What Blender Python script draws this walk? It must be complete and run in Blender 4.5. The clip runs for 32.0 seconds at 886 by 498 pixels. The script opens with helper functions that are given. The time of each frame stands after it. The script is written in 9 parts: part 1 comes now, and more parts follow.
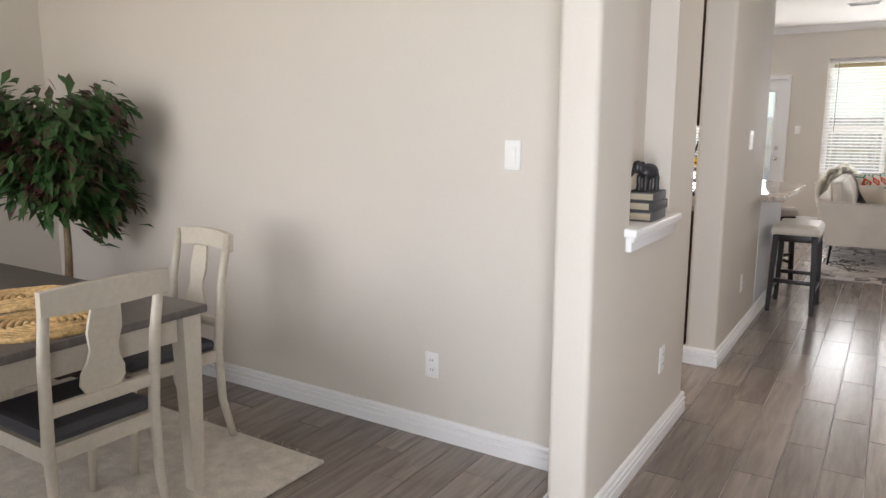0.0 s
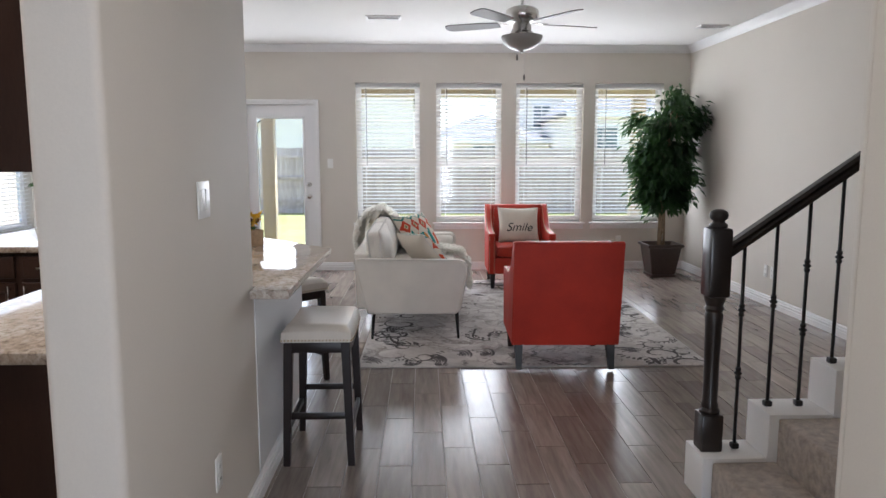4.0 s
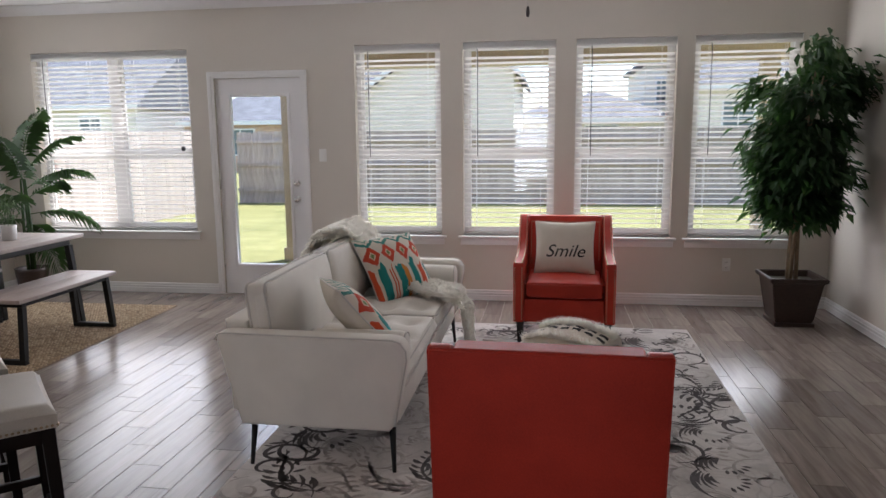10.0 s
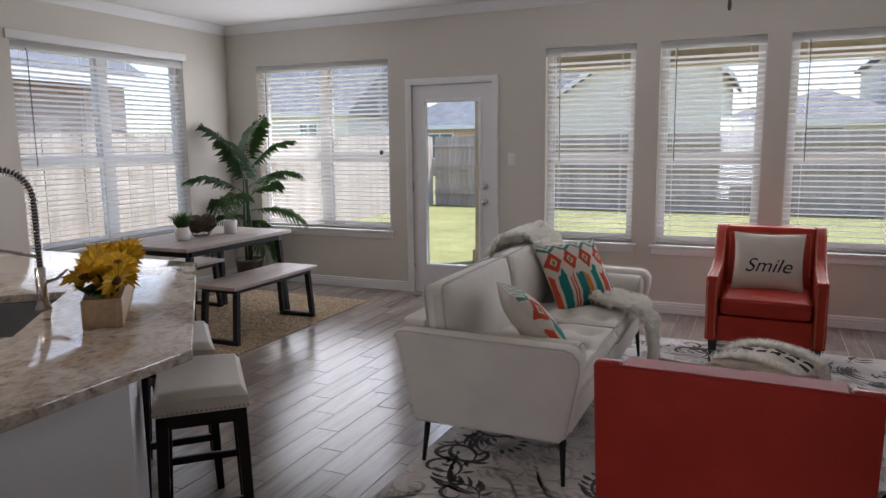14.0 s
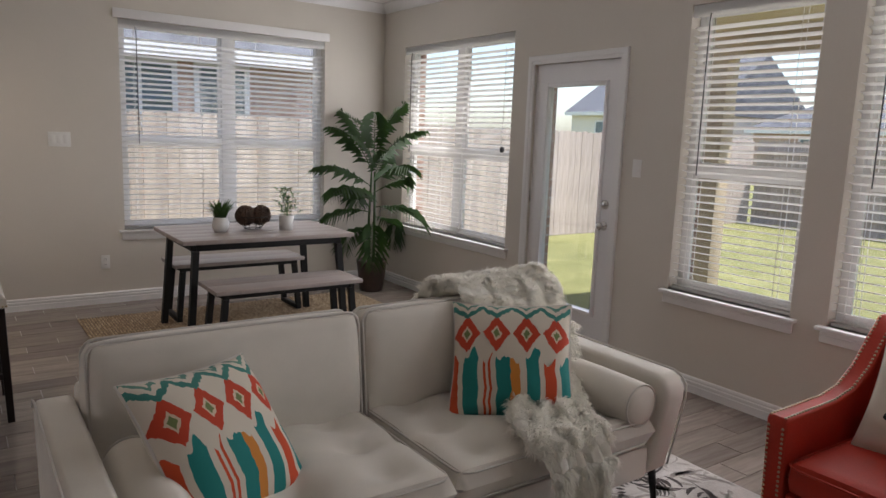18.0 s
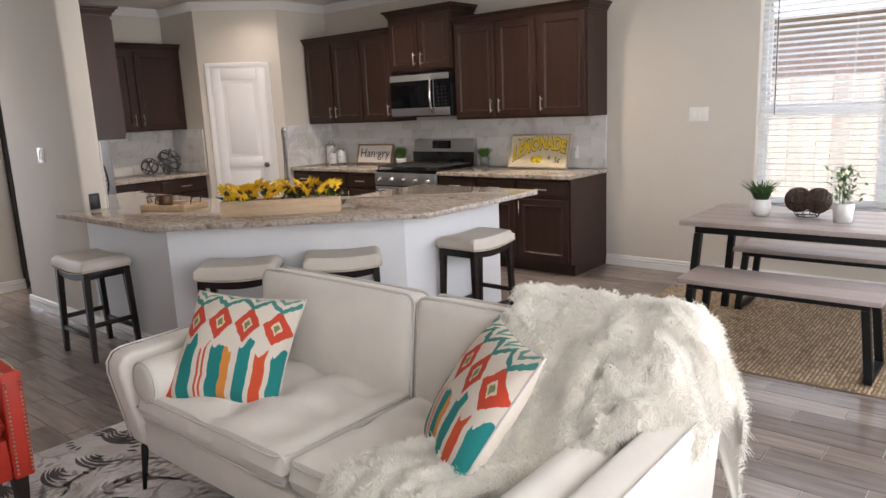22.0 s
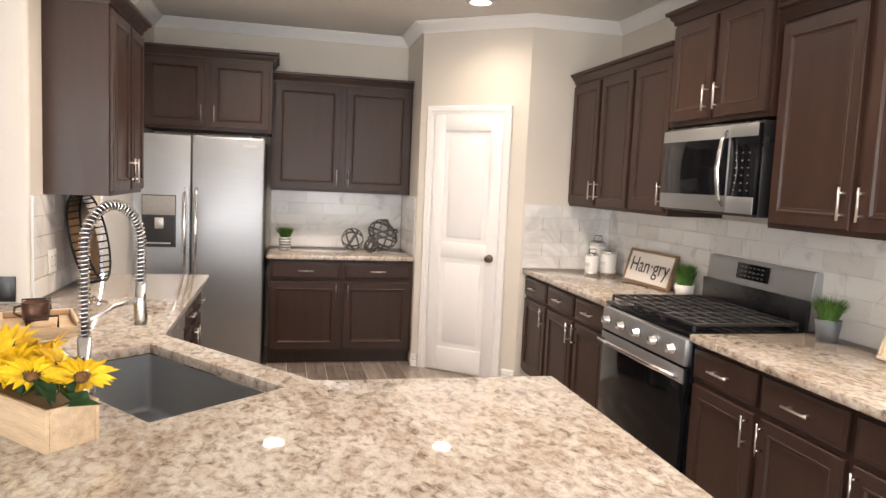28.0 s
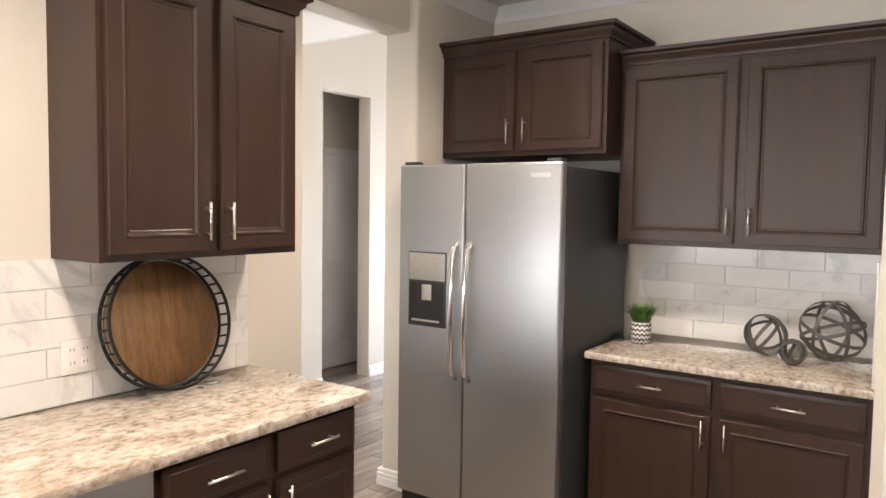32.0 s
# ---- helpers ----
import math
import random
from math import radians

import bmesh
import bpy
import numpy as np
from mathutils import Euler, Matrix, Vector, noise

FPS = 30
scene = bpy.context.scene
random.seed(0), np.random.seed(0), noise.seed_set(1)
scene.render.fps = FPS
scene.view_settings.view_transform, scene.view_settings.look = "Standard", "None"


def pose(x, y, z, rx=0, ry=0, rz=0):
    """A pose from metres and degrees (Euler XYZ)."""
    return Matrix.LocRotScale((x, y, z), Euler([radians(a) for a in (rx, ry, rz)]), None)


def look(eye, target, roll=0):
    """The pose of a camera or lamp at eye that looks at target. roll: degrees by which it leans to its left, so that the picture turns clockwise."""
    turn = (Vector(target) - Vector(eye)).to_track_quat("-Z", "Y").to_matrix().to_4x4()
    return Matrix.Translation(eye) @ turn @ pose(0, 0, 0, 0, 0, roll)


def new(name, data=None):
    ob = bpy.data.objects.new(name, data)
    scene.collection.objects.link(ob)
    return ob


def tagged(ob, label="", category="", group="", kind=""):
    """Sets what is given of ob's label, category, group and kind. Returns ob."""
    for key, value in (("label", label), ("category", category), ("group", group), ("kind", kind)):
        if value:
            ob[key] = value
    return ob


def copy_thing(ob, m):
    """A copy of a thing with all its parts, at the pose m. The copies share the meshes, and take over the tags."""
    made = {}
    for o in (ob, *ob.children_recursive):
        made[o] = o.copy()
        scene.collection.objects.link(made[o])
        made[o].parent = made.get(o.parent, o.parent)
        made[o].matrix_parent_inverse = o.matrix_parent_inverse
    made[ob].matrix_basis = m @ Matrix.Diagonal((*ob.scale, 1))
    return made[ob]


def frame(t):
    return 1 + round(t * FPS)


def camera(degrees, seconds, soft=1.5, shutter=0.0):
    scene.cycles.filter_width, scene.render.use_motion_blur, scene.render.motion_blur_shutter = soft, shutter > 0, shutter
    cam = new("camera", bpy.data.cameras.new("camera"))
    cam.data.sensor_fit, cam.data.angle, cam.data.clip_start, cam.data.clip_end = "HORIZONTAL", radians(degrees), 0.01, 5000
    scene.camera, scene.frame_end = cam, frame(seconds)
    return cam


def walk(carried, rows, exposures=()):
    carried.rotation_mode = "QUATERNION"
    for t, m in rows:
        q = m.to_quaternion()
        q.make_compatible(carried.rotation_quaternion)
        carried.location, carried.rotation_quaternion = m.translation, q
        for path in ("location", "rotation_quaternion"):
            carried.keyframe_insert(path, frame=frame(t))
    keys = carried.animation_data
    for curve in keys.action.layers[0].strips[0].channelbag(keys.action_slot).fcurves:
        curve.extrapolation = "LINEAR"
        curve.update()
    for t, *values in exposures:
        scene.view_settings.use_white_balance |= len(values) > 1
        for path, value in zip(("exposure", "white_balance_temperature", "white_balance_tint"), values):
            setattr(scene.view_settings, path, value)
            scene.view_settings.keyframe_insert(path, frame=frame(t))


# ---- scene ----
cam = camera(64.3, 32.0)
METRES, EYE, TILT, LEAN, TURN = 19.3, 1.37, 0.0, 0.0, 32.5
EXPOSURES = [(0.0, 2.25, 6250, 14), (1.0, 1.75, 6000, 14), (2.0, 1.98, 5700, 13), (3.5, 2.1, 5700, 13), (6.0, 1.93, 5950, 15), (10.0, 1.56, 5950, 17), (12.0, 1.36, 5850, 17), (14.5, 1.20, 5900, 17), (17.0, 1.04, 6150, 17), (19.0, 1.12, 6250, 17), (21.5, 1.9, 6050, 16), (23.0, 2.35, 6200, 17), (24.0, 2.40, 6250, 17), (26.0, 2.52, 6500, 17), (29.0, 3.05, 6300, 14), (31.0, 2.95, 6300, 14), (32.0, 3.2, 6300, 14)]
ROWS = [
    (0.0, 0.0, 0.0, 0.0, 0.01, -9.76, -0.07),
    (0.5, 0.0029, 0.0103, 0.0002, -11.73, -9.51, -1.47),
    (1.0, 0.0079, 0.0257, 0.0007, -19.53, -8.26, 0.05),
    (1.5, 0.0134, 0.0415, 0.0012, -24.92, -8.85, -0.44),
    (2.0, 0.0238, 0.0551, 0.0024, -27.51, -7.65, -0.24),
    (2.5, 0.0373, 0.0709, 0.0023, -27.02, -6.98, 0.15),
    (3.0, 0.0465, 0.0859, 0.0022, -30.9, -7.82, -0.2),
    (3.5, 0.0569, 0.0996, 0.0027, -33.6, -7.2, 0.07),
    (5.5, 0.1041, 0.1613, 0.0046, -35.45, -8.97, -0.76),
    (6.0, 0.1182, 0.1713, 0.006, -37.76, -8.65, -0.83),
    (6.5, 0.1349, 0.1751, 0.0072, -38.27, -7.38, -0.91),
    (7.0, 0.1503, 0.182, 0.0074, -36.32, -7.41, -1.48),
    (7.5, 0.1612, 0.1906, 0.0069, -35.84, -8.41, -0.03),
    (8.0, 0.1713, 0.1949, 0.0095, -34.45, -6.37, 0.7),
    (8.5, 0.1778, 0.197, 0.008, -28.43, -7.04, 0.29),
    (9.0, 0.1785, 0.1984, 0.0068, -25.07, -9.52, 0.72),
    (9.5, 0.1786, 0.1969, 0.0073, -24.92, -8.48, -0.13),
    (10.0, 0.1786, 0.197, 0.0069, -23.96, -9.03, 0.55),
    (10.5, 0.1772, 0.1961, 0.0077, -22.18, -9.64, 1.95),
    (11.0, 0.1769, 0.194, 0.0072, -19.19, -10.29, 1.25),
    (11.5, 0.1796, 0.1922, 0.0065, -11.27, -13.03, -0.48),
    (12.0, 0.1812, 0.1895, 0.0067, -10.19, -11.36, 0.56),
    (12.5, 0.182, 0.1881, 0.0069, -11.09, -9.0, -0.16),
    (13.0, 0.1812, 0.1884, 0.0064, -10.82, -8.51, -1.25),
    (13.5, 0.1819, 0.1899, 0.0068, -8.17, -8.41, -0.07),
    (14.0, 0.1827, 0.1983, 0.007, -8.26, -8.57, 0.64),
    (14.5, 0.1838, 0.2157, 0.0068, -11.59, -8.95, 1.45),
    (16.5, 0.2445, 0.2604, 0.0062, -3.4, -9.49, 0.55),
    (17.0, 0.2617, 0.2684, 0.0058, 7.97, -8.87, 1.01),
    (17.5, 0.2784, 0.2776, 0.0071, 10.4, -9.29, -1.04),
    (18.0, 0.2971, 0.2881, 0.007, 22.76, -9.08, -2.12),
    (18.5, 0.3133, 0.3047, 0.0062, 30.53, -10.99, -0.51),
    (19.0, 0.3277, 0.3213, 0.0068, 33.42, -10.22, -0.35),
    (19.5, 0.3411, 0.3411, 0.0075, 45.24, -8.95, 2.04),
    (20.0, 0.3502, 0.3609, 0.008, 50.22, -9.95, 0.87),
    (20.5, 0.36, 0.3801, 0.0081, 61.96, -9.03, 0.13),
    (21.0, 0.3638, 0.3965, 0.0074, 70.14, -9.24, 0.17),
    (21.5, 0.3622, 0.4124, 0.0078, 81.64, -11.79, -0.39),
    (22.0, 0.3601, 0.4285, 0.008, 97.37, -11.4, 2.52),
    (22.5, 0.3517, 0.4387, 0.0083, 102.8, -8.14, -1.38),
    (23.0, 0.3425, 0.4475, 0.0111, 105.18, -5.26, -1.23),
    (23.5, 0.3284, 0.4576, 0.0108, 111.58, -1.93, -0.86),
    (24.0, 0.3132, 0.4668, 0.0093, 115.26, -3.63, 0.41),
    (24.5, 0.2948, 0.4726, 0.0096, 117.45, -6.45, 1.59),
    (25.0, 0.2766, 0.4777, 0.01, 121.31, -4.5, 0.2),
    (25.5, 0.2568, 0.4793, 0.0087, 126.8, -6.06, -0.27),
    (26.0, 0.2356, 0.4783, 0.0108, 125.51, -5.16, 0.71),
    (26.5, 0.2183, 0.4729, 0.0099, 127.27, -3.36, -1.65),
    (28.5, 0.1396, 0.4425, 0.0086, 136.29, -6.39, -1.2),
    (29.0, 0.1197, 0.4379, 0.0096, 137.53, -6.73, 0.38),
    (29.5, 0.098, 0.4353, 0.0106, 143.09, -5.56, -0.95),
    (30.0, 0.0793, 0.4289, 0.0108, 146.16, -4.7, -2.67),
    (30.5, 0.0627, 0.4172, 0.01, 160.22, -5.0, -1.02),
    (31.0, 0.0496, 0.4022, 0.0105, 173.32, -3.84, -2.11),
    (31.5, 0.042, 0.3859, 0.0101, 179.16, -3.98, -2.58),
    (32.0, 0.0343, 0.3719, 0.0108, 182.61, -3.51, -0.85),
]
walk(cam, [(t, pose(0, 0, EYE, TILT, LEAN, TURN) @ pose(METRES * x, METRES * y, METRES * z, 90 + pitch, roll, yaw)) for t, x, y, z, yaw, pitch, roll in ROWS],
     exposures=EXPOSURES)

# ---- world and sun ----
world = bpy.data.worlds.new("world")
scene.world = world
world.use_nodes = True
sky = world.node_tree.nodes.new("ShaderNodeTexSky")
sky.sky_type, sky.sun_disc = "NISHITA", False
sky.sun_elevation, sky.sun_rotation = radians(67), radians(38)
sky.air_density, sky.dust_density = 1.0, 1.5
back = world.node_tree.nodes["Background"]
back.inputs["Strength"].default_value = 0.15
world.node_tree.links.new(sky.outputs[0], back.inputs["Color"])
sun_data = bpy.data.lights.new("sun", "SUN")
sun_data.energy, sun_data.angle, sun_data.color = 5.0, radians(0.6), (1.0, 0.94, 0.86)
sun = new("sun", sun_data)
# over the back garden, 67 degrees up
sun.matrix_world = look((math.sin(radians(38)) * 30, math.cos(radians(38)) * 30, 30 * math.tan(radians(67))), (0, 0, 0))

# ---- plan ----
CEIL = 2.78
NORTH, EAST, WEST = 11.46, 3.25, -4.56
TH = 0.15                      # outer walls
COUNTER = 0.90

# daylight of sky and sunlit lawn that enters at the openings: x, y, z of the opening's middle, width, height, way in
SPILL = 0.052


def daylight(at, w, h, aim, strength, spread, colour=(0.95, 0.98, 1.0)):
    ld = bpy.data.lights.new("window_daylight", "AREA")
    ld.shape, ld.size, ld.size_y = "RECTANGLE", w, h
    ld.energy, ld.color, ld.spread = 55.0 * w * h * strength, colour, radians(spread)
    new("window_daylight", ld).matrix_world = look(Vector(at), Vector(at) + Vector(aim))


for lx, lz, lw, lh in ((-0.51, 1.47, 0.78, 1.7), (0.495, 1.47, 0.8, 1.7), (1.5, 1.47, 0.82, 1.7), (2.5, 1.47, 0.84, 1.7), (-3.345, 1.48, 1.6, 1.7)):
    daylight((lx, NORTH + 0.079, lz), lw - 0.04, lh - 0.06, (0, -1, 0.0), SPILL * 0.62, 179, (1.0, 0.97, 0.90))
    daylight((lx, NORTH - 0.006, lz), lw, lh, (0, -1, 0.0), SPILL * 1.28, 179, (1.0, 0.99, 0.95))
daylight((-1.85, NORTH - 0.006, 1.1), 0.55, 1.6, (0, -1, -0.05), SPILL, 172, (1.0, 0.99, 0.95))
daylight((WEST - 0.079, 9.88, 1.49), 1.76, 1.64, (1, 0, 0.0), SPILL * 0.32, 179)
daylight((WEST + 0.006, 9.88, 1.49), 1.8, 1.7, (1, 0, 0.0), SPILL * 0.25, 179)
daylight((0.38, -0.57, 1.05), 0.85, 2.0, (0, 1, 0.2), 0.13, 130)
daylight((-2.9, -0.59, 1.5), 1.6, 1.7, (0, 1, -0.05), 0.050, 150, (1.0, 0.93, 0.84))
# recessed ceiling lamps
CANS = [(-1.85, 4.10), (-3.37, 4.11), (-3.42, 5.64), (-1.86, 5.67), (-3.46, 7.32), (0.17, 3.69)]
for lx, ly in CANS:
    ld = bpy.data.lights.new("recessed_lamp", "SPOT")
    ld.energy, ld.color, ld.spot_size, ld.spot_blend, ld.shadow_soft_size = (20.0, 8.0, 24.0, 22.0, 26.0, 9.0)[CANS.index((lx, ly))], (1.0, 0.84, 0.66), radians(150), 1.0, 0.07
    new("recessed_lamp", ld).matrix_world = look((lx, ly, CEIL - 0.02), (lx, ly, 0))


# ---- mesh helpers ----
def box(bm, x0, y0, z0, x1, y1, z1, bevel=0.0, seg=2):
    r = bmesh.ops.create_cube(bm, size=1.0, matrix=Matrix.Translation(((x0 + x1) / 2, (y0 + y1) / 2, (z0 + z1) / 2)) @ Matrix.Diagonal((abs(x1 - x0), abs(y1 - y0), abs(z1 - z0), 1)))
    if bevel:
        es = {e for v in r["verts"] for e in v.link_edges}
        bmesh.ops.bevel(bm, geom=list(es), offset=bevel, segments=seg, profile=0.5, affect="EDGES", clamp_overlap=True)
    return bm


def solid(x0, y0, z0, x1, y1, z1, bevel=0.0, seg=2):
    return box(bmesh.new(), x0, y0, z0, x1, y1, z1, bevel, seg)


def lathe(bm, prof, seg=24, m=None):
    """A turned shape about z from (radius, height) pairs."""
    m = m or Matrix()
    rings = []
    for r, z in prof:
        if r < 1e-5:
            rings.append([bm.verts.new(m @ Vector((0, 0, z)))])
        else:
            rings.append([bm.verts.new(m @ Vector((r * math.cos(2 * math.pi * i / seg), r * math.sin(2 * math.pi * i / seg), z))) for i in range(seg)])
    for a, b in zip(rings, rings[1:]):
        for i in range(seg):
            j = (i + 1) % seg
            if len(a) == 1 and len(b) > 1:
                bm.faces.new((a[0], b[j], b[i]))
            elif len(b) == 1 and len(a) > 1:
                bm.faces.new((a[i], a[j], b[0]))
            elif len(a) > 1:
                bm.faces.new((a[i], a[j], b[j], b[i]))
    return bm


def tube(bm, pts, r, seg=8, closed=False, cap=True):
    """A round bar along points; r is one radius or one a point."""
    pts = [Vector(q) for q in pts]
    n = len(pts)
    rad = list(r) if isinstance(r, (list, tuple)) else [r] * n
    rings, side = [], None
    for i, q in enumerate(pts):
        if closed:
            d = pts[(i + 1) % n] - pts[i - 1]
        else:
            d = pts[min(i + 1, n - 1)] - pts[max(i - 1, 0)]
        d = d.normalized() if d.length > 1e-9 else Vector((0, 0, 1))
        if side is None:
            side = d.orthogonal().normalized()
        side = side - d * side.dot(d)
        side = side.normalized() if side.length > 1e-6 else d.orthogonal().normalized()
        up = d.cross(side)
        rings.append([bm.verts.new(q + (side * math.cos(2 * math.pi * k / seg) + up * math.sin(2 * math.pi * k / seg)) * rad[i]) for k in range(seg)])
    for a, b in zip(rings, rings[1:] + ([rings[0]] if closed else [])):
        for k in range(seg):
            j = (k + 1) % seg
            bm.faces.new((a[k], a[j], b[j], b[k]))
    if cap and not closed:
        bm.faces.new(rings[0][::-1])
        bm.faces.new(rings[-1])
    return bm


def prism(bm, poly, z0, z1, bevel=0.0, seg=2):
    lo = [bm.verts.new((x, y, z0)) for x, y in poly]
    hi = [bm.verts.new((x, y, z1)) for x, y in poly]
    n = len(poly)
    faces = [bm.faces.new(lo[::-1]), bm.faces.new(hi)]
    for i in range(n):
        faces.append(bm.faces.new((lo[i], lo[(i + 1) % n], hi[(i + 1) % n], hi[i])))
    bmesh.ops.recalc_face_normals(bm, faces=faces)
    if bevel:
        bmesh.ops.bevel(bm, geom=list({e for f in faces for e in f.edges}), offset=bevel, segments=seg, profile=0.5, affect="EDGES", clamp_overlap=True)
    return bm


def sweep(bm, pts, prof, closed=False):
    """A moulding: profile (out, z) carried along a plan line, mitred; out is to the left of the way."""
    n = len(pts)
    P = [Vector((x, y)) for x, y in pts]
    rings = []
    for i in range(n):
        d0 = (P[i] - P[i - 1]).normalized() if (closed or i) else None
        d1 = (P[(i + 1) % n] - P[i]).normalized() if (closed or i < n - 1) else None
        d0, d1 = d0 or d1, d1 or d0
        n0, n1 = Vector((-d0.y, d0.x)), Vector((-d1.y, d1.x))
        b = (n0 + n1)
        b = b / max(b.length_squared / 2, 0.2)
        rings.append([bm.verts.new((P[i].x + b.x * o, P[i].y + b.y * o, z)) for o, z in prof])
    k = len(prof)
    for a, b in zip(rings, rings[1:] + ([rings[0]] if closed else [])):
        for i in range(k):
            j = (i + 1) % k
            bm.faces.new((a[i], a[j], b[j], b[i]))
    if not closed:
        bm.faces.new(rings[0])
        bm.faces.new(rings[-1][::-1])
    bmesh.ops.recalc_face_normals(bm, faces=bm.faces[:])
    return bm


def finish(name, bm, material, smooth=True, angle=40):
    me = bpy.data.meshes.new(name)
    if smooth:
        for f in bm.faces:
            f.smooth = True
        lim = radians(angle)
        for e in bm.edges:
            e.smooth = len(e.link_faces) == 2 and e.calc_face_angle(0.0) < lim
    bm.to_mesh(me)
    bm.free()
    me.materials.append(material)
    return new(name, me)


def part(name, bm, material, parent=None, label="", smooth=True, at=None):
    ob = finish(name, bm, material, smooth)
    if parent is not None:
        ob.parent = parent
    if at is not None:
        ob.matrix_basis = at
    if label:
        tagged(ob, label)
    return ob


def again(ob, parent, at, name=None):
    """Another piece on the same mesh."""
    o = new(name or ob.name.split(".")[0], ob.data)
    o.parent = parent
    o.matrix_basis = at
    if ob.get("label"):
        o["label"] = ob["label"]
    return o


def thing(name, m, label, category, group="", kind=""):
    ob = new(name)
    ob.empty_display_size = 0.1
    ob.matrix_basis = m
    return tagged(ob, label, category, group, kind)


def structure(name, bm, material, label="", category="", smooth=True):
    ob = finish(name, bm, material, smooth)
    return tagged(ob, label, category or name.split("_")[0], "", "structure")


# ---- materials ----
def nodes_of(name):
    m = bpy.data.materials.new(name)
    m.use_nodes = True
    nt = m.node_tree
    return m, nt, nt.nodes["Principled BSDF"]


def ramp(nt, fac, stops):
    r = nt.nodes.new("ShaderNodeValToRGB")
    el = r.color_ramp.elements
    while len(el) < len(stops):
        el.new(0.5)
    for e, (pos, col) in zip(el, stops):
        e.position = pos
        e.color = (*col, 1) if len(col) == 3 else col
    nt.links.new(fac, r.inputs[0])
    return r.outputs[0]


def noise_tex(nt, vec, scale, detail=4, rough=0.55, distort=0.0):
    n = nt.nodes.new("ShaderNodeTexNoise")
    n.inputs["Scale"].default_value, n.inputs["Detail"].default_value = scale, detail
    n.inputs["Roughness"].default_value, n.inputs["Distortion"].default_value = rough, distort
    if vec is not None:
        nt.links.new(vec, n.inputs["Vector"])
    return n.outputs["Fac"]


def coords(nt, scale=(1, 1, 1), rot=(0, 0, 0), kind="Object"):
    c = nt.nodes.new("ShaderNodeTexCoord")
    m = nt.nodes.new("ShaderNodeMapping")
    m.inputs["Scale"].default_value = scale
    m.inputs["Rotation"].default_value = rot
    nt.links.new(c.outputs[kind], m.inputs["Vector"])
    return m.outputs[0]


def maths(nt, op, a, b=None, clamp=False):
    n = nt.nodes.new("ShaderNodeMath")
    n.operation, n.use_clamp = op, clamp
    for i, v in enumerate((a, b)):
        if v is None:
            continue
        if isinstance(v, (int, float)):
            n.inputs[i].default_value = v
        else:
            nt.links.new(v, n.inputs[i])
    return n.outputs[0]


def mixed(nt, fac, a, b, mode="MIX"):
    n = nt.nodes.new("ShaderNodeMix")
    n.data_type, n.blend_type = "RGBA", mode
    for i, v in ((0, fac), (6, a), (7, b)):
        if isinstance(v, (int, float)):
            n.inputs[i].default_value = v
        elif isinstance(v, tuple):
            n.inputs[i].default_value = (*v, 1) if len(v) == 3 else v
        else:
            nt.links.new(v, n.inputs[i])
    return n.outputs[2]


def bumped(nt, bsdf, height, strength, dist=0.002):
    b = nt.nodes.new("ShaderNodeBump")
    b.inputs["Strength"].default_value, b.inputs["Distance"].default_value = strength, dist
    nt.links.new(height, b.inputs["Height"])
    nt.links.new(b.outputs[0], bsdf.inputs["Normal"])


def surface(name, rgb, rough=0.6, metal=0.0, vary=0.10, scale=2.5, fine=90, bump=0.15, stretch=(1, 1, 1), spec=0.5, sheen=0.0, rand=0.0, coat=0.0):
    """A plain stuff with broad and fine variation, and fine relief."""
    m, nt, b = nodes_of(name)
    v = coords(nt, stretch)
    a, f = noise_tex(nt, v, scale, 3), noise_tex(nt, v, fine, 3)
    t = maths(nt, "ADD", maths(nt, "MULTIPLY", a, 0.6), maths(nt, "MULTIPLY", f, 0.4))
    if rand:
        o = nt.nodes.new("ShaderNodeObjectInfo")
        t = maths(nt, "ADD", t, maths(nt, "MULTIPLY", maths(nt, "SUBTRACT", o.outputs["Random"], 0.5), rand))
    lo = tuple(max(0, c * (1 - vary * 2)) for c in rgb)
    hi = tuple(min(1, c * (1 + vary * 2)) for c in rgb)
    nt.links.new(ramp(nt, t, [(0.3, lo), (0.7, hi)]), b.inputs["Base Color"])
    r = maths(nt, "ADD", maths(nt, "MULTIPLY", maths(nt, "SUBTRACT", a, 0.5), 0.25), rough, True)
    nt.links.new(r, b.inputs["Roughness"])
    b.inputs["Metallic"].default_value = metal
    b.inputs["Specular IOR Level"].default_value = spec
    if sheen:
        b.inputs["Sheen Weight"].default_value = sheen
        b.inputs["Sheen Roughness"].default_value = 0.5
    if coat:
        b.inputs["Coat Weight"].default_value = coat
        b.inputs["Coat Roughness"].default_value = 0.15
    if bump:
        bumped(nt, b, f, bump)
    return m


def glow(name, rgb, strength):
    m, nt, b = nodes_of(name)
    b.inputs["Base Color"].default_value = (*rgb, 1)
    b.inputs["Emission Color"].default_value = (*rgb, 1)
    b.inputs["Emission Strength"].default_value = strength
    return m


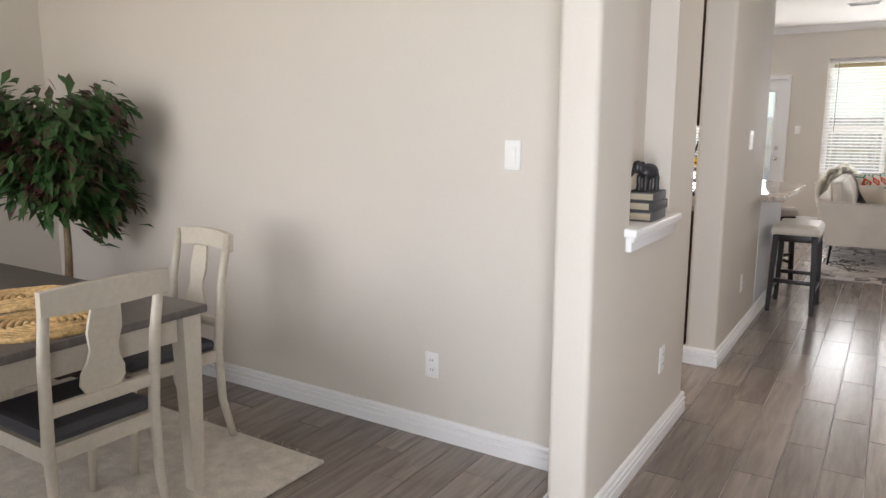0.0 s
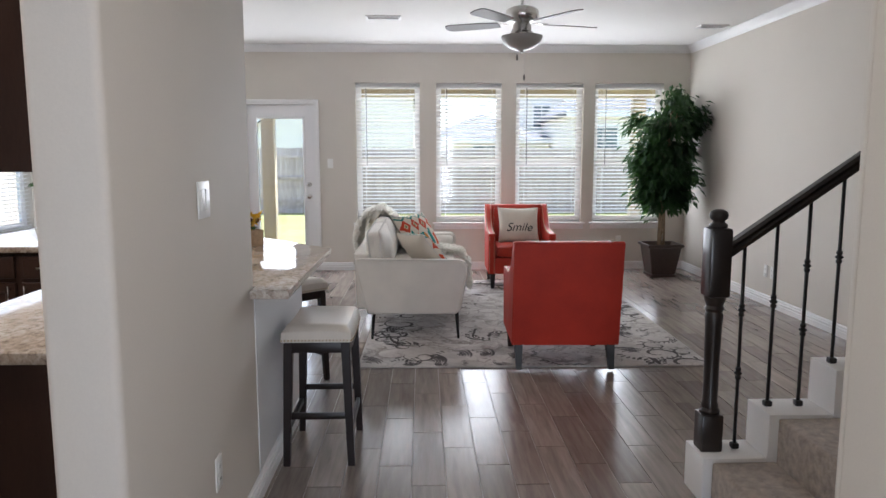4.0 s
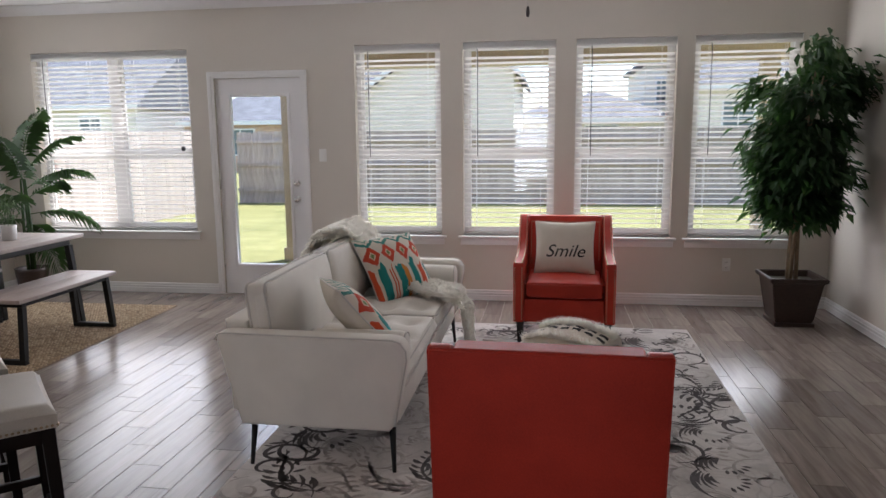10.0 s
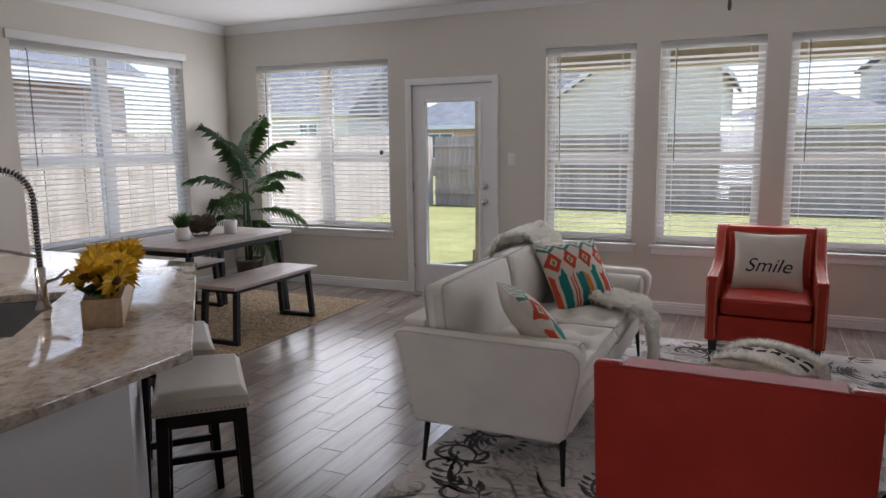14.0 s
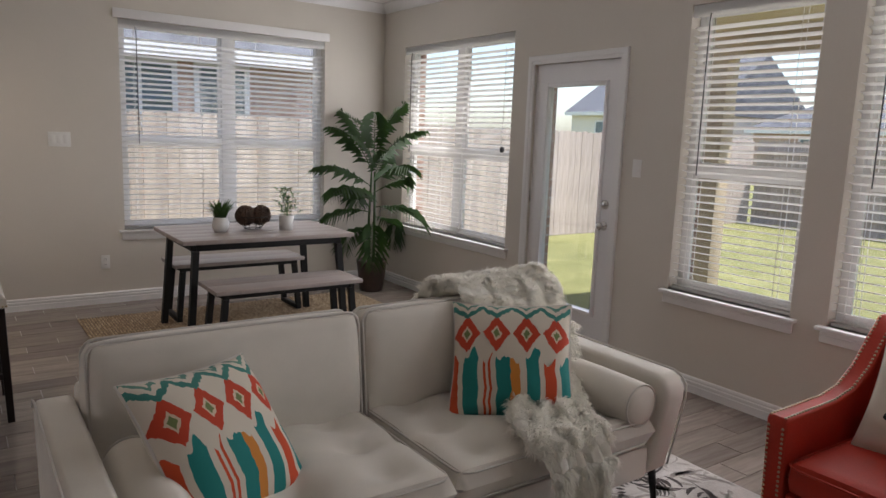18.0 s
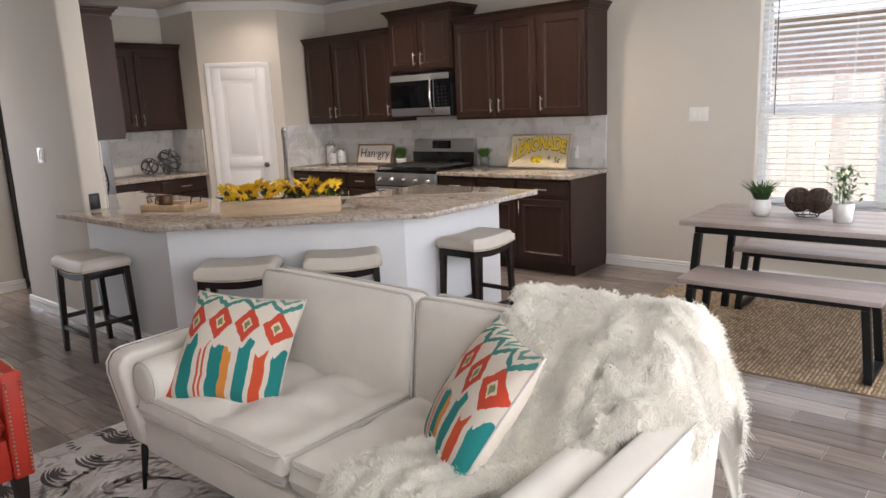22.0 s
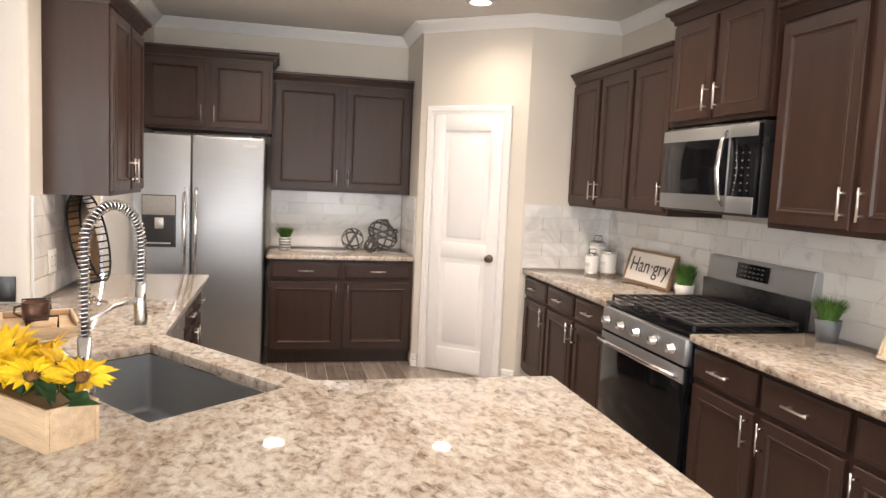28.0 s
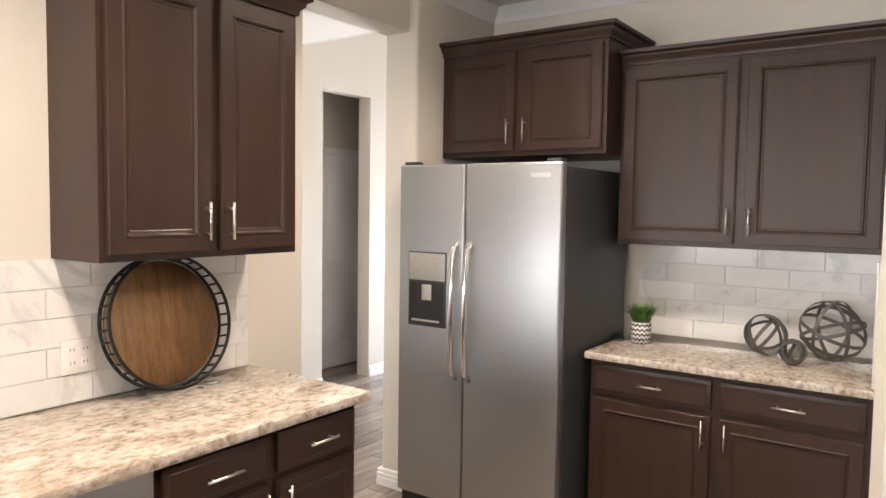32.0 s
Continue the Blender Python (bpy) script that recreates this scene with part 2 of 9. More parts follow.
PAINT = surface("wall_paint", (0.63, 0.585, 0.52), 0.75, vary=0.02, scale=1.2, fine=160, bump=0.12)
CEILING = surface("ceiling_paint", (0.72, 0.70, 0.67), 0.85, vary=0.02, scale=1.0, fine=120, bump=0.25)
TRIM = surface("white_trim_paint", (0.80, 0.79, 0.78), 0.4, vary=0.015, scale=3, fine=60, bump=0.04)
DOORWHITE = surface("white_door_paint", (0.80, 0.79, 0.79), 0.38, vary=0.015, scale=2, fine=80, bump=0.05)
KNEE = surface("peninsula_white_paint", (0.76, 0.77, 0.78), 0.6, vary=0.02, scale=2, fine=140, bump=0.1)
CABINET = surface("dark_stained_wood", (0.037, 0.0190, 0.0135), 0.38, vary=0.12, scale=3, fine=40, bump=0.06, stretch=(6, 6, 1), spec=0.30, coat=0.02)
NICKEL = surface("brushed_nickel", (0.62, 0.60, 0.57), 0.28, 1.0, vary=0.04, fine=200, bump=0.03)
CHROME = surface("polished_chrome", (0.75, 0.75, 0.75), 0.12, 1.0, vary=0.02, bump=0)
BLACK = surface("black_enamel", (0.012, 0.012, 0.013), 0.3, vary=0.1, fine=90, bump=0.05)
BLACKGLASS = surface("black_glass", (0.005, 0.005, 0.006), 0.08, vary=0.05, bump=0, spec=0.16)
IRON = surface("cast_iron", (0.018, 0.018, 0.018), 0.55, vary=0.2, fine=160, bump=0.3)
DARKGREY = surface("dark_grey_plastic", (0.035, 0.036, 0.038), 0.45, vary=0.08, bump=0.05)
WHITEPLASTIC = surface("white_plastic", (0.78, 0.77, 0.74), 0.35, vary=0.02, bump=0.02)
GROUT = surface("floor_grout", (0.43, 0.405, 0.38), 0.9, vary=0.12, scale=6, fine=200, bump=0.3)


def steel():
    m, nt, b = nodes_of("brushed_stainless_steel")
    v = coords(nt, (1, 1, 90))
    n = noise_tex(nt, v, 6, 3)
    big = noise_tex(nt, coords(nt), 1.5, 2)
    nt.links.new(ramp(nt, maths(nt, "ADD", maths(nt, "MULTIPLY", n, 0.5), maths(nt, "MULTIPLY", big, 0.5)), [(0.25, (0.36, 0.37, 0.38)), (0.75, (0.46, 0.467, 0.475))]), b.inputs["Base Color"])
    nt.links.new(maths(nt, "ADD", maths(nt, "MULTIPLY", n, 0.12), 0.40), b.inputs["Roughness"])
    b.inputs["Metallic"].default_value = 1.0
    b.inputs["Anisotropic"].default_value = 0.5
    bumped(nt, b, n, 0.03, 0.001)
    return m


STEEL = steel()


def granite():
    m, nt, b = nodes_of("speckled_granite")
    v = coords(nt, (1.25, 0.8, 1.0), (0, 0, 0.5))
    big, mid, fin = noise_tex(nt, v, 4.5, 5, 0.6, 0.8), noise_tex(nt, v, 34, 5, 0.62, 0.5), noise_tex(nt, v, 130, 3, 0.6)
    base = ramp(nt, mid, [(0.30, (0.15, 0.125, 0.11)), (0.37, (0.31, 0.26, 0.22)), (0.46, (0.43, 0.38, 0.33)), (0.56, (0.54, 0.495, 0.44)), (0.70, (0.60, 0.57, 0.53))])
    warm = ramp(nt, big, [(0.36, (0.76, 0.69, 0.63)), (0.52, (0.92, 0.89, 0.86)), (0.66, (1.0, 0.99, 0.98))])
    c = mixed(nt, 1.0, base, warm, "MULTIPLY")
    spots = ramp(nt, fin, [(0.32, (0.16, 0.13, 0.12)), (0.41, (1, 1, 1))])
    c = mixed(nt, 0.42, c, spots, "MULTIPLY")
    nt.links.new(c, b.inputs["Base Color"])
    b.inputs["Roughness"].default_value = 0.05
    return m


GRANITE = granite()


def marble():
    m, nt, b = nodes_of("white_marble_tile")
    v = coords(nt, kind="Object")
    g = nt.nodes.new("ShaderNodeNewGeometry")
    n = noise_tex(nt, g.outputs["Position"], 3.0, 6, 0.65, 1.6)
    o = nt.nodes.new("ShaderNodeObjectInfo")
    c = ramp(nt, n, [(0.36, (0.62, 0.615, 0.61)), (0.46, (0.77, 0.76, 0.74)), (0.7, (0.80, 0.79, 0.77))])
    tint = ramp(nt, o.outputs["Random"], [(0.0, (0.80, 0.79, 0.77)), (1.0, (1, 1, 1))])
    nt.links.new(mixed(nt, 0.7, c, tint, "MULTIPLY"), b.inputs["Base Color"])
    b.inputs["Roughness"].default_value = 0.16
    return m


MARBLE = marble()
TILEGROUT = surface("tile_grout", (0.66, 0.65, 0.63), 0.9, vary=0.05, bump=0.1)


def planks():
    m, nt, b = nodes_of("wood_look_plank_tile")
    o = nt.nodes.new("ShaderNodeObjectInfo")
    g = nt.nodes.new("ShaderNodeNewGeometry")
    r = maths(nt, "FRACT", maths(nt, "ADD", o.outputs["Random"], g.outputs["Random Per Island"]))
    mp = nt.nodes.new("ShaderNodeMapping")
    mp.inputs["Scale"].default_value = (14, 1.2, 1)
    nt.links.new(g.outputs["Position"], mp.inputs["Vector"])
    cmb = nt.nodes.new("ShaderNodeCombineXYZ")
    nt.links.new(maths(nt, "MULTIPLY", r, 37.0), cmb.inputs[2])
    nt.links.new(cmb.outputs[0], mp.inputs["Location"])
    grain = noise_tex(nt, mp.outputs[0], 2.2, 5, 0.6, 0.5)
    c = ramp(nt, grain, [(0.3, (0.19, 0.155, 0.133)), (0.5, (0.258, 0.215, 0.187)), (0.72, (0.325, 0.278, 0.245))])
    tint = ramp(nt, r, [(0.0, (0.68, 0.665, 0.66)), (0.5, (0.92, 0.91, 0.90)), (1.0, (1.14, 1.14, 1.14))])
    nt.links.new(mixed(nt, 1.0, c, tint, "MULTIPLY"), b.inputs["Base Color"])
    nt.links.new(maths(nt, "ADD", maths(nt, "MULTIPLY", grain, 0.16), 0.13), b.inputs["Roughness"])
    bumped(nt, b, grain, 0.12, 0.002)
    return m


PLANK = planks()


def clear_glass():
    m = bpy.data.materials.new("window_glass")
    m.use_nodes = True
    nt = m.node_tree
    nt.nodes.remove(nt.nodes["Principled BSDF"])
    t, g, mx = nt.nodes.new("ShaderNodeBsdfTransparent"), nt.nodes.new("ShaderNodeBsdfGlossy"), nt.nodes.new("ShaderNodeMixShader")
    mx.inputs[0].default_value = 0.035
    g.inputs["Roughness"].default_value = 0.02
    t.inputs[0].default_value = (0.95, 0.97, 0.96, 1)
    nt.links.new(t.outputs[0], mx.inputs[1])
    nt.links.new(g.outputs[0], mx.inputs[2])
    nt.links.new(mx.outputs[0], nt.nodes["Material Output"].inputs["Surface"])
    return m


GLASS = clear_glass()
BLIND = surface("blind_slat_white", (0.82, 0.81, 0.79), 0.45, vary=0.02, bump=0.02)
_nt = BLIND.node_tree
_tr, _mx = _nt.nodes.new("ShaderNodeBsdfTranslucent"), _nt.nodes.new("ShaderNodeMixShader")
_tr.inputs[0].default_value, _mx.inputs[0].default_value = (0.88, 0.87, 0.85, 1), 0.5
_nt.links.new(_nt.nodes["Principled BSDF"].outputs[0], _mx.inputs[1])
_nt.links.new(_tr.outputs[0], _mx.inputs[2])
_nt.links.new(_mx.outputs[0], _nt.nodes["Material Output"].inputs["Surface"])
CARPET = surface("stair_carpet", (0.36, 0.30, 0.25), 0.95, vary=0.25, scale=30, fine=220, bump=1.0, sheen=0.3)
NEWEL = surface("dark_brown_newel_stain", (0.017, 0.011, 0.009), 0.38, vary=0.15, fine=50, bump=0.08, stretch=(5, 5, 1), coat=0.3)
WROUGHT = surface("black_wrought_iron", (0.012, 0.012, 0.012), 0.45, vary=0.1, bump=0.1)

# ---- structure ----
floor_bed = structure("floor", solid(WEST - 0.2, -0.75, -0.12, EAST + 0.2, NORTH + TH, -0.004), GROUT, "grey wood-look plank tile floor with pale joints", "floor", False)


def wall_mesh(axis, at, thick, lo, hi, z1, openings):
    """A straight wall on axis 'x' (runs along x at y=at) or 'y'; thick is signed; openings are (a0, a1, z0, z1)."""
    bm = bmesh.new()

    def put(a0, a1, z0, zz):
        if a1 - a0 < 1e-4 or zz - z0 < 1e-4:
            return
        if axis == "x":
            box(bm, a0, min(at, at + thick), z0, a1, max(at, at + thick), zz)
        else:
            box(bm, min(at, at + thick), a0, z0, max(at, at + thick), a1, zz)
    a = lo
    for a0, a1, z0, zt in sorted(openings):
        put(a, a0, 0, z1)
        put(a0, a1, 0, z0)
        put(a0, a1, zt, z1)
        a = a1
    put(a, hi, 0, z1)
    bmesh.ops.remove_doubles(bm, verts=bm.verts[:], dist=1e-5)
    return bm


WIN_N = [(-0.91, -0.115, 0.605, 2.33), (0.085, 0.905, 0.605, 2.33), (1.08, 1.925, 0.605, 2.33), (2.07, 2.93, 0.605, 2.33)]
WIN_B = (-4.16, -2.53, 0.62, 2.34)
DOOR_N = (-2.275, -1.425, 0.0, 2.065)
WIN_W = (8.96, 10.80, 0.62, 2.36)
structure("wall_north", wall_mesh("x", NORTH, TH, WEST - TH, EAST + TH, CEIL, WIN_N + [WIN_B, DOOR_N]), PAINT, "warm grey painted wall with a row of windows and a glazed door", "wall", False)
structure("wall_west", wall_mesh("y", WEST, -TH, -0.75, NORTH, CEIL + 1.0, [WIN_W]), PAINT, "warm beige painted kitchen wall with a double window", "wall", False)
structure("wall_east", wall_mesh("y", EAST, TH, -0.75, NORTH, CEIL + 1.0, []), PAINT, "plain warm beige painted wall", "wall", False)
# front of the house, with the entry door and its sidelight
structure("wall_south", wall_mesh("x", -0.60, -TH, WEST - TH, EAST + TH, CEIL + 1.0, [(-3.7, -2.1, 0.62, 2.34), (-0.07, 0.83, 0.0, 2.07), (-0.50, -0.24, 0.34, 2.07)]), PAINT, "grey painted entry wall with an open door and a sidelight", "wall", False)
# kitchen and dining room
structure("wall_kitchen_south", wall_mesh("x", 2.62, -0.13, WEST, -1.0, CEIL + 1.0, []), PAINT, "beige painted wall between dining room and kitchen", "wall", False)


def round_wall(x0, y0, x1, y1, z0, z1, r=0.022, ends=None):
    """A straight wall piece whose upright corners, or only those at the y given, are rounded."""
    bm = solid(x0, y0, z0, x1, y1, z1)
    es = [e for e in bm.edges if abs(e.verts[0].co.z - e.verts[1].co.z) > 0.1 and (ends is None or abs(e.verts[0].co.y - ends) < 1e-4)]
    bmesh.ops.bevel(bm, geom=es, offset=r, segments=5, profile=0.5, affect="EDGES")
    return bm


# wall with the niche: plain parts round the recess
NI0, NI1, NIZ0, NIZ1 = 2.46, 2.98, 1.02, 2.42
bm = round_wall(-0.92, 2.11, -0.78, NI0, 0, CEIL, 0.022, 2.11)
box(bm, -1.0, NI0, 0, -0.896, NI1, CEIL)
box(bm, -0.896, NI0, 0, -0.78, NI1, NIZ0 - 0.03)
for i in range(12):
    a0, a1 = math.pi * i / 12, math.pi * (i + 1) / 12
    cy, ry, rz = (NI0 + NI1) / 2, (NI1 - NI0) / 2, 0.13
    pts = [(cy - ry * math.cos(a), NIZ1 - 0.13 + rz * math.sin(a)) for a in (a0, a1)]
    vs = [bm.verts.new((x, y, z)) for x in (-0.896, -0.78) for y, z in (pts[0], pts[1], (pts[1][0], CEIL), (pts[0][0], CEIL))]
    for f in ((0, 1, 2, 3), (7, 6, 5, 4), (0, 4, 5, 1)):
        bm.faces.new([vs[k] for k in f])
bm2 = round_wall(-1.0, NI1, -0.78, 3.40, 0, CEIL, 0.022, 3.40)
me_tmp = bpy.data.meshes.new("tmp")
bm2.to_mesh(me_tmp)
bm.from_mesh(me_tmp)
bm2.free()
bmesh.ops.recalc_face_normals(bm, faces=bm.faces[:])
structure("wall_niche", bm, PAINT, "beige painted wall with an arched display niche", "wall")
# wall at the end of the kitchen counter, with rounded corners
structure("wall_hall", round_wall(-0.95, 4.16, -0.78, 5.46, 0, CEIL), PAINT, "beige painted hall wall with rounded corners", "wall")
structure("lintel", solid(-0.949, 3.38, 2.50, -0.781, 4.19, CEIL), PAINT, "painted lintel over the kitchen opening", "wall", False)
# hall east wall with a recess to a side room
structure("wall_stair", wall_mesh("y", 0.93, 0.14, -0.60, 4.17, CEIL + 1.0, [(1.55, 2.15, 0, 2.54)]), PAINT, "beige painted hall wall beside the stairs", "wall", False)
structure("wall_stair_end", round_wall(0.93, 4.17, 1.07, 4.20, 0, CEIL, 0.012), PAINT, "rounded end of the hall wall", "wall")
structure("wall_side_room", wall_mesh("y", 1.45, 0.1, 0.5, 3.2, CEIL, []), PAINT, "grey painted wall behind the hall", "wall", False)
bm = solid(1.07, 0.4, 0, 1.45, 0.5, CEIL)
box(bm, 1.07, 3.2, 0, 1.45, 3.3, CEIL)
structure("wall_side_room_ends", bm, PAINT, "grey painted side walls behind the hall", "wall", False)
# corner pantry
bm = bmesh.new()
prism(bm, [(-3.13, 2.62), (-3.13, 3.325), (-3.84, 3.895), (-4.56, 3.895), (-4.56, 3.775), (-3.88, 3.775), (-3.25, 3.27), (-3.25, 2.62)], 0, CEIL)
pantry = structure("wall_pantry", bm, PAINT, "beige painted diagonal pantry wall", "wall", False)
# ceilings
bm = solid(WEST - TH, 2.62, CEIL, EAST + TH, NORTH + TH, CEIL + 0.12)
structure("ceiling", bm, CEILING, "flat off-white textured ceiling", "ceiling", False)
bm = solid(WEST - TH, -0.75, CEIL + 1.0, EAST + TH, 2.70, CEIL + 1.12)
structure("ceiling_entry", bm, CEILING, "high off-white entry ceiling", "ceiling", False)
structure("ceiling_header", solid(WEST, 2.58, CEIL, EAST, 2.62, CEIL + 1.0), PAINT, "painted drop between the two ceilings", "wall", False)

# baseboards and crown mouldings
BASE = [(0, 0.0), (0.017, 0.0), (0.017, 0.045), (0.012, 0.048), (0.012, 0.053), (0.017, 0.056), (0.017, 0.070), (0.010, 0.074), (0.010, 0.080), (0.014, 0.083), (0.012, 0.094), (0.006, 0.099), (0, 0.099)]
CROWN = [(0, -0.085), (0.008, -0.085), (0.014, -0.07), (0.03, -0.05), (0.055, -0.028), (0.066, -0.012), (0.075, -0.01), (0.075, -0.001), (0, -0.001)]


def moulding(name, pts, prof, z=0.0, label="", closed=False):
    bm = sweep(bmesh.new(), pts, [(o + 0.001, h + z) for o, h in prof], closed)
    return structure(name, bm, TRIM, label, "trim")


BL = "white painted baseboard with a stepped top"
moulding("baseboard", [(EAST, 5.6), (EAST, NORTH), (DOOR_N[1] + 0.06, NORTH)], BASE, label=BL)
moulding("baseboard", [(DOOR_N[0] - 0.06, NORTH), (WEST, NORTH), (WEST, 7.66)], BASE, label=BL)
moulding("baseboard", [(-1.0, 2.49), (WEST, 2.49), (WEST, -0.6), (-0.6, -0.6)], BASE, label=BL)
moulding("baseboard", [(-1.0, 3.40), (-0.78, 3.40), (-0.78, 2.11), (-0.92, 2.11), (-0.92, 2.49)], BASE, label=BL)
moulding("baseboard", [(-0.78, 6.52), (-0.78, 4.16), (-0.95, 4.16), (-0.95, 4.45)], BASE, label=BL)
moulding("baseboard", [(0.93, 0.0), (0.93, 1.55)], BASE, label=BL)
moulding("baseboard", [(0.93, 2.15), (0.93, 4.2), (1.07, 4.2)], BASE, label=BL)
moulding("baseboard", [(-3.838, 3.8935), (-3.76, 3.831)], BASE, label=BL)
moulding("baseboard", [(-3.175, 3.361), (-3.131, 3.326)], BASE, label=BL)
CL = "white painted crown moulding"
moulding("crown_moulding", [(EAST, 5.0), (EAST, NORTH), (WEST, NORTH), (WEST, 3.895), (-3.84, 3.895), (-3.13, 3.325), (-3.13, 2.62), (-1.0, 2.62), (-1.0, 3.40)], CROWN, CEIL, CL)
moulding("crown_moulding", [(-0.95, 3.40), (-0.95, 5.46), (-0.78, 5.46), (-0.78, 2.7)], CROWN, CEIL, CL)


# ---- windows and their blinds ----
def window(name, m, w, h, double, label):
    """Local x along the wall, -y into the room from the inner face, z up from the sill."""
    root = thing(name, m, label, "window", kind="structure")
    bm = bmesh.new()
    f = 0.04
    for x0, z0, x1, z1 in ((0, 0, w, f), (0, h - f, w, h), (0, f, f, h - f), (w - f, f, w, h - f)):
        box(bm, x0, 0.085, z0, x1, 0.145, z1)
    part("window_frame", bm, TRIM, root, smooth=False)
    cuts = [f, w - f]
    if double:
        part("mullion", solid(w / 2 - 0.055, 0.08, f, w / 2 + 0.055, 0.145, h - f, 0.004), TRIM, root)
        cuts = [f, w / 2 - 0.055, w / 2 + 0.055, w - f]
    zm = h * 0.435
    for a, b in zip(cuts[::2], cuts[1::2]):
        part("meeting_rail", solid(a, 0.085, zm - 0.02, b, 0.14, zm + 0.025, 0.003), TRIM, root)
        for z0, z1, y in ((f, zm - 0.02, 0.105), (zm + 0.025, h - f, 0.125)):
            bm = bmesh.new()
            e = 0.025
            for q in ((a, z0, b, z0 + e), (a, z1 - e, b, z1), (a, z0 + e, a + e, z1 - e), (b - e, z0 + e, b, z1 - e)):
                box(bm, q[0], y - 0.012, q[1], q[2], y + 0.012, q[3])
            part("sash", bm, TRIM, root, smooth=False)
            pane = part("pane", solid(a + e, y - 0.002, z0 + e, b - e, y + 0.002, z1 - e), GLASS, root, smooth=False)
            pane.visible_shadow = False
    part("window_sill", solid(-0.045, -0.045, -0.022, w + 0.045, 0.084, 0.0, 0.006), TRIM, root)
    bm = solid(-0.025, -0.018, -0.085, w + 0.025, -0.001, -0.0225, 0.004)
    box(bm, -0.02, -0.024, -0.05, w + 0.02, -0.0185, -0.04, 0.002)
    part("apron", bm, TRIM, root)
    return root


SLAT_MESH = {}


def blind(m, w, h, label, tilt=-15.0, lower=0.0):
    """Horizontal blind hung in the reveal; lower: how far its bottom rail stays above the sill."""
    root = thing("window_blind", m, label, "blind", "window blinds")
    part("headrail", solid(0.006, 0.012, h - 0.055, w - 0.006, 0.07, h - 0.003, 0.004), BLIND, root)
    part("valance", solid(0.004, 0.004, h - 0.075, w - 0.004, 0.012, h - 0.004, 0.002), BLIND, root)
    n = int((h - 0.10 - lower) / 0.0445)
    key = round(w, 3)
    for i in range(n):
        at = pose(w / 2, 0.042, lower + 0.035 + 0.0445 * i, tilt + random.uniform(-1.2, 1.2), random.uniform(-0.12, 0.12), 0)
        if key not in SLAT_MESH:
            bm = bmesh.new()
            hw = w / 2 - 0.009
            prof = [(-0.025, -0.0035), (0.0, 0.0), (0.025, -0.0035), (0.025, -0.0062), (0.0, -0.0027), (-0.025, -0.0062)]
            a = [bm.verts.new((-hw, y, z)) for y, z in prof]
            b = [bm.verts.new((hw, y, z)) for y, z in prof]
            for k in range(6):
                bm.faces.new((a[k], a[(k + 1) % 6], b[(k + 1) % 6], b[k]))
            bm.faces.new(a[::-1])
            bm.faces.new(b)
            SLAT_MESH[key] = part("slat", bm, BLIND, root, smooth=False, at=at)
        else:
            again(SLAT_MESH[key], root, at, "slat")
    part("bottom_rail", solid(0.008, 0.02, lower + 0.003, w - 0.008, 0.066, lower + 0.022, 0.004), BLIND, root)
    for x in ([0.12, w - 0.12] if w < 1.2 else [0.12, w * 0.36, w * 0.64, w - 0.12]):
        for y in (0.0155, 0.0685):
            part("ladder_cord", solid(x - 0.0015, y - 0.0008, lower + 0.02, x + 0.0015, y + 0.0008, h - 0.05), BLIND, root, smooth=False)
    xw = 0.13
    part("tilt_wand", tube(bmesh.new(), [(xw, 0.0, h - 0.06), (xw + 0.004, -0.012, h - 0.1), (xw + 0.006, -0.012, h * 0.42)], 0.004, 8), DARKGREY, root, "thin dark tilt wand")
    return root


BLAB = "white two-inch slatted blind lowered with open slats"
for i, (a0, a1, z0, z1) in enumerate(WIN_N):
    window("window_%d" % (i + 1), pose(a0, NORTH, z0), a1 - a0, z1 - z0, False, "white single-hung window with a painted sill")
    blind(pose(a0, NORTH, z0), a1 - a0, z1 - z0, BLAB)
window("window_5", pose(WIN_B[0], NORTH, WIN_B[2]), WIN_B[1] - WIN_B[0], WIN_B[3] - WIN_B[2], True, "white double window with a painted sill")
blind(pose(WIN_B[0], NORTH, WIN_B[2]), WIN_B[1] - WIN_B[0], WIN_B[3] - WIN_B[2], "wide white slatted blind lowered over a double window")
window("window_6", pose(WEST, WIN_W[0], WIN_W[2], 0, 0, 90), WIN_W[1] - WIN_W[0], WIN_W[3] - WIN_W[2], True, "white double window in the beige wall")
blind(pose(WEST, WIN_W[0], WIN_W[2], 0, 0, 90), WIN_W[1] - WIN_W[0], WIN_W[3] - WIN_W[2], "wide white slatted blind lowered over a double window")
window("window_8", pose(-2.1, -0.60, 0.62, 0, 0, 180), 1.6, 1.72, True, "white double window of the dining room")
bm = solid(0, -0.02, 0, WIN_W[1] - WIN_W[0] + 0.08, -0.001, 0.075, 0.005)
part("window_cornice", bm, TRIM, None, at=pose(WEST, WIN_W[0] - 0.04, WIN_W[3], 0, 0, 90))
tagged(bpy.data.objects["window_cornice"], "white painted head trim above a double window", "trim", kind="structure")


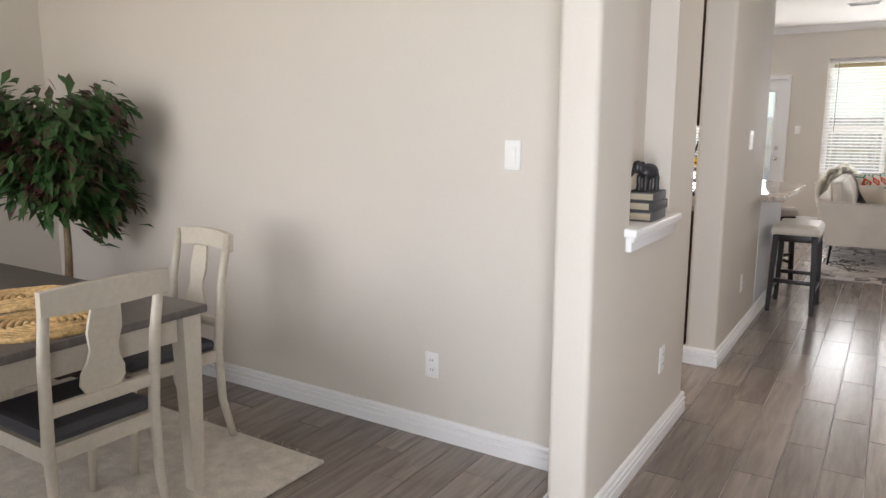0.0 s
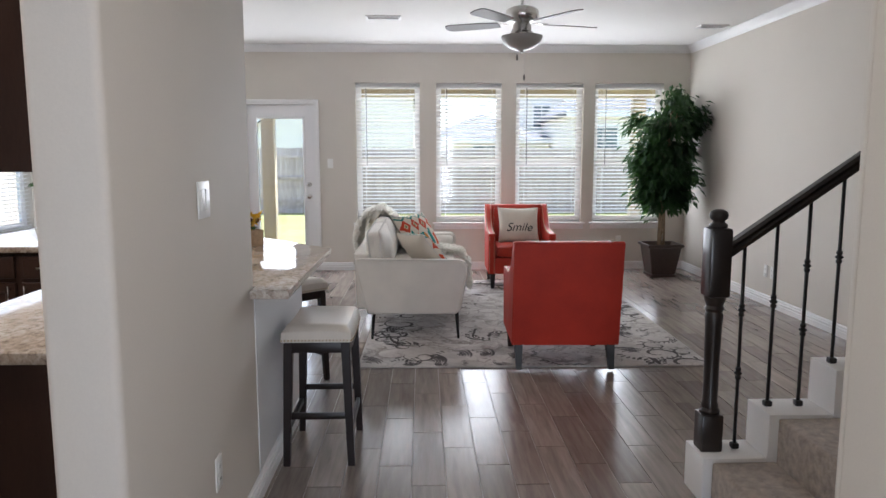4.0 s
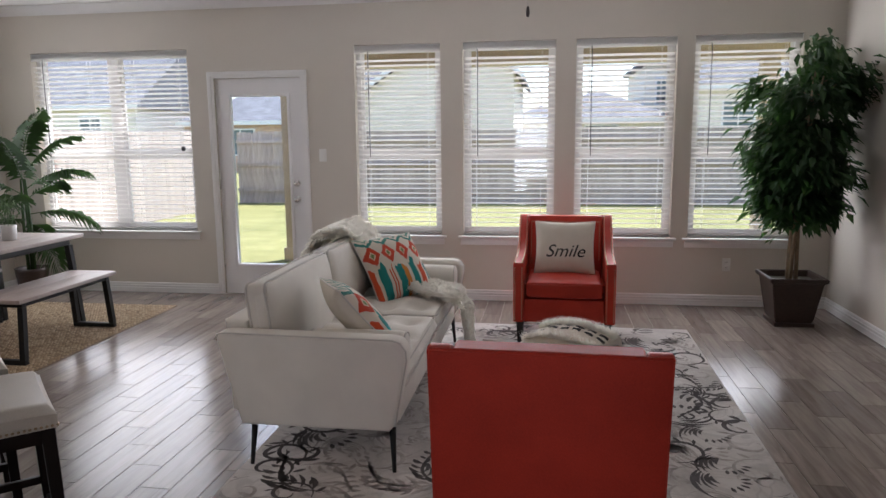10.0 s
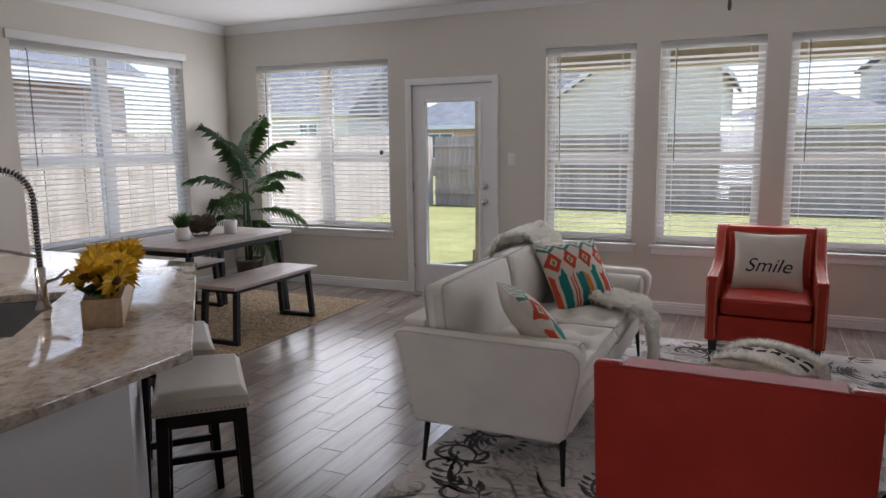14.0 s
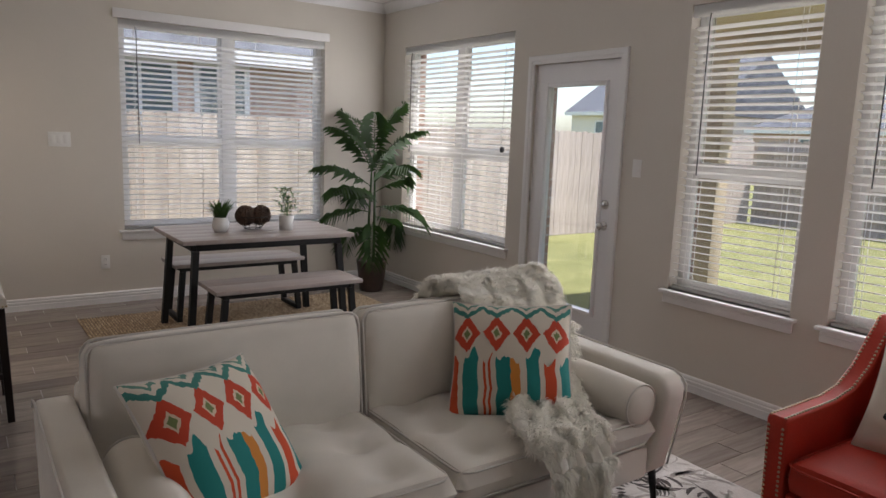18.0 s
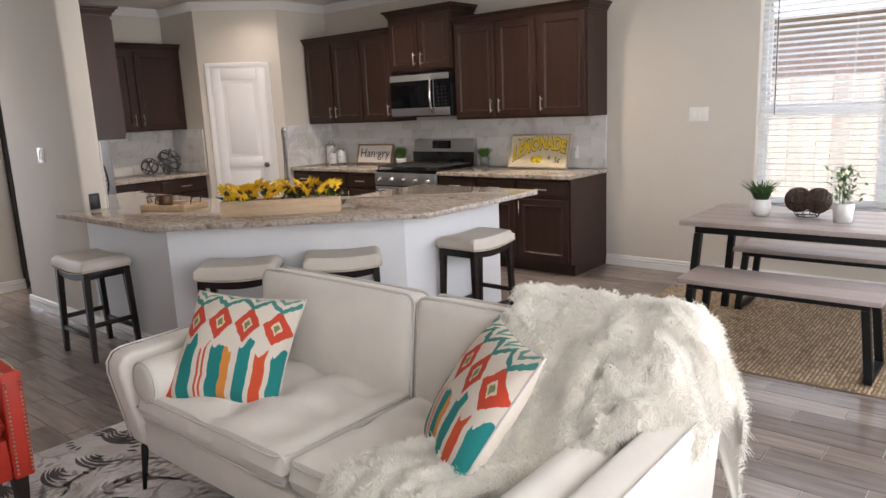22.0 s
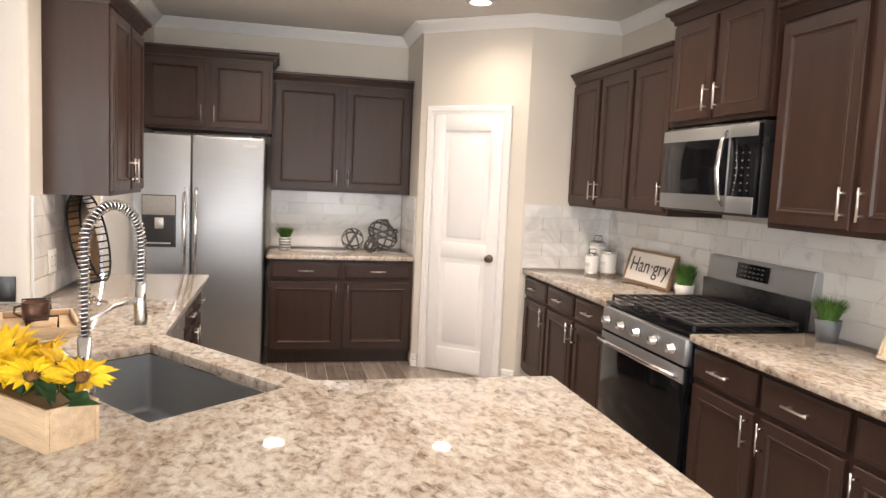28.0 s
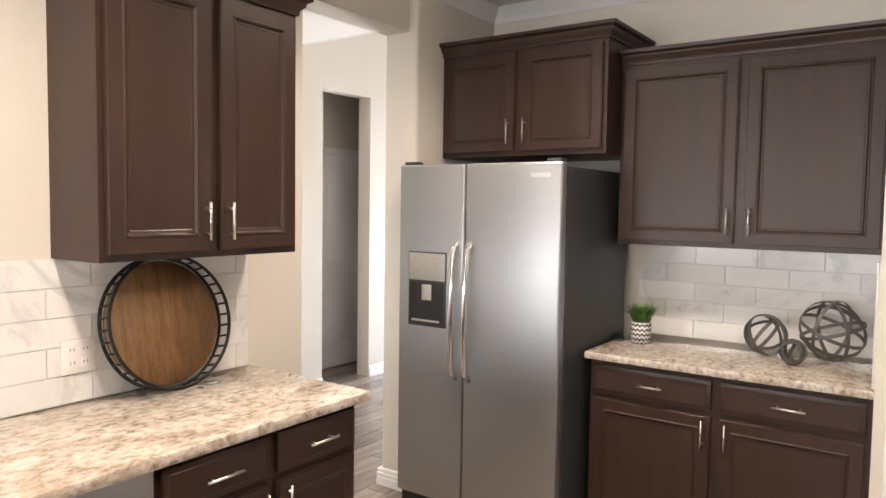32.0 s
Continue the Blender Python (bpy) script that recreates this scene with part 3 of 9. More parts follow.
# ---- doors ----
def casing(root, w, h, cw=0.062, y=0.0):
    """Stepped trim round an opening w by h, in front of the wall face."""
    prof = [(0, y), (0, y - 0.012), (cw * 0.35, y - 0.014), (cw * 0.4, y - 0.019), (cw * 0.9, y - 0.021), (cw, y - 0.016), (cw, y)]
    bm = bmesh.new()
    rings = []
    for cx, cz, sx, sz in ((0, 0, -1, 0), (0, h, -1, 1), (w, h, 1, 1), (w, 0, 1, 0)):
        rings.append([bm.verts.new((cx + sx * o, d, cz + sz * o)) for o, d in prof])
    for a, b in zip(rings, rings[1:]):
        for k in range(len(prof)):
            j = (k + 1) % len(prof)
            bm.faces.new((a[k], a[j], b[j], b[k]))
    bm.faces.new(rings[0])
    bm.faces.new(rings[-1][::-1])
    bmesh.ops.recalc_face_normals(bm, faces=bm.faces[:])
    return part("casing", bm, TRIM, root)


def knob(root, x, y, z, mat_, r=0.026):
    k = part("door_knob", lathe(bmesh.new(), [(0.0, 0.0), (0.031, 0.0), (0.032, 0.004), (0.028, 0.009), (0.011, 0.012), (0.010, 0.03), (r * 0.9, 0.037), (r, 0.05), (r * 0.85, 0.06), (0, 0.064)], 24), mat_, root, "round metal knob")
    k.matrix_basis = pose(x, y, z, 90, 0, 0)
    return k


w, h = DOOR_N[1] - DOOR_N[0], DOOR_N[3]
door = thing("door_1", pose(DOOR_N[0], NORTH, 0), "white back door with a full glass pane, closed", "door", kind="structure")
casing(door, w, h)
bm = bmesh.new()
for q in ((0.003, 0.004, 0.115, h - 0.004), (w - 0.115, 0.004, w - 0.003, h - 0.004), (0.115, 0.004, w - 0.115, 0.27), (0.115, h - 0.14, w - 0.115, h - 0.004)):
    box(bm, q[0], 0.02, q[1], q[2], 0.062, q[3])
part("door_slab", bm, DOORWHITE, door, smooth=False)
bm = bmesh.new()
for q in ((0.115, 0.27, 0.145, h - 0.14), (w - 0.145, 0.27, w - 0.115, h - 0.14), (0.145, 0.27, w - 0.145, 0.30), (0.145, h - 0.17, w - 0.145, h - 0.14)):
    box(bm, q[0], 0.008, q[1], q[2], 0.072, q[3], 0.006)
part("glazing_bead", bm, DOORWHITE, door)
pane = part("pane", solid(0.145, 0.038, 0.30, w - 0.145, 0.044, h - 0.17), GLASS, door, smooth=False)
pane.visible_shadow = False
bm = bmesh.new()
box(bm, 0, 0.0, 0.0, w, 0.15, 0.004)
part("threshold", bm, NICKEL, door)
knob(door, w - 0.075, 0.02, 0.93, NICKEL)
d = part("deadbolt", lathe(bmesh.new(), [(0, 0), (0.031, 0), (0.031, 0.008), (0.024, 0.016), (0, 0.018)], 20), NICKEL, door, "round brushed deadbolt")
d.matrix_basis = pose(w - 0.075, 0.02, 1.08, 90, 0, 0)
for z in (0.2, 1.03, 1.85):
    part("hinge", tube(bmesh.new(), [(0.004, 0.012, z), (0.004, 0.012, z + 0.09)], 0.006), NICKEL, door)

DARKKNOB = surface("aged_bronze_knob", (0.16, 0.13, 0.11), 0.32, 1.0, vary=0.06, bump=0.03)
PDIR = math.degrees(math.atan2(0.57, -0.71))
pantry_door = thing("door_2", pose(-3.13, 3.325, 0, 0, 0, PDIR) @ pose(0.132, 0, 0) @ Matrix.Diagonal((0.97, 1, 1, 1)), "white two-panel pantry door, closed", "door", kind="structure")
casing(pantry_door, 0.61, 2.06, 0.064, -0.001)
bm = solid(0.003, -0.004, 0.012, 0.607, -0.0012, 2.057)
for q in ((0.003, 0.012, 0.105, 2.057), (0.505, 0.012, 0.607, 2.057), (0.105, 0.012, 0.505, 0.20), (0.105, 0.93, 0.505, 1.05), (0.105, 1.93, 0.505, 2.057)):
    box(bm, q[0], -0.013, q[1], q[2], -0.0045, q[3], 0.004)
for z0, z1 in ((0.245, 0.885), (1.095, 1.885)):
    box(bm, 0.15, -0.0105, z0, 0.46, -0.0042, z1, 0.005)
part("door_slab", bm, DOORWHITE, pantry_door)
knob(pantry_door, 0.545, -0.013, 0.95, DARKKNOB)

# entry door, standing open against the hall wall
ENTRY = surface("dark_entry_door_stain", (0.03, 0.026, 0.026), 0.4, vary=0.15, fine=60, bump=0.1, stretch=(5, 5, 1))
entry = thing("door_3", pose(0.83, -0.60, 0, 0, 0, 0), "dark stained front door, standing wide open", "door", kind="structure")
casing_root = thing("door_frame", pose(0.83, -0.60, 0, 0, 0, 180), "white painted entry door frame", "door frame", kind="structure")
casing(casing_root, 0.90, 2.07, 0.07, 0.0)
bm = solid(-0.045, 0.0, 0.01, 0.0, 0.90, 2.06)
for y0, y1, z0, z1 in ((0.14, 0.76, 0.15, 0.75), (0.14, 0.76, 0.9, 1.88)):
    for a in ((y0, z0, y1, z0 + 0.03), (y0, z1 - 0.03, y1, z1), (y0, z0, y0 + 0.03, z1), (y1 - 0.03, z0, y1, z1)):
        box(bm, -0.053, a[0], a[1], -0.0455, a[2], a[3], 0.003)
part("door_slab", bm, ENTRY, entry)
bm = solid(-0.0475, 0.17, 1.05, -0.0455, 0.73, 1.85)
part("etched_pane", bm, WHITEPLASTIC, entry, "pale etched glass panel")
bm = bmesh.new()
for k in range(4):
    zc = 1.2 + 0.16 * k
    tube(bm, [(-0.052, 0.45 + 0.07 * math.cos(a), zc + 0.08 * math.sin(a)) for a in [2 * math.pi * i / 20 for i in range(20)]], 0.006, 6, True)
tube(bm, [(-0.052, 0.45, 1.06), (-0.052, 0.45, 1.84)], 0.006, 6)
part("iron_scroll", bm, WROUGHT, entry, "black wrought iron scrollwork")
bm = tube(bmesh.new(), [(-0.05, 0.82, 0.85), (-0.10, 0.82, 0.87), (-0.10, 0.82, 1.08), (-0.05, 0.82, 1.1)], 0.011, 10)
part("door_handle", bm, BLACK, entry)
entry.matrix_basis = pose(0.875, -0.58, 0, 0, 0, 0)
sidelight = thing("window_7", pose(-0.24, -0.60, 0.34, 0, 0, 180), "narrow glazed sidelight beside the front door", "window", kind="structure")
bm = bmesh.new()
for q in ((0, 0, 0.26, 0.03), (0, 1.70, 0.26, 1.73), (0, 0.03, 0.03, 1.70), (0.23, 0.03, 0.26, 1.70)):
    box(bm, q[0], 0.03, q[1], q[2], 0.09, q[3])
part("window_frame", bm, TRIM, sidelight, smooth=False)
pane = part("pane", solid(0.03, 0.055, 0.03, 0.23, 0.06, 1.70), GLASS, sidelight, smooth=False)
pane.visible_shadow = False
# side room door behind the hall recess
door4 = thing("door_4", pose(1.45, 1.72, 0, 0, 0, -90), "plain white interior door, closed", "door", kind="structure")
casing(door4, 0.78, 2.05, 0.06, -0.001)
bm = solid(0.003, -0.012, 0.012, 0.777, -0.0012, 2.045)
for z0, z1 in ((0.25, 0.9), (1.05, 1.9)):
    box(bm, 0.14, -0.018, z0, 0.64, -0.0125, z1, 0.004)
part("door_slab", bm, DOORWHITE, door4)


# ---- kitchen cabinets ----
def pull(root, x, y, z, upright, length=0.13):
    bm = bmesh.new()
    if upright:
        tube(bm, [(x, y - 0.03, z), (x, y - 0.03, z + length)], 0.0052, 10)
        for zz in (z + 0.022, z + length - 0.022):
            tube(bm, [(x, y, zz), (x, y - 0.03, zz)], 0.0048, 8)
    else:
        tube(bm, [(x - length / 2, y - 0.03, z), (x + length / 2, y - 0.03, z)], 0.0052, 10)
        for xx in (x - length / 2 + 0.022, x + length / 2 - 0.022):
            tube(bm, [(xx, y, z), (xx, y - 0.03, z)], 0.0048, 8)
    return part("handle", bm, NICKEL, root, "brushed nickel bar pull")


def shaker(root, name, x0, x1, z0, z1, rail=0.058):
    """A framed front with a sunk panel, 20 mm proud of the face."""
    bm = solid(x0, -0.021, z0, x1, -0.001, z1)
    bmesh.ops.bevel(bm, geom=[e for e in bm.edges if all(v.co.y < -0.02 for v in e.verts)], offset=0.005, segments=3, affect="EDGES")
    front = max((f for f in bm.faces if f.normal.y < -0.99), key=lambda f: f.calc_area())
    for t_, d_ in ((rail - 0.012, 0.0), (0.004, 0.003), (0.004, 0.0), (0.008, -0.009), (0.006, 0.0), (0.003, -0.002)):
        bmesh.ops.inset_individual(bm, faces=[front], thickness=t_, depth=d_, use_even_offset=True)
    return part(name, bm, CABINET, root, smooth=False)


def drawer_front(root, x0, x1, z0, z1):
    bm = solid(x0, -0.020, z0, x1, -0.001, z1, 0.004)
    box(bm, x0 + 0.018, -0.0225, z0 + 0.018, x1 - 0.018, -0.0195, z1 - 0.018, 0.002, 1)
    d = part("drawer", bm, CABINET, root)
    pull(d, (x0 + x1) / 2, -0.0225, (z0 + z1) / 2, False)
    return d


def base_unit(m, w, depth, doors=1, hinge="r", drawers=1, label="dark brown stained base cabinet", side=""):
    root = thing("base_cabinet", m, label, "cabinet", "base cabinets")
    bm = solid(0.0, 0.0, 0.105, w, depth, COUNTER - 0.037)
    box(bm, 0.0, 0.07, 0.0, w, depth, 0.104)
    part("body", bm, CABINET, root, smooth=False)
    n = doors
    g = 0.0045
    for i in range(drawers):
        drawer_front(root, w * i / drawers + g * 4, w * (i + 1) / drawers - g * 4, 0.705, 0.84)
    for i in range(n):
        a, b = w * i / n + g * 4, w * (i + 1) / n - g * 4
        d = shaker(root, "door", a, b, 0.13, 0.68)
        hx = (b - 0.03) if (hinge == "l" or (n == 2 and i == 0)) else (a + 0.03)
        pull(d, hx, -0.021, 0.535, True)
    return root


CCROWN = [(0, 0.0), (0.010, 0.0), (0.012, 0.018), (0.028, 0.034), (0.030, 0.046), (0.048, 0.056), (0.050, 0.072), (0, 0.072)]


def wall_unit(m, w, depth, z0, z1, doors, hinges, label, crown_left=True, crown_right=True, crown=True):
    """Doors' widths add to w; hinges say on which side each pull sits."""
    root = thing("wall_cabinet", m, label, "cabinet", "wall cabinets")
    part("body", solid(0, 0, z0, w, depth, z1), CABINET, root, smooth=False)
    x = 0
    for dw, hg in zip(doors, hinges):
        d = shaker(root, "door", x + 0.02, x + dw - 0.02, z0 + 0.022, z1 - 0.03)
        pull(d, x + dw - 0.048 if hg == "r" else x + 0.048, -0.021, z0 + 0.06, True)
        x += dw
    if crown:
        pts = [(0, 0), (w, 0)]
        if crown_left:
            pts = [(0, depth)] + pts
        if crown_right:
            pts = pts + [(w, depth)]
        bm = sweep(bmesh.new(), pts[::-1], [(o, z1 - 0.012 + h) for o, h in CCROWN])
        part("crown", bm, CABINET, root)
    return root


# west run: fronts face east
FX, UX = -3.90, -4.205
DW = FX - WEST
UD = UX - WEST
y = 3.90
for wd, hg in ((0.475, "l"), (0.475, "l"), (0.47, "r")):
    base_unit(pose(FX, y, 0, 0, 0, 90), wd, DW, 1, hg)
    y += wd
y = 6.175
for wd, hg in ((0.465, "l"), (0.46, "r"), (0.555, "r")):
    base_unit(pose(FX, y, 0, 0, 0, 90), wd, DW, 1, hg)
    y += wd
wall_unit(pose(UX, 3.90, 0, 0, 0, 90), 1.425, UD, 1.39, 2.31, (0.485, 0.475, 0.465), "rlr", "tall dark brown wall cabinet with three doors", False, False)
wall_unit(pose(UX + 0.03, 5.33, 0, 0, 0, 90), 0.85, UD + 0.03, 1.89, 2.46, (0.425, 0.425), "rl", "dark brown cabinet raised above the microwave")
wall_unit(pose(UX, 6.185, 0, 0, 0, 90), 1.475, UD, 1.39, 2.31, (0.505, 0.465, 0.505), "rll", "tall dark brown wall cabinet with three doors", False, True)
# south run: fronts face north
base_unit(pose(-1.965, 3.255, 0, 0, 0, 180), 1.16, 0.63, 2, "", 2, "dark brown base cabinet with two doors and two drawers")
wall_unit(pose(-1.965, 2.96, 0, 0, 0, 180), 1.16, 0.335, 1.40, 2.30, (0.58, 0.58), "rl", "dark brown wall cabinet with two doors", False, False)
wall_unit(pose(-1.0, 3.15, 0, 0, 0, 180), 0.965, 0.525, 1.845, 2.41, (0.4825, 0.4825), "rl", "deep dark brown cabinet above the refrigerator", True, True)
# east run: fronts face west
EX = -1.57
base_unit(pose(EX, 4.90, 0, 0, 0, -90), 0.40, 0.61, 1, "r", 1)
base_unit(pose(EX, 5.315, 0, 0, 0, -90), 0.415, 0.61, 1, "l", 1)
wall_unit(pose(-1.24, 5.275, 0, 0, 0, -90), 0.79, 0.29, 1.39, 2.31, (0.41, 0.38), "rl", "tall dark brown wall cabinet with two doors", True, True)
# dishwasher
dish = thing("dishwasher", pose(EX, 5.935, 0, 0, 0, -90), "stainless steel dishwasher under the granite counter", "dishwasher")
part("body", solid(0.003, 0.0, 0.10, 0.607, 0.6, 0.862), DARKGREY, dish, smooth=False)
part("door", solid(0.005, -0.028, 0.12, 0.605, -0.001, 0.745, 0.006), STEEL, dish)
panel_ = part("control_panel", solid(0.005, -0.032, 0.752, 0.605, -0.001, 0.858, 0.006), STEEL, dish)
part("badge", solid(0.35, -0.0335, 0.80, 0.375, -0.0322, 0.812), WHITEPLASTIC, panel_)
part("handle", tube(bmesh.new(), [(0.25, -0.028, 0.70), (0.26, -0.05, 0.715), (0.44, -0.05, 0.715), (0.45, -0.028, 0.70)], 0.009, 8), CHROME, dish)
part("toe_kick", solid(0.005, 0.05, 0.0, 0.605, 0.06, 0.099), BLACK, dish, smooth=False)
# corner sink cabinet and the last unit of the peninsula
corner = thing("sink_cabinet", pose(0, 0, 0), "dark brown corner cabinet under the sink", "cabinet")
prism(bm := bmesh.new(), [(-1.57, 5.94), (-1.57, 6.14), (-2.12, 6.83), (-2.12, 7.49), (-1.93, 7.49), (-0.90, 6.45), (-0.95, 5.94)], 0.105, COUNTER - 0.30)
part("body", bm, CABINET, corner, smooth=False)
base_unit(pose(-2.885, 6.83, 0), 0.375, 0.655, 1, "l", 1)
base_unit(pose(-2.51, 6.83, 0), 0.39, 0.655, 1, "r", 1)

# ---- peninsula knee wall ----
bm = bmesh.new()
prism(bm, [(-0.78, 5.461), (-0.78, 6.58), (-1.85, 7.61), (-2.90, 7.61), (-2.90, 7.49), (-1.90, 7.49), (-0.90, 6.53), (-0.90, 5.461)], 0, COUNTER - 0.037)
structure("wall_peninsula", bm, KNEE, "white painted knee wall under the breakfast bar", "wall", False)
structure("peninsula_end", solid(-2.905, 6.83, 0.0, -2.887, 7.489, COUNTER - 0.037), KNEE, "white painted end panel of the peninsula", "wall", False)
moulding("baseboard", [(-2.90, 7.61), (-1.85, 7.61), (-0.78, 6.58), (-0.78, 6.53)][::-1], BASE, label=BL)


# ---- granite tops ----
def slab(poly, hole=None):
    bm = bmesh.new()
    es = []
    for loop in [poly] + ([hole] if hole else []):
        vs = [bm.verts.new((x, y_, COUNTER)) for x, y_ in loop]
        es += [bm.edges.new((vs[i], vs[(i + 1) % len(vs)])) for i in range(len(vs))]
    r = bmesh.ops.triangle_fill(bm, use_beauty=True, use_dissolve=False, edges=es)
    faces = [f for f in r["geom"] if isinstance(f, bmesh.types.BMFace)]
    bmesh.ops.recalc_face_normals(bm, faces=faces)
    if faces[0].normal.z < 0:
        bmesh.ops.reverse_faces(bm, faces=faces)
    top_edges = [e for e in bm.edges if e.is_boundary]
    ex = bmesh.ops.extrude_face_region(bm, geom=faces)
    for v in [g_ for g_ in ex["geom"] if isinstance(g_, bmesh.types.BMVert)]:
        v.co.z -= 0.036
    bmesh.ops.recalc_face_normals(bm, faces=bm.faces[:])
    rim = [e for e in bm.edges if len(e.link_faces) == 2 and e.calc_face_angle(0) > 0.8 and abs(e.verts[0].co.z - e.verts[1].co.z) < 1e-4]
    bmesh.ops.bevel(bm, geom=rim, offset=0.006, segments=2, profile=0.5, affect="EDGES", clamp_overlap=True)
    return bm


def counter(poly, label, hole=None):
    return tagged(part("granite_countertop", slab(poly, hole), GRANITE), label, "countertop")


counter([(WEST, 3.897), (-3.86, 3.897), (-3.86, 5.318), (WEST, 5.318)], "speckled beige granite countertop beside the range")
counter([(WEST, 6.178), (-3.86, 6.178), (-3.86, 7.67), (WEST, 7.67)], "speckled beige granite countertop with a free end")
counter([(-3.128, 2.622), (-1.95, 2.622), (-1.95, 3.305), (-3.128, 3.305)], "speckled beige granite countertop beside the refrigerator")
U, V = Vector((-0.64, 0.768)), Vector((0.768, 0.64))      # along and across the corner sink
S0 = Vector((-1.66, 6.24)) + V * 0.075
SINK = [S0, S0 + U * 0.74, S0 + U * 0.74 + V * 0.43, S0 + V * 0.43]
counter([(-0.952, 4.475), (-0.952, 5.462), (-0.775, 5.462), (-0.775, 5.36), (-0.62, 5.36), (-0.62, 6.68), (-1.76, 7.91), (-2.96, 7.92), (-2.96, 6.79), (-2.17, 6.79), (-1.63, 6.13), (-1.63, 4.475)],
        "speckled beige granite breakfast bar with a corner sink", [tuple(q) for q in SINK])

# ---- sink and faucet ----
sink = thing("sink", Matrix(), "stainless steel undermount sink set in the granite", "sink")
c = sum(SINK, Vector((0, 0))) / 4
rot = pose(c.x, c.y, 0, 0, 0, math.degrees(math.atan2(U.y, U.x)))
sink.matrix_basis = rot
bm = bmesh.new()
hx, hy, zt, zb, tk = 0.37, 0.215, COUNTER - 0.037, COUNTER - 0.245, 0.002
bm = solid(-hx, -hy, zb, hx, hy, zt)
bmesh.ops.delete(bm, geom=[f for f in bm.faces if f.normal.z > 0.9], context="FACES_ONLY")
bmesh.ops.bevel(bm, geom=[e for e in bm.edges if not e.is_boundary], offset=0.02, segments=4, profile=0.5, affect="EDGES")
bmesh.ops.reverse_faces(bm, faces=bm.faces[:])
part("basin", bm, STEEL, sink)
part("drain", lathe(bmesh.new(), [(0.045, zb + 0.003), (0.045, zb + 0.006), (0.03, zb + 0.004), (0, zb + 0.002)], 20), CHROME, sink)

faucet = thing("kitchen_faucet", pose(-1.53, 6.87, COUNTER, 0, 0, 0), "tall spring-neck steel kitchen faucet", "faucet")
fd = Vector((-0.10, -0.14, 0)).normalized()
part("base", lathe(bmesh.new(), [(0, 0), (0.028, 0), (0.028, 0.008), (0.022, 0.02), (0.019, 0.03), (0.019, 0.16), (0, 0.16)], 20), NICKEL, faucet)
arc = [Vector((0, 0, 0.16 + 0.05 * i)) for i in range(6)]
R0 = 0.10
for i in range(1, 15):
    a = math.pi * i / 14
    arc.append(fd * (R0 - R0 * math.cos(a)) + Vector((0, 0, 0.41 + R0 * 1.15 * math.sin(a))))
arc += [fd * 2 * R0 + Vector((0, 0, 0.41 - 0.04 * i)) for i in range(1, 4)]
part("hose", tube(bmesh.new(), arc, 0.009, 8), DARKGREY, faucet)
coil, turns, cnt = [], 58, 58 * 8
L = [0.0]
for a, b in zip(arc, arc[1:]):
    L.append(L[-1] + (b - a).length)
for i in range(cnt + 1):
    q = L[-1] * i / cnt
    k = max(j for j in range(len(L)) if L[j] <= q + 1e-9)
    k = min(k, len(arc) - 2)
    f = (q - L[k]) / (L[k + 1] - L[k])
    mid = arc[k].lerp(arc[k + 1], f)
    tan = (arc[k + 1] - arc[k]).normalized()
    sd = tan.cross(Vector((fd.y, -fd.x, 0))).normalized()
    ot = tan.cross(sd)
    an = 2 * math.pi * turns * i / cnt
    coil.append(mid + (sd * math.cos(an) + ot * math.sin(an)) * 0.0145)
part("spring", tube(bmesh.new(), coil, 0.0026, 5), CHROME, faucet, "coiled steel spring")
tip = fd * 2 * R0
part("spray_head", lathe(bmesh.new(), [(0, 0.16), (0.017, 0.16), (0.021, 0.175), (0.018, 0.22), (0.014, 0.29), (0, 0.29)], 16, Matrix.Translation(tip)), NICKEL, faucet)
part("dock_arm", tube(bmesh.new(), [(0, 0, 0.20), tuple(tip * 0.5 + Vector((0, 0, 0.23))), tuple(tip + Vector((0, 0, 0.24)))], 0.007, 8), NICKEL, faucet)
part("lever", tube(bmesh.new(), [(0.0, 0.018, 0.10), (0.02, 0.05, 0.11), (0.03, 0.09, 0.14)], [0.008, 0.006, 0.005], 8), NICKEL, faucet)

# ---- refrigerator ----
fr = thing("refrigerator", pose(-1.004, 3.475, 0, 0, 0, 180), "side-by-side stainless refrigerator with a dispenser", "refrigerator")
part("body", solid(0.0, 0.0, 0.03, 0.922, 0.74, 1.765, 0.004), DARKGREY, fr)
BADGE = surface("pale_badge", (0.5, 0.5, 0.5), 0.4, bump=0)
PANELGREY = surface("pale_grey_panel", (0.30, 0.29, 0.27), 0.45, bump=0)
MARK = surface("grey_button_mark", (0.10, 0.10, 0.10), 0.5, bump=0)
dl = part("freezer_door", solid(0.002, -0.065, 0.075, 0.404, -0.004, 1.785, 0.012, 3), STEEL, fr)
dr = part("fridge_door", solid(0.41, -0.065, 0.075, 0.92, -0.004, 1.785, 0.012, 3), STEEL, fr)
for dd, x in ((dl, 0.368), (dr, 0.446)):
    bm = tube(bmesh.new(), [(x, -0.062, 0.72), (x, -0.105, 0.76), (x, -0.12, 0.95), (x, -0.12, 1.15), (x, -0.105, 1.36), (x, -0.062, 1.40)], [0.012, 0.014, 0.015, 0.015, 0.014, 0.012], 12)
    part("handle", bm, CHROME, dd, "curved bright steel handle")
disp = part("dispenser", solid(0.07, -0.070, 0.965, 0.305, -0.064, 1.345, 0.003), DARKGREY, dl, "black ice and water dispenser")
part("dispenser_panel", solid(0.076, -0.073, 1.20, 0.299, -0.0705, 1.338, 0.002), PANELGREY, dl, "pale grey touch panel")
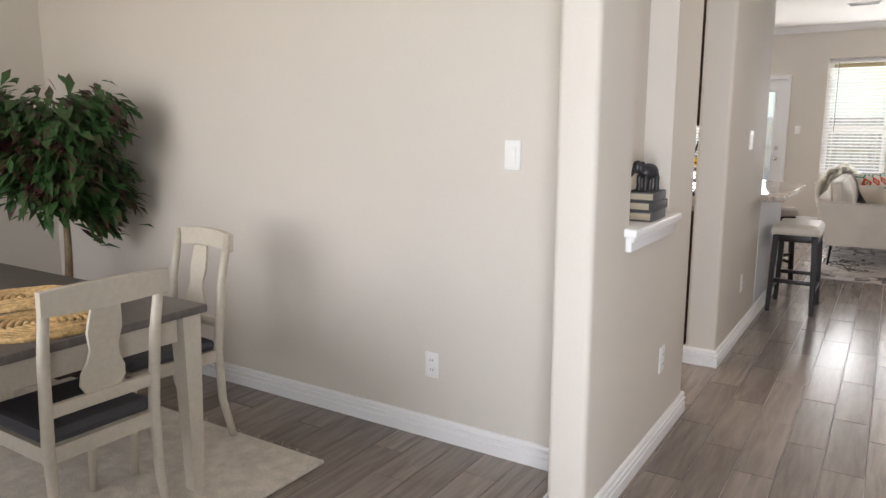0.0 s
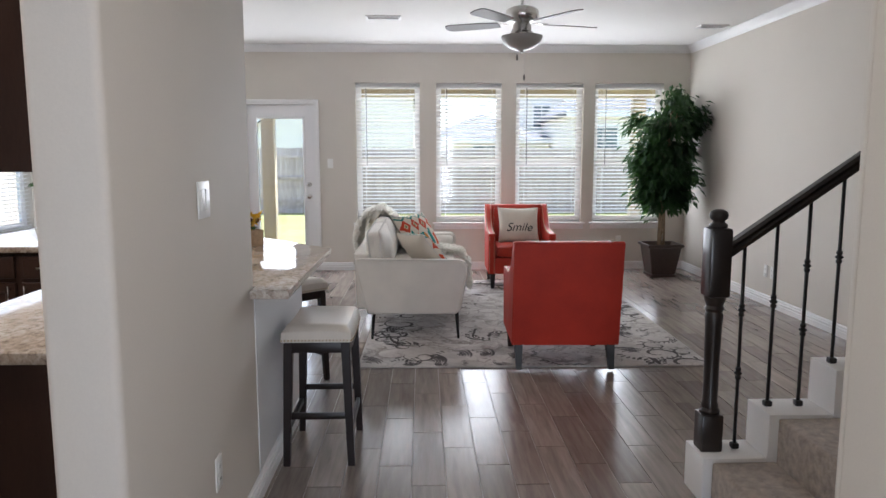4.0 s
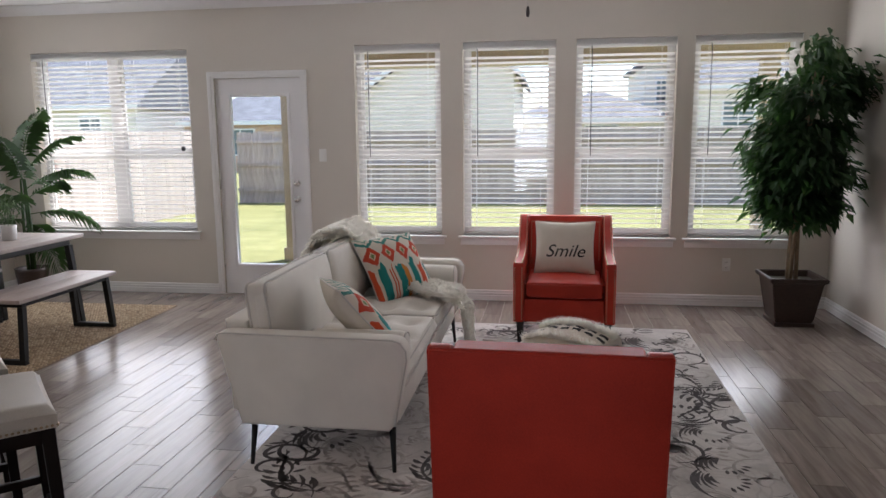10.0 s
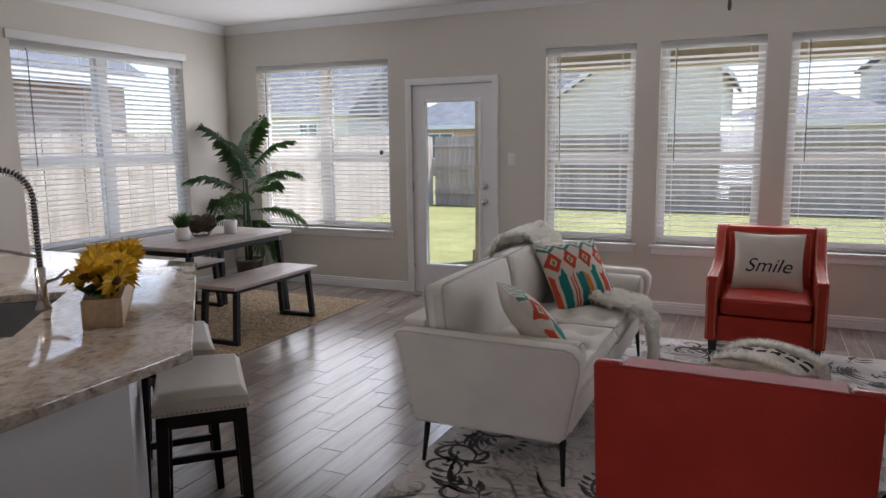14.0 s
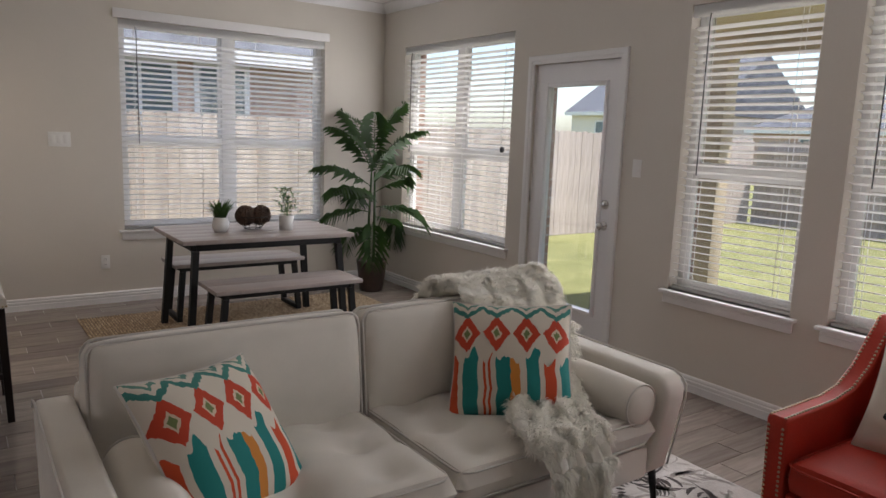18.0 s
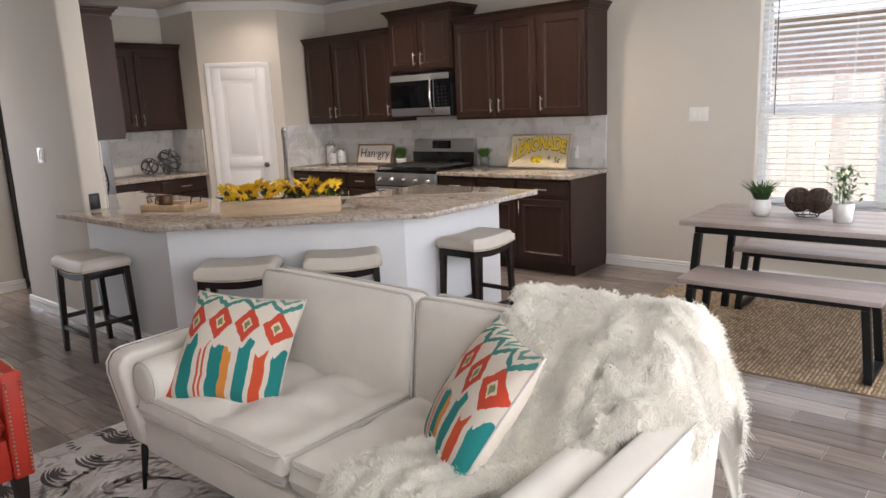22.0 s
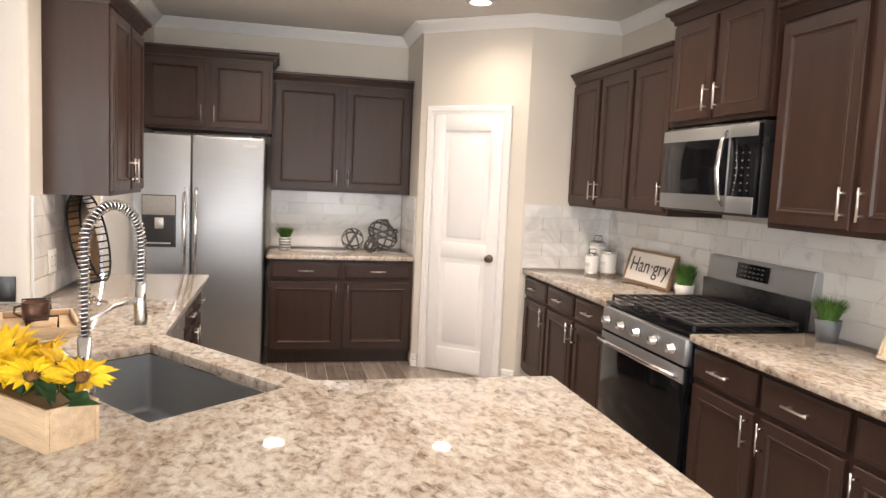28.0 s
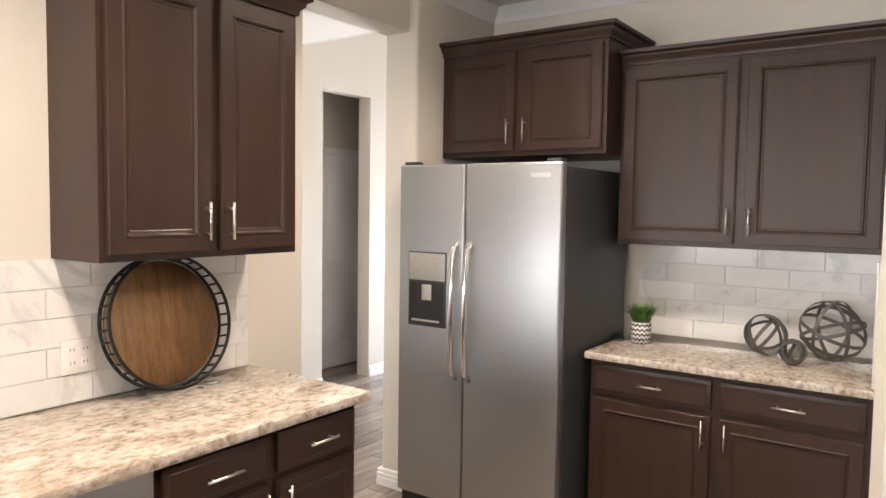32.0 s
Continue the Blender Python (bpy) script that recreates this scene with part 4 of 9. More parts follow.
part("dispenser_recess", solid(0.082, -0.0725, 0.985, 0.293, -0.0705, 1.19), BLACK, dl)
part("spout", solid(0.16, -0.078, 1.10, 0.22, -0.073, 1.18, 0.004), NICKEL, dl)
part("drip_tray", solid(0.10, -0.082, 0.99, 0.27, -0.073, 1.0, 0.002), NICKEL, dl)
part("badge", solid(0.765, -0.0665, 1.715, 0.865, -0.0652, 1.735), BADGE, dr)
part("grille", solid(0.01, -0.03, 0.012, 0.89, -0.005, 0.07, 0.004), BLACK, fr)
for x in (0.05, 0.85):
    part("foot", lathe(bmesh.new(), [(0, 0), (0.02, 0), (0.02, 0.03), (0, 0.03)], 12, Matrix.Translation((x, 0.05, 0))), BLACK, fr)
for x in (0.04, 0.86):
    part("hinge_cover", solid(x - 0.035, -0.03, 1.786, x + 0.035, 0.04, 1.803, 0.005), DARKGREY, fr)

# ---- range ----
rg = thing("gas_range", pose(-3.89, 5.326, 0, 0, 0, 90), "stainless and black gas range with iron grates", "range")
W_ = 0.845
part("body", solid(0.002, 0.0, 0.02, W_ - 0.002, 0.645, 0.885), BLACK, rg, smooth=False)
od = part("oven_door", solid(0.004, -0.04, 0.20, W_ - 0.004, -0.001, 0.735, 0.008), BLACKGLASS, rg, "black glass oven door")
part("door_trim", solid(0.004, -0.043, 0.665, W_ - 0.004, -0.0405, 0.735, 0.003), STEEL, od)
bm = tube(bmesh.new(), [(0.04, -0.04, 0.69), (0.06, -0.085, 0.70), (0.2, -0.095, 0.70), (W_ - 0.2, -0.095, 0.70), (W_ - 0.06, -0.085, 0.70), (W_ - 0.04, -0.04, 0.69)], 0.012, 12)
part("handle", bm, CHROME, od, "bowed steel oven handle")
part("drawer", solid(0.004, -0.035, 0.03, W_ - 0.004, -0.001, 0.19, 0.006), BLACK, rg)
cp = part("control_panel", solid(0.0, -0.045, 0.745, W_, -0.001, 0.875, 0.012), STEEL, rg)
for i in range(5):
    x = 0.09 + i * (W_ - 0.18) / 4
    k = part("knob", lathe(bmesh.new(), [(0, 0), (0.026, 0), (0.027, 0.012), (0.021, 0.016), (0.021, 0.036), (0.017, 0.041), (0, 0.041)], 18), CHROME, cp)
    k.matrix_basis = pose(x, -0.045, 0.81, 90, 0, 0)
    part("pointer", solid(-0.003, 0.002, 0.041, 0.003, 0.018, 0.044), BLACK, k)
part("cooktop", solid(0.0, -0.03, 0.886, W_, 0.58, 0.905, 0.006), BLACKGLASS, rg)
for bx, by, r in ((0.17, 0.12, 0.045), (0.17, 0.42, 0.038), (0.4225, 0.27, 0.05), (0.67, 0.12, 0.05), (0.67, 0.42, 0.036)):
    part("burner", lathe(bmesh.new(), [(0, 0.906), (r + 0.012, 0.906), (r + 0.012, 0.914), (r, 0.918), (r, 0.928), (r * 0.6, 0.931), (0, 0.931)], 20, Matrix.Translation((bx, by, 0))), IRON, rg)
for gi in range(3):
    x0, x1 = 0.015 + gi * 0.274, 0.015 + gi * 0.274 + 0.267
    bm = bmesh.new()
    for xx in (x0, x1 - 0.012):
        box(bm, xx, 0.0, 0.928, xx + 0.012, 0.555, 0.942, 0.003, 1)
    for yy in (0.0, 0.068, 0.135, 0.203, 0.27, 0.338, 0.405, 0.474, 0.543):
        box(bm, x0, yy, 0.928, x1, yy + 0.012, 0.943, 0.003, 1)
    box(bm, (x0 + x1) / 2 - 0.006, 0.0, 0.93, (x0 + x1) / 2 + 0.006, 0.555, 0.944, 0.003, 1)
    for xx in (x0, x1 - 0.012):
        for yy in (0.0, 0.543):
            box(bm, xx, yy, 0.906, xx + 0.012, yy + 0.012, 0.928)
    part("grate", bm, IRON, rg, "cast iron cooking grate")
bm = bmesh.new()
vs = [bm.verts.new(v) for v in ((0, 0.585, 0.905), (W_, 0.585, 0.905), (W_, 0.655, 0.905), (0, 0.655, 0.905), (0, 0.61, 1.185), (W_, 0.61, 1.185), (W_, 0.655, 1.185), (0, 0.655, 1.185))]
for f in ((0, 1, 5, 4), (1, 2, 6, 5), (2, 3, 7, 6), (3, 0, 4, 7), (4, 5, 6, 7), (3, 2, 1, 0)):
    bm.faces.new([vs[k] for k in f])
bmesh.ops.bevel(bm, geom=bm.edges[:], offset=0.005, segments=2, affect="EDGES")
bg = part("backguard", bm, STEEL, rg, "stainless backguard with a black display")
part("lower_band", solid(0.0, 0.577, 0.906, W_, 0.601, 1.05, 0.003), BLACK, rg)
ds = part("display", solid(-0.13, -0.0015, -0.042, 0.13, 0.0015, 0.042, 0.001), BLACKGLASS, bg)
ds.matrix_basis = pose(W_ * 0.48, 0.5995, 1.125, -5.1, 0, 0)
for r_ in range(3):
    for c_ in range(6):
        part("button", solid(-0.1 + c_ * 0.034, -0.0025, -0.028 + r_ * 0.024, -0.08 + c_ * 0.034, -0.0016, -0.021 + r_ * 0.024), MARK, ds)

# ---- microwave ----
mw = thing("microwave", pose(-4.165, 5.345, 0, 0, 0, 90) @ Matrix.Diagonal((1.07, 1, 1, 1)), "stainless over-the-range microwave with a black window", "microwave")
part("body", solid(0.0, 0.0, 1.435, 0.762, 0.39, 1.875, 0.004), BLACK, mw)
md = part("door", solid(0.0, -0.028, 1.445, 0.565, -0.001, 1.862, 0.006), STEEL, mw)
part("window", solid(0.004, -0.0305, 1.525, 0.562, -0.0285, 1.80, 0.002), BLACKGLASS, md)
part("handle", tube(bmesh.new(), [(0.545, -0.025, 1.475), (0.548, -0.055, 1.52), (0.548, -0.072, 1.65), (0.548, -0.055, 1.79), (0.545, -0.025, 1.835)], [0.009, 0.011, 0.013, 0.011, 0.009], 12), CHROME, md, "bowed bright steel handle")
cpn = part("control_panel", solid(0.57, -0.028, 1.445, 0.762, -0.001, 1.862, 0.006), BLACKGLASS, mw)
part("top_trim", solid(0.57, -0.0305, 1.802, 0.762, -0.0285, 1.862, 0.001), STEEL, cpn)
part("bottom_trim", solid(0.57, -0.0305, 1.445, 0.762, -0.0285, 1.523, 0.001), STEEL, cpn)
for r_ in range(6):
    for c_ in range(3):
        part("button", solid(0.618 + c_ * 0.045, -0.0295, 1.55 + r_ * 0.035, 0.629 + c_ * 0.045, -0.0283, 1.556 + r_ * 0.035), MARK, cpn)
part("vent_slot", solid(0.05, 0.02, 1.43, 0.71, 0.30, 1.436), DARKGREY, mw)

# ---- ceiling fixtures ----
BULB = glow("lit_lamp_lens", (1.0, 0.86, 0.66), 4.5)
for i, (lx, ly) in enumerate(CANS):
    if i == 0:
        can = thing("recessed_light", pose(lx, ly, CEIL), "lit round recessed ceiling light with a white trim", "ceiling light", "recessed lights")
        part("trim_ring", lathe(bmesh.new(), [(0.068, -0.001), (0.068, -0.006), (0.09, -0.009), (0.098, -0.004), (0.098, -0.001)], 28), TRIM, can)
        part("lens", lathe(bmesh.new(), [(0.0675, -0.004), (0.04, -0.003), (0, -0.0025)], 28), BULB, can)
    else:
        copy_thing(can, pose(lx, ly, CEIL))


def ceiling_vent(x, y, w, d, rz):
    root = thing("ceiling_vent", pose(x, y, CEIL, 0, 0, rz), "white louvred ceiling air vent", "air vent", "ceiling vents")
    bm = bmesh.new()
    for q in ((-w / 2, -d / 2, w / 2, -d / 2 + 0.022), (-w / 2, d / 2 - 0.022, w / 2, d / 2), (-w / 2, -d / 2 + 0.022, -w / 2 + 0.022, d / 2 - 0.022), (w / 2 - 0.022, -d / 2 + 0.022, w / 2, d / 2 - 0.022)):
        box(bm, q[0], q[1], -0.012, q[2], q[3], -0.001)
    part("frame", bm, TRIM, root, smooth=False)
    part("backing", solid(-w / 2 + 0.02, -d / 2 + 0.02, -0.003, w / 2 - 0.02, d / 2 - 0.02, -0.001), DARKGREY, root, smooth=False)
    n = int((d - 0.05) / 0.022)
    for i in range(n):
        yy = -d / 2 + 0.034 + i * 0.022
        o = part("slat", solid(-w / 2 + 0.022, -0.009, -0.001, w / 2 - 0.022, 0.009, 0.0), TRIM, root, smooth=False)
        o.matrix_basis = pose(0, yy, -0.008, 35, 0, 0)
    return root


ceiling_vent(-2.25, 5.10, 0.34, 0.17, 0)
ceiling_vent(-0.46, 9.70, 0.34, 0.17, 0)
ceiling_vent(2.95, 10.10, 0.30, 0.17, 0)

fan = thing("ceiling_fan", pose(0.724, 8.43, CEIL), "brushed nickel ceiling fan with a frosted bowl light", "ceiling fan")
FANWOOD = surface("fan_blade_grey_brown", (0.085, 0.07, 0.06), 0.45, vary=0.15, fine=40, bump=0.1, stretch=(1, 6, 1))
FROST = surface("frosted_glass", (0.27, 0.25, 0.23), 0.35, vary=0.03, bump=0.02)
part("canopy", lathe(bmesh.new(), [(0, -0.001), (0.065, -0.001), (0.062, -0.02), (0.04, -0.05), (0.018, -0.06), (0, -0.06)], 28), NICKEL, fan)
part("downrod", tube(bmesh.new(), [(0, 0, -0.055), (0, 0, -0.17)], 0.012, 12), NICKEL, fan)
part("motor_housing", lathe(bmesh.new(), [(0, -0.15), (0.05, -0.15), (0.10, -0.165), (0.13, -0.185), (0.135, -0.23), (0.12, -0.26), (0.08, -0.275), (0, -0.275)], 32), NICKEL, fan)
part("switch_housing", lathe(bmesh.new(), [(0.06, -0.275), (0.075, -0.30), (0.075, -0.345), (0.095, -0.36), (0.12, -0.385), (0, -0.385)], 28), NICKEL, fan)
part("light_bowl", lathe(bmesh.new(), [(0.165, -0.385), (0.168, -0.395), (0.155, -0.43), (0.12, -0.465), (0.07, -0.49), (0.02, -0.502), (0, -0.503)], 32), FROST, fan)
part("finial", lathe(bmesh.new(), [(0, -0.5), (0.014, -0.503), (0.012, -0.515), (0.005, -0.525), (0, -0.526)], 14), NICKEL, fan)
for i in range(5):
    a = 72 * i + 14
    arm = part("blade_arm", solid(0.10, -0.02, -0.285, 0.22, 0.02, -0.278, 0.002), NICKEL, fan)
    arm.matrix_basis = pose(0, 0, 0, 0, 0, a)
    bm = prism(bmesh.new(), [(0.19, -0.05), (0.30, -0.062), (0.60, -0.068), (0.645, -0.05), (0.655, 0), (0.645, 0.05), (0.60, 0.068), (0.30, 0.062), (0.19, 0.05)], -0.004, 0.004, 0.002, 1)
    bl = part("blade", bm, FANWOOD, fan)
    bl.matrix_basis = pose(0, 0, -0.287, 0, 0, a) @ pose(0, 0, 0, 11, 0, 0)
for x, ln, nm in ((0.03, 0.30, "pull_chain"), (-0.03, 0.14, "pull_chain")):
    part(nm, tube(bmesh.new(), [(x, 0.05, -0.38), (x, 0.05, -0.38 - ln)], 0.0015, 6), NICKEL, fan)
    part("chain_pendant", lathe(bmesh.new(), [(0, 0.05), (0.006, 0.045), (0.009, 0.02), (0.006, 0), (0, 0)], 10, Matrix.Translation((x, 0.05, -0.43 - ln))), FANWOOD, fan)

# ---- living room materials ----
SOFA = surface("cream_linen_weave", (0.68, 0.64, 0.575), 0.9, vary=0.05, scale=4, fine=420, bump=0.35, sheen=0.25)
PIPING = surface("cream_piping", (0.58, 0.55, 0.51), 0.9, vary=0.05, fine=300, bump=0.2)
RED = surface("red_orange_leather", (0.42, 0.032, 0.016), 0.5, spec=0.3, vary=0.10, scale=5, fine=170, bump=0.28)
NAIL = surface("antique_brass_nailhead", (0.42, 0.33, 0.22), 0.3, 1.0, vary=0.1, bump=0)
BLACKWOOD = surface("black_stained_wood", (0.012, 0.009, 0.008), 0.5, vary=0.2, fine=60, bump=0.1, stretch=(4, 4, 1))
STOOLWOOD = surface("dark_espresso_wood", (0.011, 0.0055, 0.0045), 0.40, vary=0.2, fine=60, bump=0.08, stretch=(5, 5, 1), spec=0.35)
LEATHER = surface("cream_leather", (0.58, 0.53, 0.46), 0.45, vary=0.05, scale=6, fine=190, bump=0.2)
TABLEWOOD = surface("pale_greige_wood", (0.36, 0.305, 0.28), 0.5, vary=0.10, scale=3, fine=30, bump=0.1, stretch=(14, 1, 1))
BLACKMETAL = surface("black_powder_coat", (0.008, 0.008, 0.008), 0.5, spec=0.3, vary=0.08, fine=200, bump=0.1)
CREAM = surface("cream_canvas", (0.62, 0.56, 0.48), 0.92, vary=0.06, fine=380, bump=0.4)
FUR = surface("ivory_faux_fur", (0.91, 0.88, 0.81), 0.95, vary=0.06, scale=14, fine=160, bump=0.6, sheen=0.5)
_nt = FUR.node_tree
_tr, _mx = _nt.nodes.new("ShaderNodeBsdfTranslucent"), _nt.nodes.new("ShaderNodeMixShader")
_tr.inputs[0].default_value, _mx.inputs[0].default_value = (0.92, 0.89, 0.83, 1), 0.45
_nt.links.new(_nt.nodes["Principled BSDF"].outputs[0], _mx.inputs[1])
_nt.links.new(_tr.outputs[0], _mx.inputs[2])
_nt.links.new(_mx.outputs[0], _nt.nodes["Material Output"].inputs["Surface"])
INK = surface("black_ink", (0.015, 0.015, 0.015), 0.7, vary=0.05, bump=0)
LEAF = surface("glossy_ficus_leaf", (0.020, 0.052, 0.018), 0.55, vary=0.3, scale=6, fine=40, bump=0.05)
_nt = LEAF.node_tree
_tr, _mx = _nt.nodes.new("ShaderNodeBsdfTranslucent"), _nt.nodes.new("ShaderNodeMixShader")
_tr.inputs[0].default_value, _mx.inputs[0].default_value = (0.05, 0.13, 0.02, 1), 0.3
_nt.links.new(_nt.nodes["Principled BSDF"].outputs[0], _mx.inputs[1])
_nt.links.new(_tr.outputs[0], _mx.inputs[2])
_nt.links.new(_mx.outputs[0], _nt.nodes["Material Output"].inputs["Surface"])
PALMLEAF = surface("palm_leaf", (0.030, 0.064, 0.020), 0.5, spec=0.4, vary=0.35, scale=5, fine=60, bump=0.05)
_nt = PALMLEAF.node_tree
_tr, _mx = _nt.nodes.new("ShaderNodeBsdfTranslucent"), _nt.nodes.new("ShaderNodeMixShader")
_tr.inputs[0].default_value, _mx.inputs[0].default_value = (0.09, 0.20, 0.03, 1), 0.3
_nt.links.new(_nt.nodes["Principled BSDF"].outputs[0], _mx.inputs[1])
_nt.links.new(_tr.outputs[0], _mx.inputs[2])
_nt.links.new(_mx.outputs[0], _nt.nodes["Material Output"].inputs["Surface"])
LIGHTLEAF = surface("bright_green_leaf", (0.085, 0.16, 0.05), 0.5, vary=0.3, scale=9, fine=60, bump=0.05)
BARK = surface("pale_brown_stem", (0.21, 0.15, 0.09), 0.8, vary=0.25, scale=10, fine=90, bump=0.5, stretch=(3, 3, 1))
POT = surface("dark_bronze_pot", (0.045, 0.028, 0.022), 0.4, vary=0.2, fine=40, bump=0.15)
SOIL = surface("moss_soil", (0.05, 0.045, 0.03), 0.95, vary=0.4, scale=20, fine=120, bump=0.8)
WHITEPOT = surface("white_ceramic", (0.72, 0.71, 0.69), 0.3, vary=0.03, bump=0.02)


def ikat():
    """Cream pillow cloth with zigzags, red diamonds and long brush strokes."""
    m, nt, b = nodes_of("ikat_pillow_cloth")
    c = nt.nodes.new("ShaderNodeTexCoord")
    sp = nt.nodes.new("ShaderNodeSeparateXYZ")
    nt.links.new(c.outputs["Object"], sp.inputs[0])
    wob = maths(nt, "MULTIPLY", maths(nt, "SUBTRACT", noise_tex(nt, coords(nt, (60, 1, 9)), 1.0, 2), 0.5), 0.030)
    x, z = sp.outputs[0], maths(nt, "ADD", sp.outputs[2], wob)
    step = 0.114
    tri_ = maths(nt, "ABSOLUTE", maths(nt, "SUBTRACT", maths(nt, "FRACT", maths(nt, "ADD", maths(nt, "DIVIDE", x, step), 20.0)), 0.5))
    cream = (0.62, 0.56, 0.47)
    col = cream
    # long strokes below
    sway = maths(nt, "MULTIPLY", maths(nt, "SUBTRACT", noise_tex(nt, coords(nt, (2, 0.001, 9)), 1.0, 2), 0.5), 0.05)
    st = maths(nt, "ADD", maths(nt, "DIVIDE", maths(nt, "ADD", x, sway), 0.47), 0.5)
    cols = nt.nodes.new("ShaderNodeValToRGB")
    cols.color_ramp.interpolation = "CONSTANT"
    teal, rust, ochre = (0.012, 0.20, 0.19), (0.56, 0.075, 0.022), (0.58, 0.22, 0.035)
    stops = [(0.0, rust), (0.09, cream), (0.13, teal), (0.25, cream), (0.29, rust), (0.31, cream), (0.33, rust), (0.35, cream), (0.39, teal), (0.50, ochre), (0.57, cream), (0.62, teal), (0.72, cream), (0.76, rust), (0.85, cream), (0.89, teal)]
    el = cols.color_ramp.elements
    while len(el) < len(stops):
        el.new(0.5)
    for e, (p_, k) in zip(el, stops):
        e.position, e.color = p_, (*k, 1)
    nt.links.new(st, cols.inputs[0])
    top = maths(nt, "ADD", maths(nt, "MULTIPLY", noise_tex(nt, coords(nt, (1, 0.001, 0.001)), 17.0, 1), 0.24), -0.135)
    low = maths(nt, "LESS_THAN", z, top)
    bottom = maths(nt, "GREATER_THAN", z, -0.245)
    col = mixed(nt, maths(nt, "MULTIPLY", low, bottom), cream, cols.outputs[0])
    # diamonds
    d = maths(nt, "ADD", maths(nt, "MULTIPLY", tri_, 2.1), maths(nt, "DIVIDE", maths(nt, "ABSOLUTE", maths(nt, "SUBTRACT", z, 0.082)), 0.078))
    dm = nt.nodes.new("ShaderNodeValToRGB")
    dm.color_ramp.interpolation = "CONSTANT"
    el = dm.color_ramp.elements
    stops = [(0.0, (0.16, 0.20, 0.075, 1)), (0.24, (0.62, 0.5, 0.36, 1)), (0.40, (0.50, 0.055, 0.022, 1)), (0.97, (1, 1, 1, 0))]
    while len(el) < len(stops):
        el.new(0.5)
    for e, (p_, k) in zip(el, stops):
        e.position, e.color = p_, k
    nt.links.new(d, dm.inputs[0])
    col = mixed(nt, dm.outputs[1], col, dm.outputs[0])
    # zigzag along the top
    zz = maths(nt, "ABSOLUTE", maths(nt, "SUBTRACT", z, maths(nt, "ADD", maths(nt, "MULTIPLY", tri_, 0.09), 0.155)))
    col = mixed(nt, maths(nt, "LESS_THAN", zz, 0.012), col, (0.045, 0.20, 0.17))
    zz2 = maths(nt, "ABSOLUTE", maths(nt, "SUBTRACT", z, maths(nt, "ADD", maths(nt, "MULTIPLY", tri_, 0.09), 0.195)))
    col = mixed(nt, maths(nt, "LESS_THAN", zz2, 0.008), col, (0.11, 0.25, 0.20))
    front = maths(nt, "LESS_THAN", sp.outputs[1], 0.004)
    col = mixed(nt, front, cream, col)
    nt.links.new(col, b.inputs["Base Color"])
    b.inputs["Roughness"].default_value = 0.9
    bumped(nt, b, noise_tex(nt, coords(nt), 400, 2), 0.3)
    return m


IKAT = ikat()


def pillow_point(u, v, w, h, t, side):
    x = w / 2 * u * (1 - 0.07 * (1 - v * v) * abs(u))
    z = h / 2 * v * (1 - 0.07 * (1 - u * u) * abs(v))
    k = max(0.0, 1 - abs(u) ** 2.6) ** 0.55 * max(0.0, 1 - abs(v) ** 2.6) ** 0.55
    wr = 0.006 * noise.noise((u * 3.1 + 5, v * 2.7, w * 9 + side)) * (1 - k * 0.4)
    return Vector((x, side * (t / 2 * k + 0.004) + wr, z))


def pillow_mesh(w, h, t, n=22):
    bm = bmesh.new()
    grids = []
    for side in (-1, 1):
        grids.append([[bm.verts.new(pillow_point(-1 + 2 * i / n, -1 + 2 * j / n, w, h, t, side)) for i in range(n + 1)] for j in range(n + 1)])
    for g, flip in ((grids[0], False), (grids[1], True)):
        for j in range(n):
            for i in range(n):
                q = (g[j][i], g[j][i + 1], g[j + 1][i + 1], g[j + 1][i])
                bm.faces.new(q[::-1] if flip else q)
    bmesh.ops.remove_doubles(bm, verts=bm.verts[:], dist=0.0005)
    a, b = grids
    ring = [(0, i) for i in range(n)] + [(j, n) for j in range(n)] + [(n, i) for i in range(n, 0, -1)] + [(j, 0) for j in range(n, 0, -1)]
    for k in range(len(ring)):
        (j0, i0), (j1, i1) = ring[k], ring[(k + 1) % len(ring)]
        try:
            bm.faces.new((a[j1][i1], a[j0][i0], b[j0][i0], b[j1][i1]))
        except ValueError:
            pass
    bmesh.ops.recalc_face_normals(bm, faces=bm.faces[:])
    return bm


def pillow(m, w, h, t, mat_, label, name="throw_pillow"):
    root = thing(name, m, label, "pillow", "throw pillows")
    part("cover", pillow_mesh(w, h, t), mat_, root)
    pts = []
    for u, v in [(-1 + 0.1 * i, -1) for i in range(20)] + [(1, -1 + 0.1 * i) for i in range(20)] + [(1 - 0.1 * i, 1) for i in range(20)] + [(-1, 1 - 0.1 * i) for i in range(20)]:
        q = pillow_point(u, v, w, h, t, 1)
        pts.append((q.x, 0, q.z))
    part("piping", tube(bmesh.new(), pts, 0.0045, 6, True), PIPING if mat_ is not RED else RED, root)
    return root


def lettering(text, size, italic=0.0, depth=0.0006, spacing=1.0, bold=0.0):
    """Flat built-in-font lettering, as a bmesh in the x-z plane facing -y, centred."""
    cu = bpy.data.curves.new("lettering", "FONT")
    cu.body, cu.size, cu.shear, cu.extrude, cu.align_x, cu.align_y = text, size, italic, depth, "CENTER", "CENTER"
    cu.space_character, cu.offset = spacing, bold
    ob = new("lettering", cu)
    dg = bpy.context.evaluated_depsgraph_get()
    me = bpy.data.meshes.new_from_object(ob.evaluated_get(dg))
    bm = bmesh.new()
    bm.from_mesh(me)
    bpy.data.objects.remove(ob)
    bpy.data.meshes.remove(me)
    bmesh.ops.transform(bm, matrix=pose(0, 0, 0, 90, 0, 0), verts=bm.verts[:])
    return bm


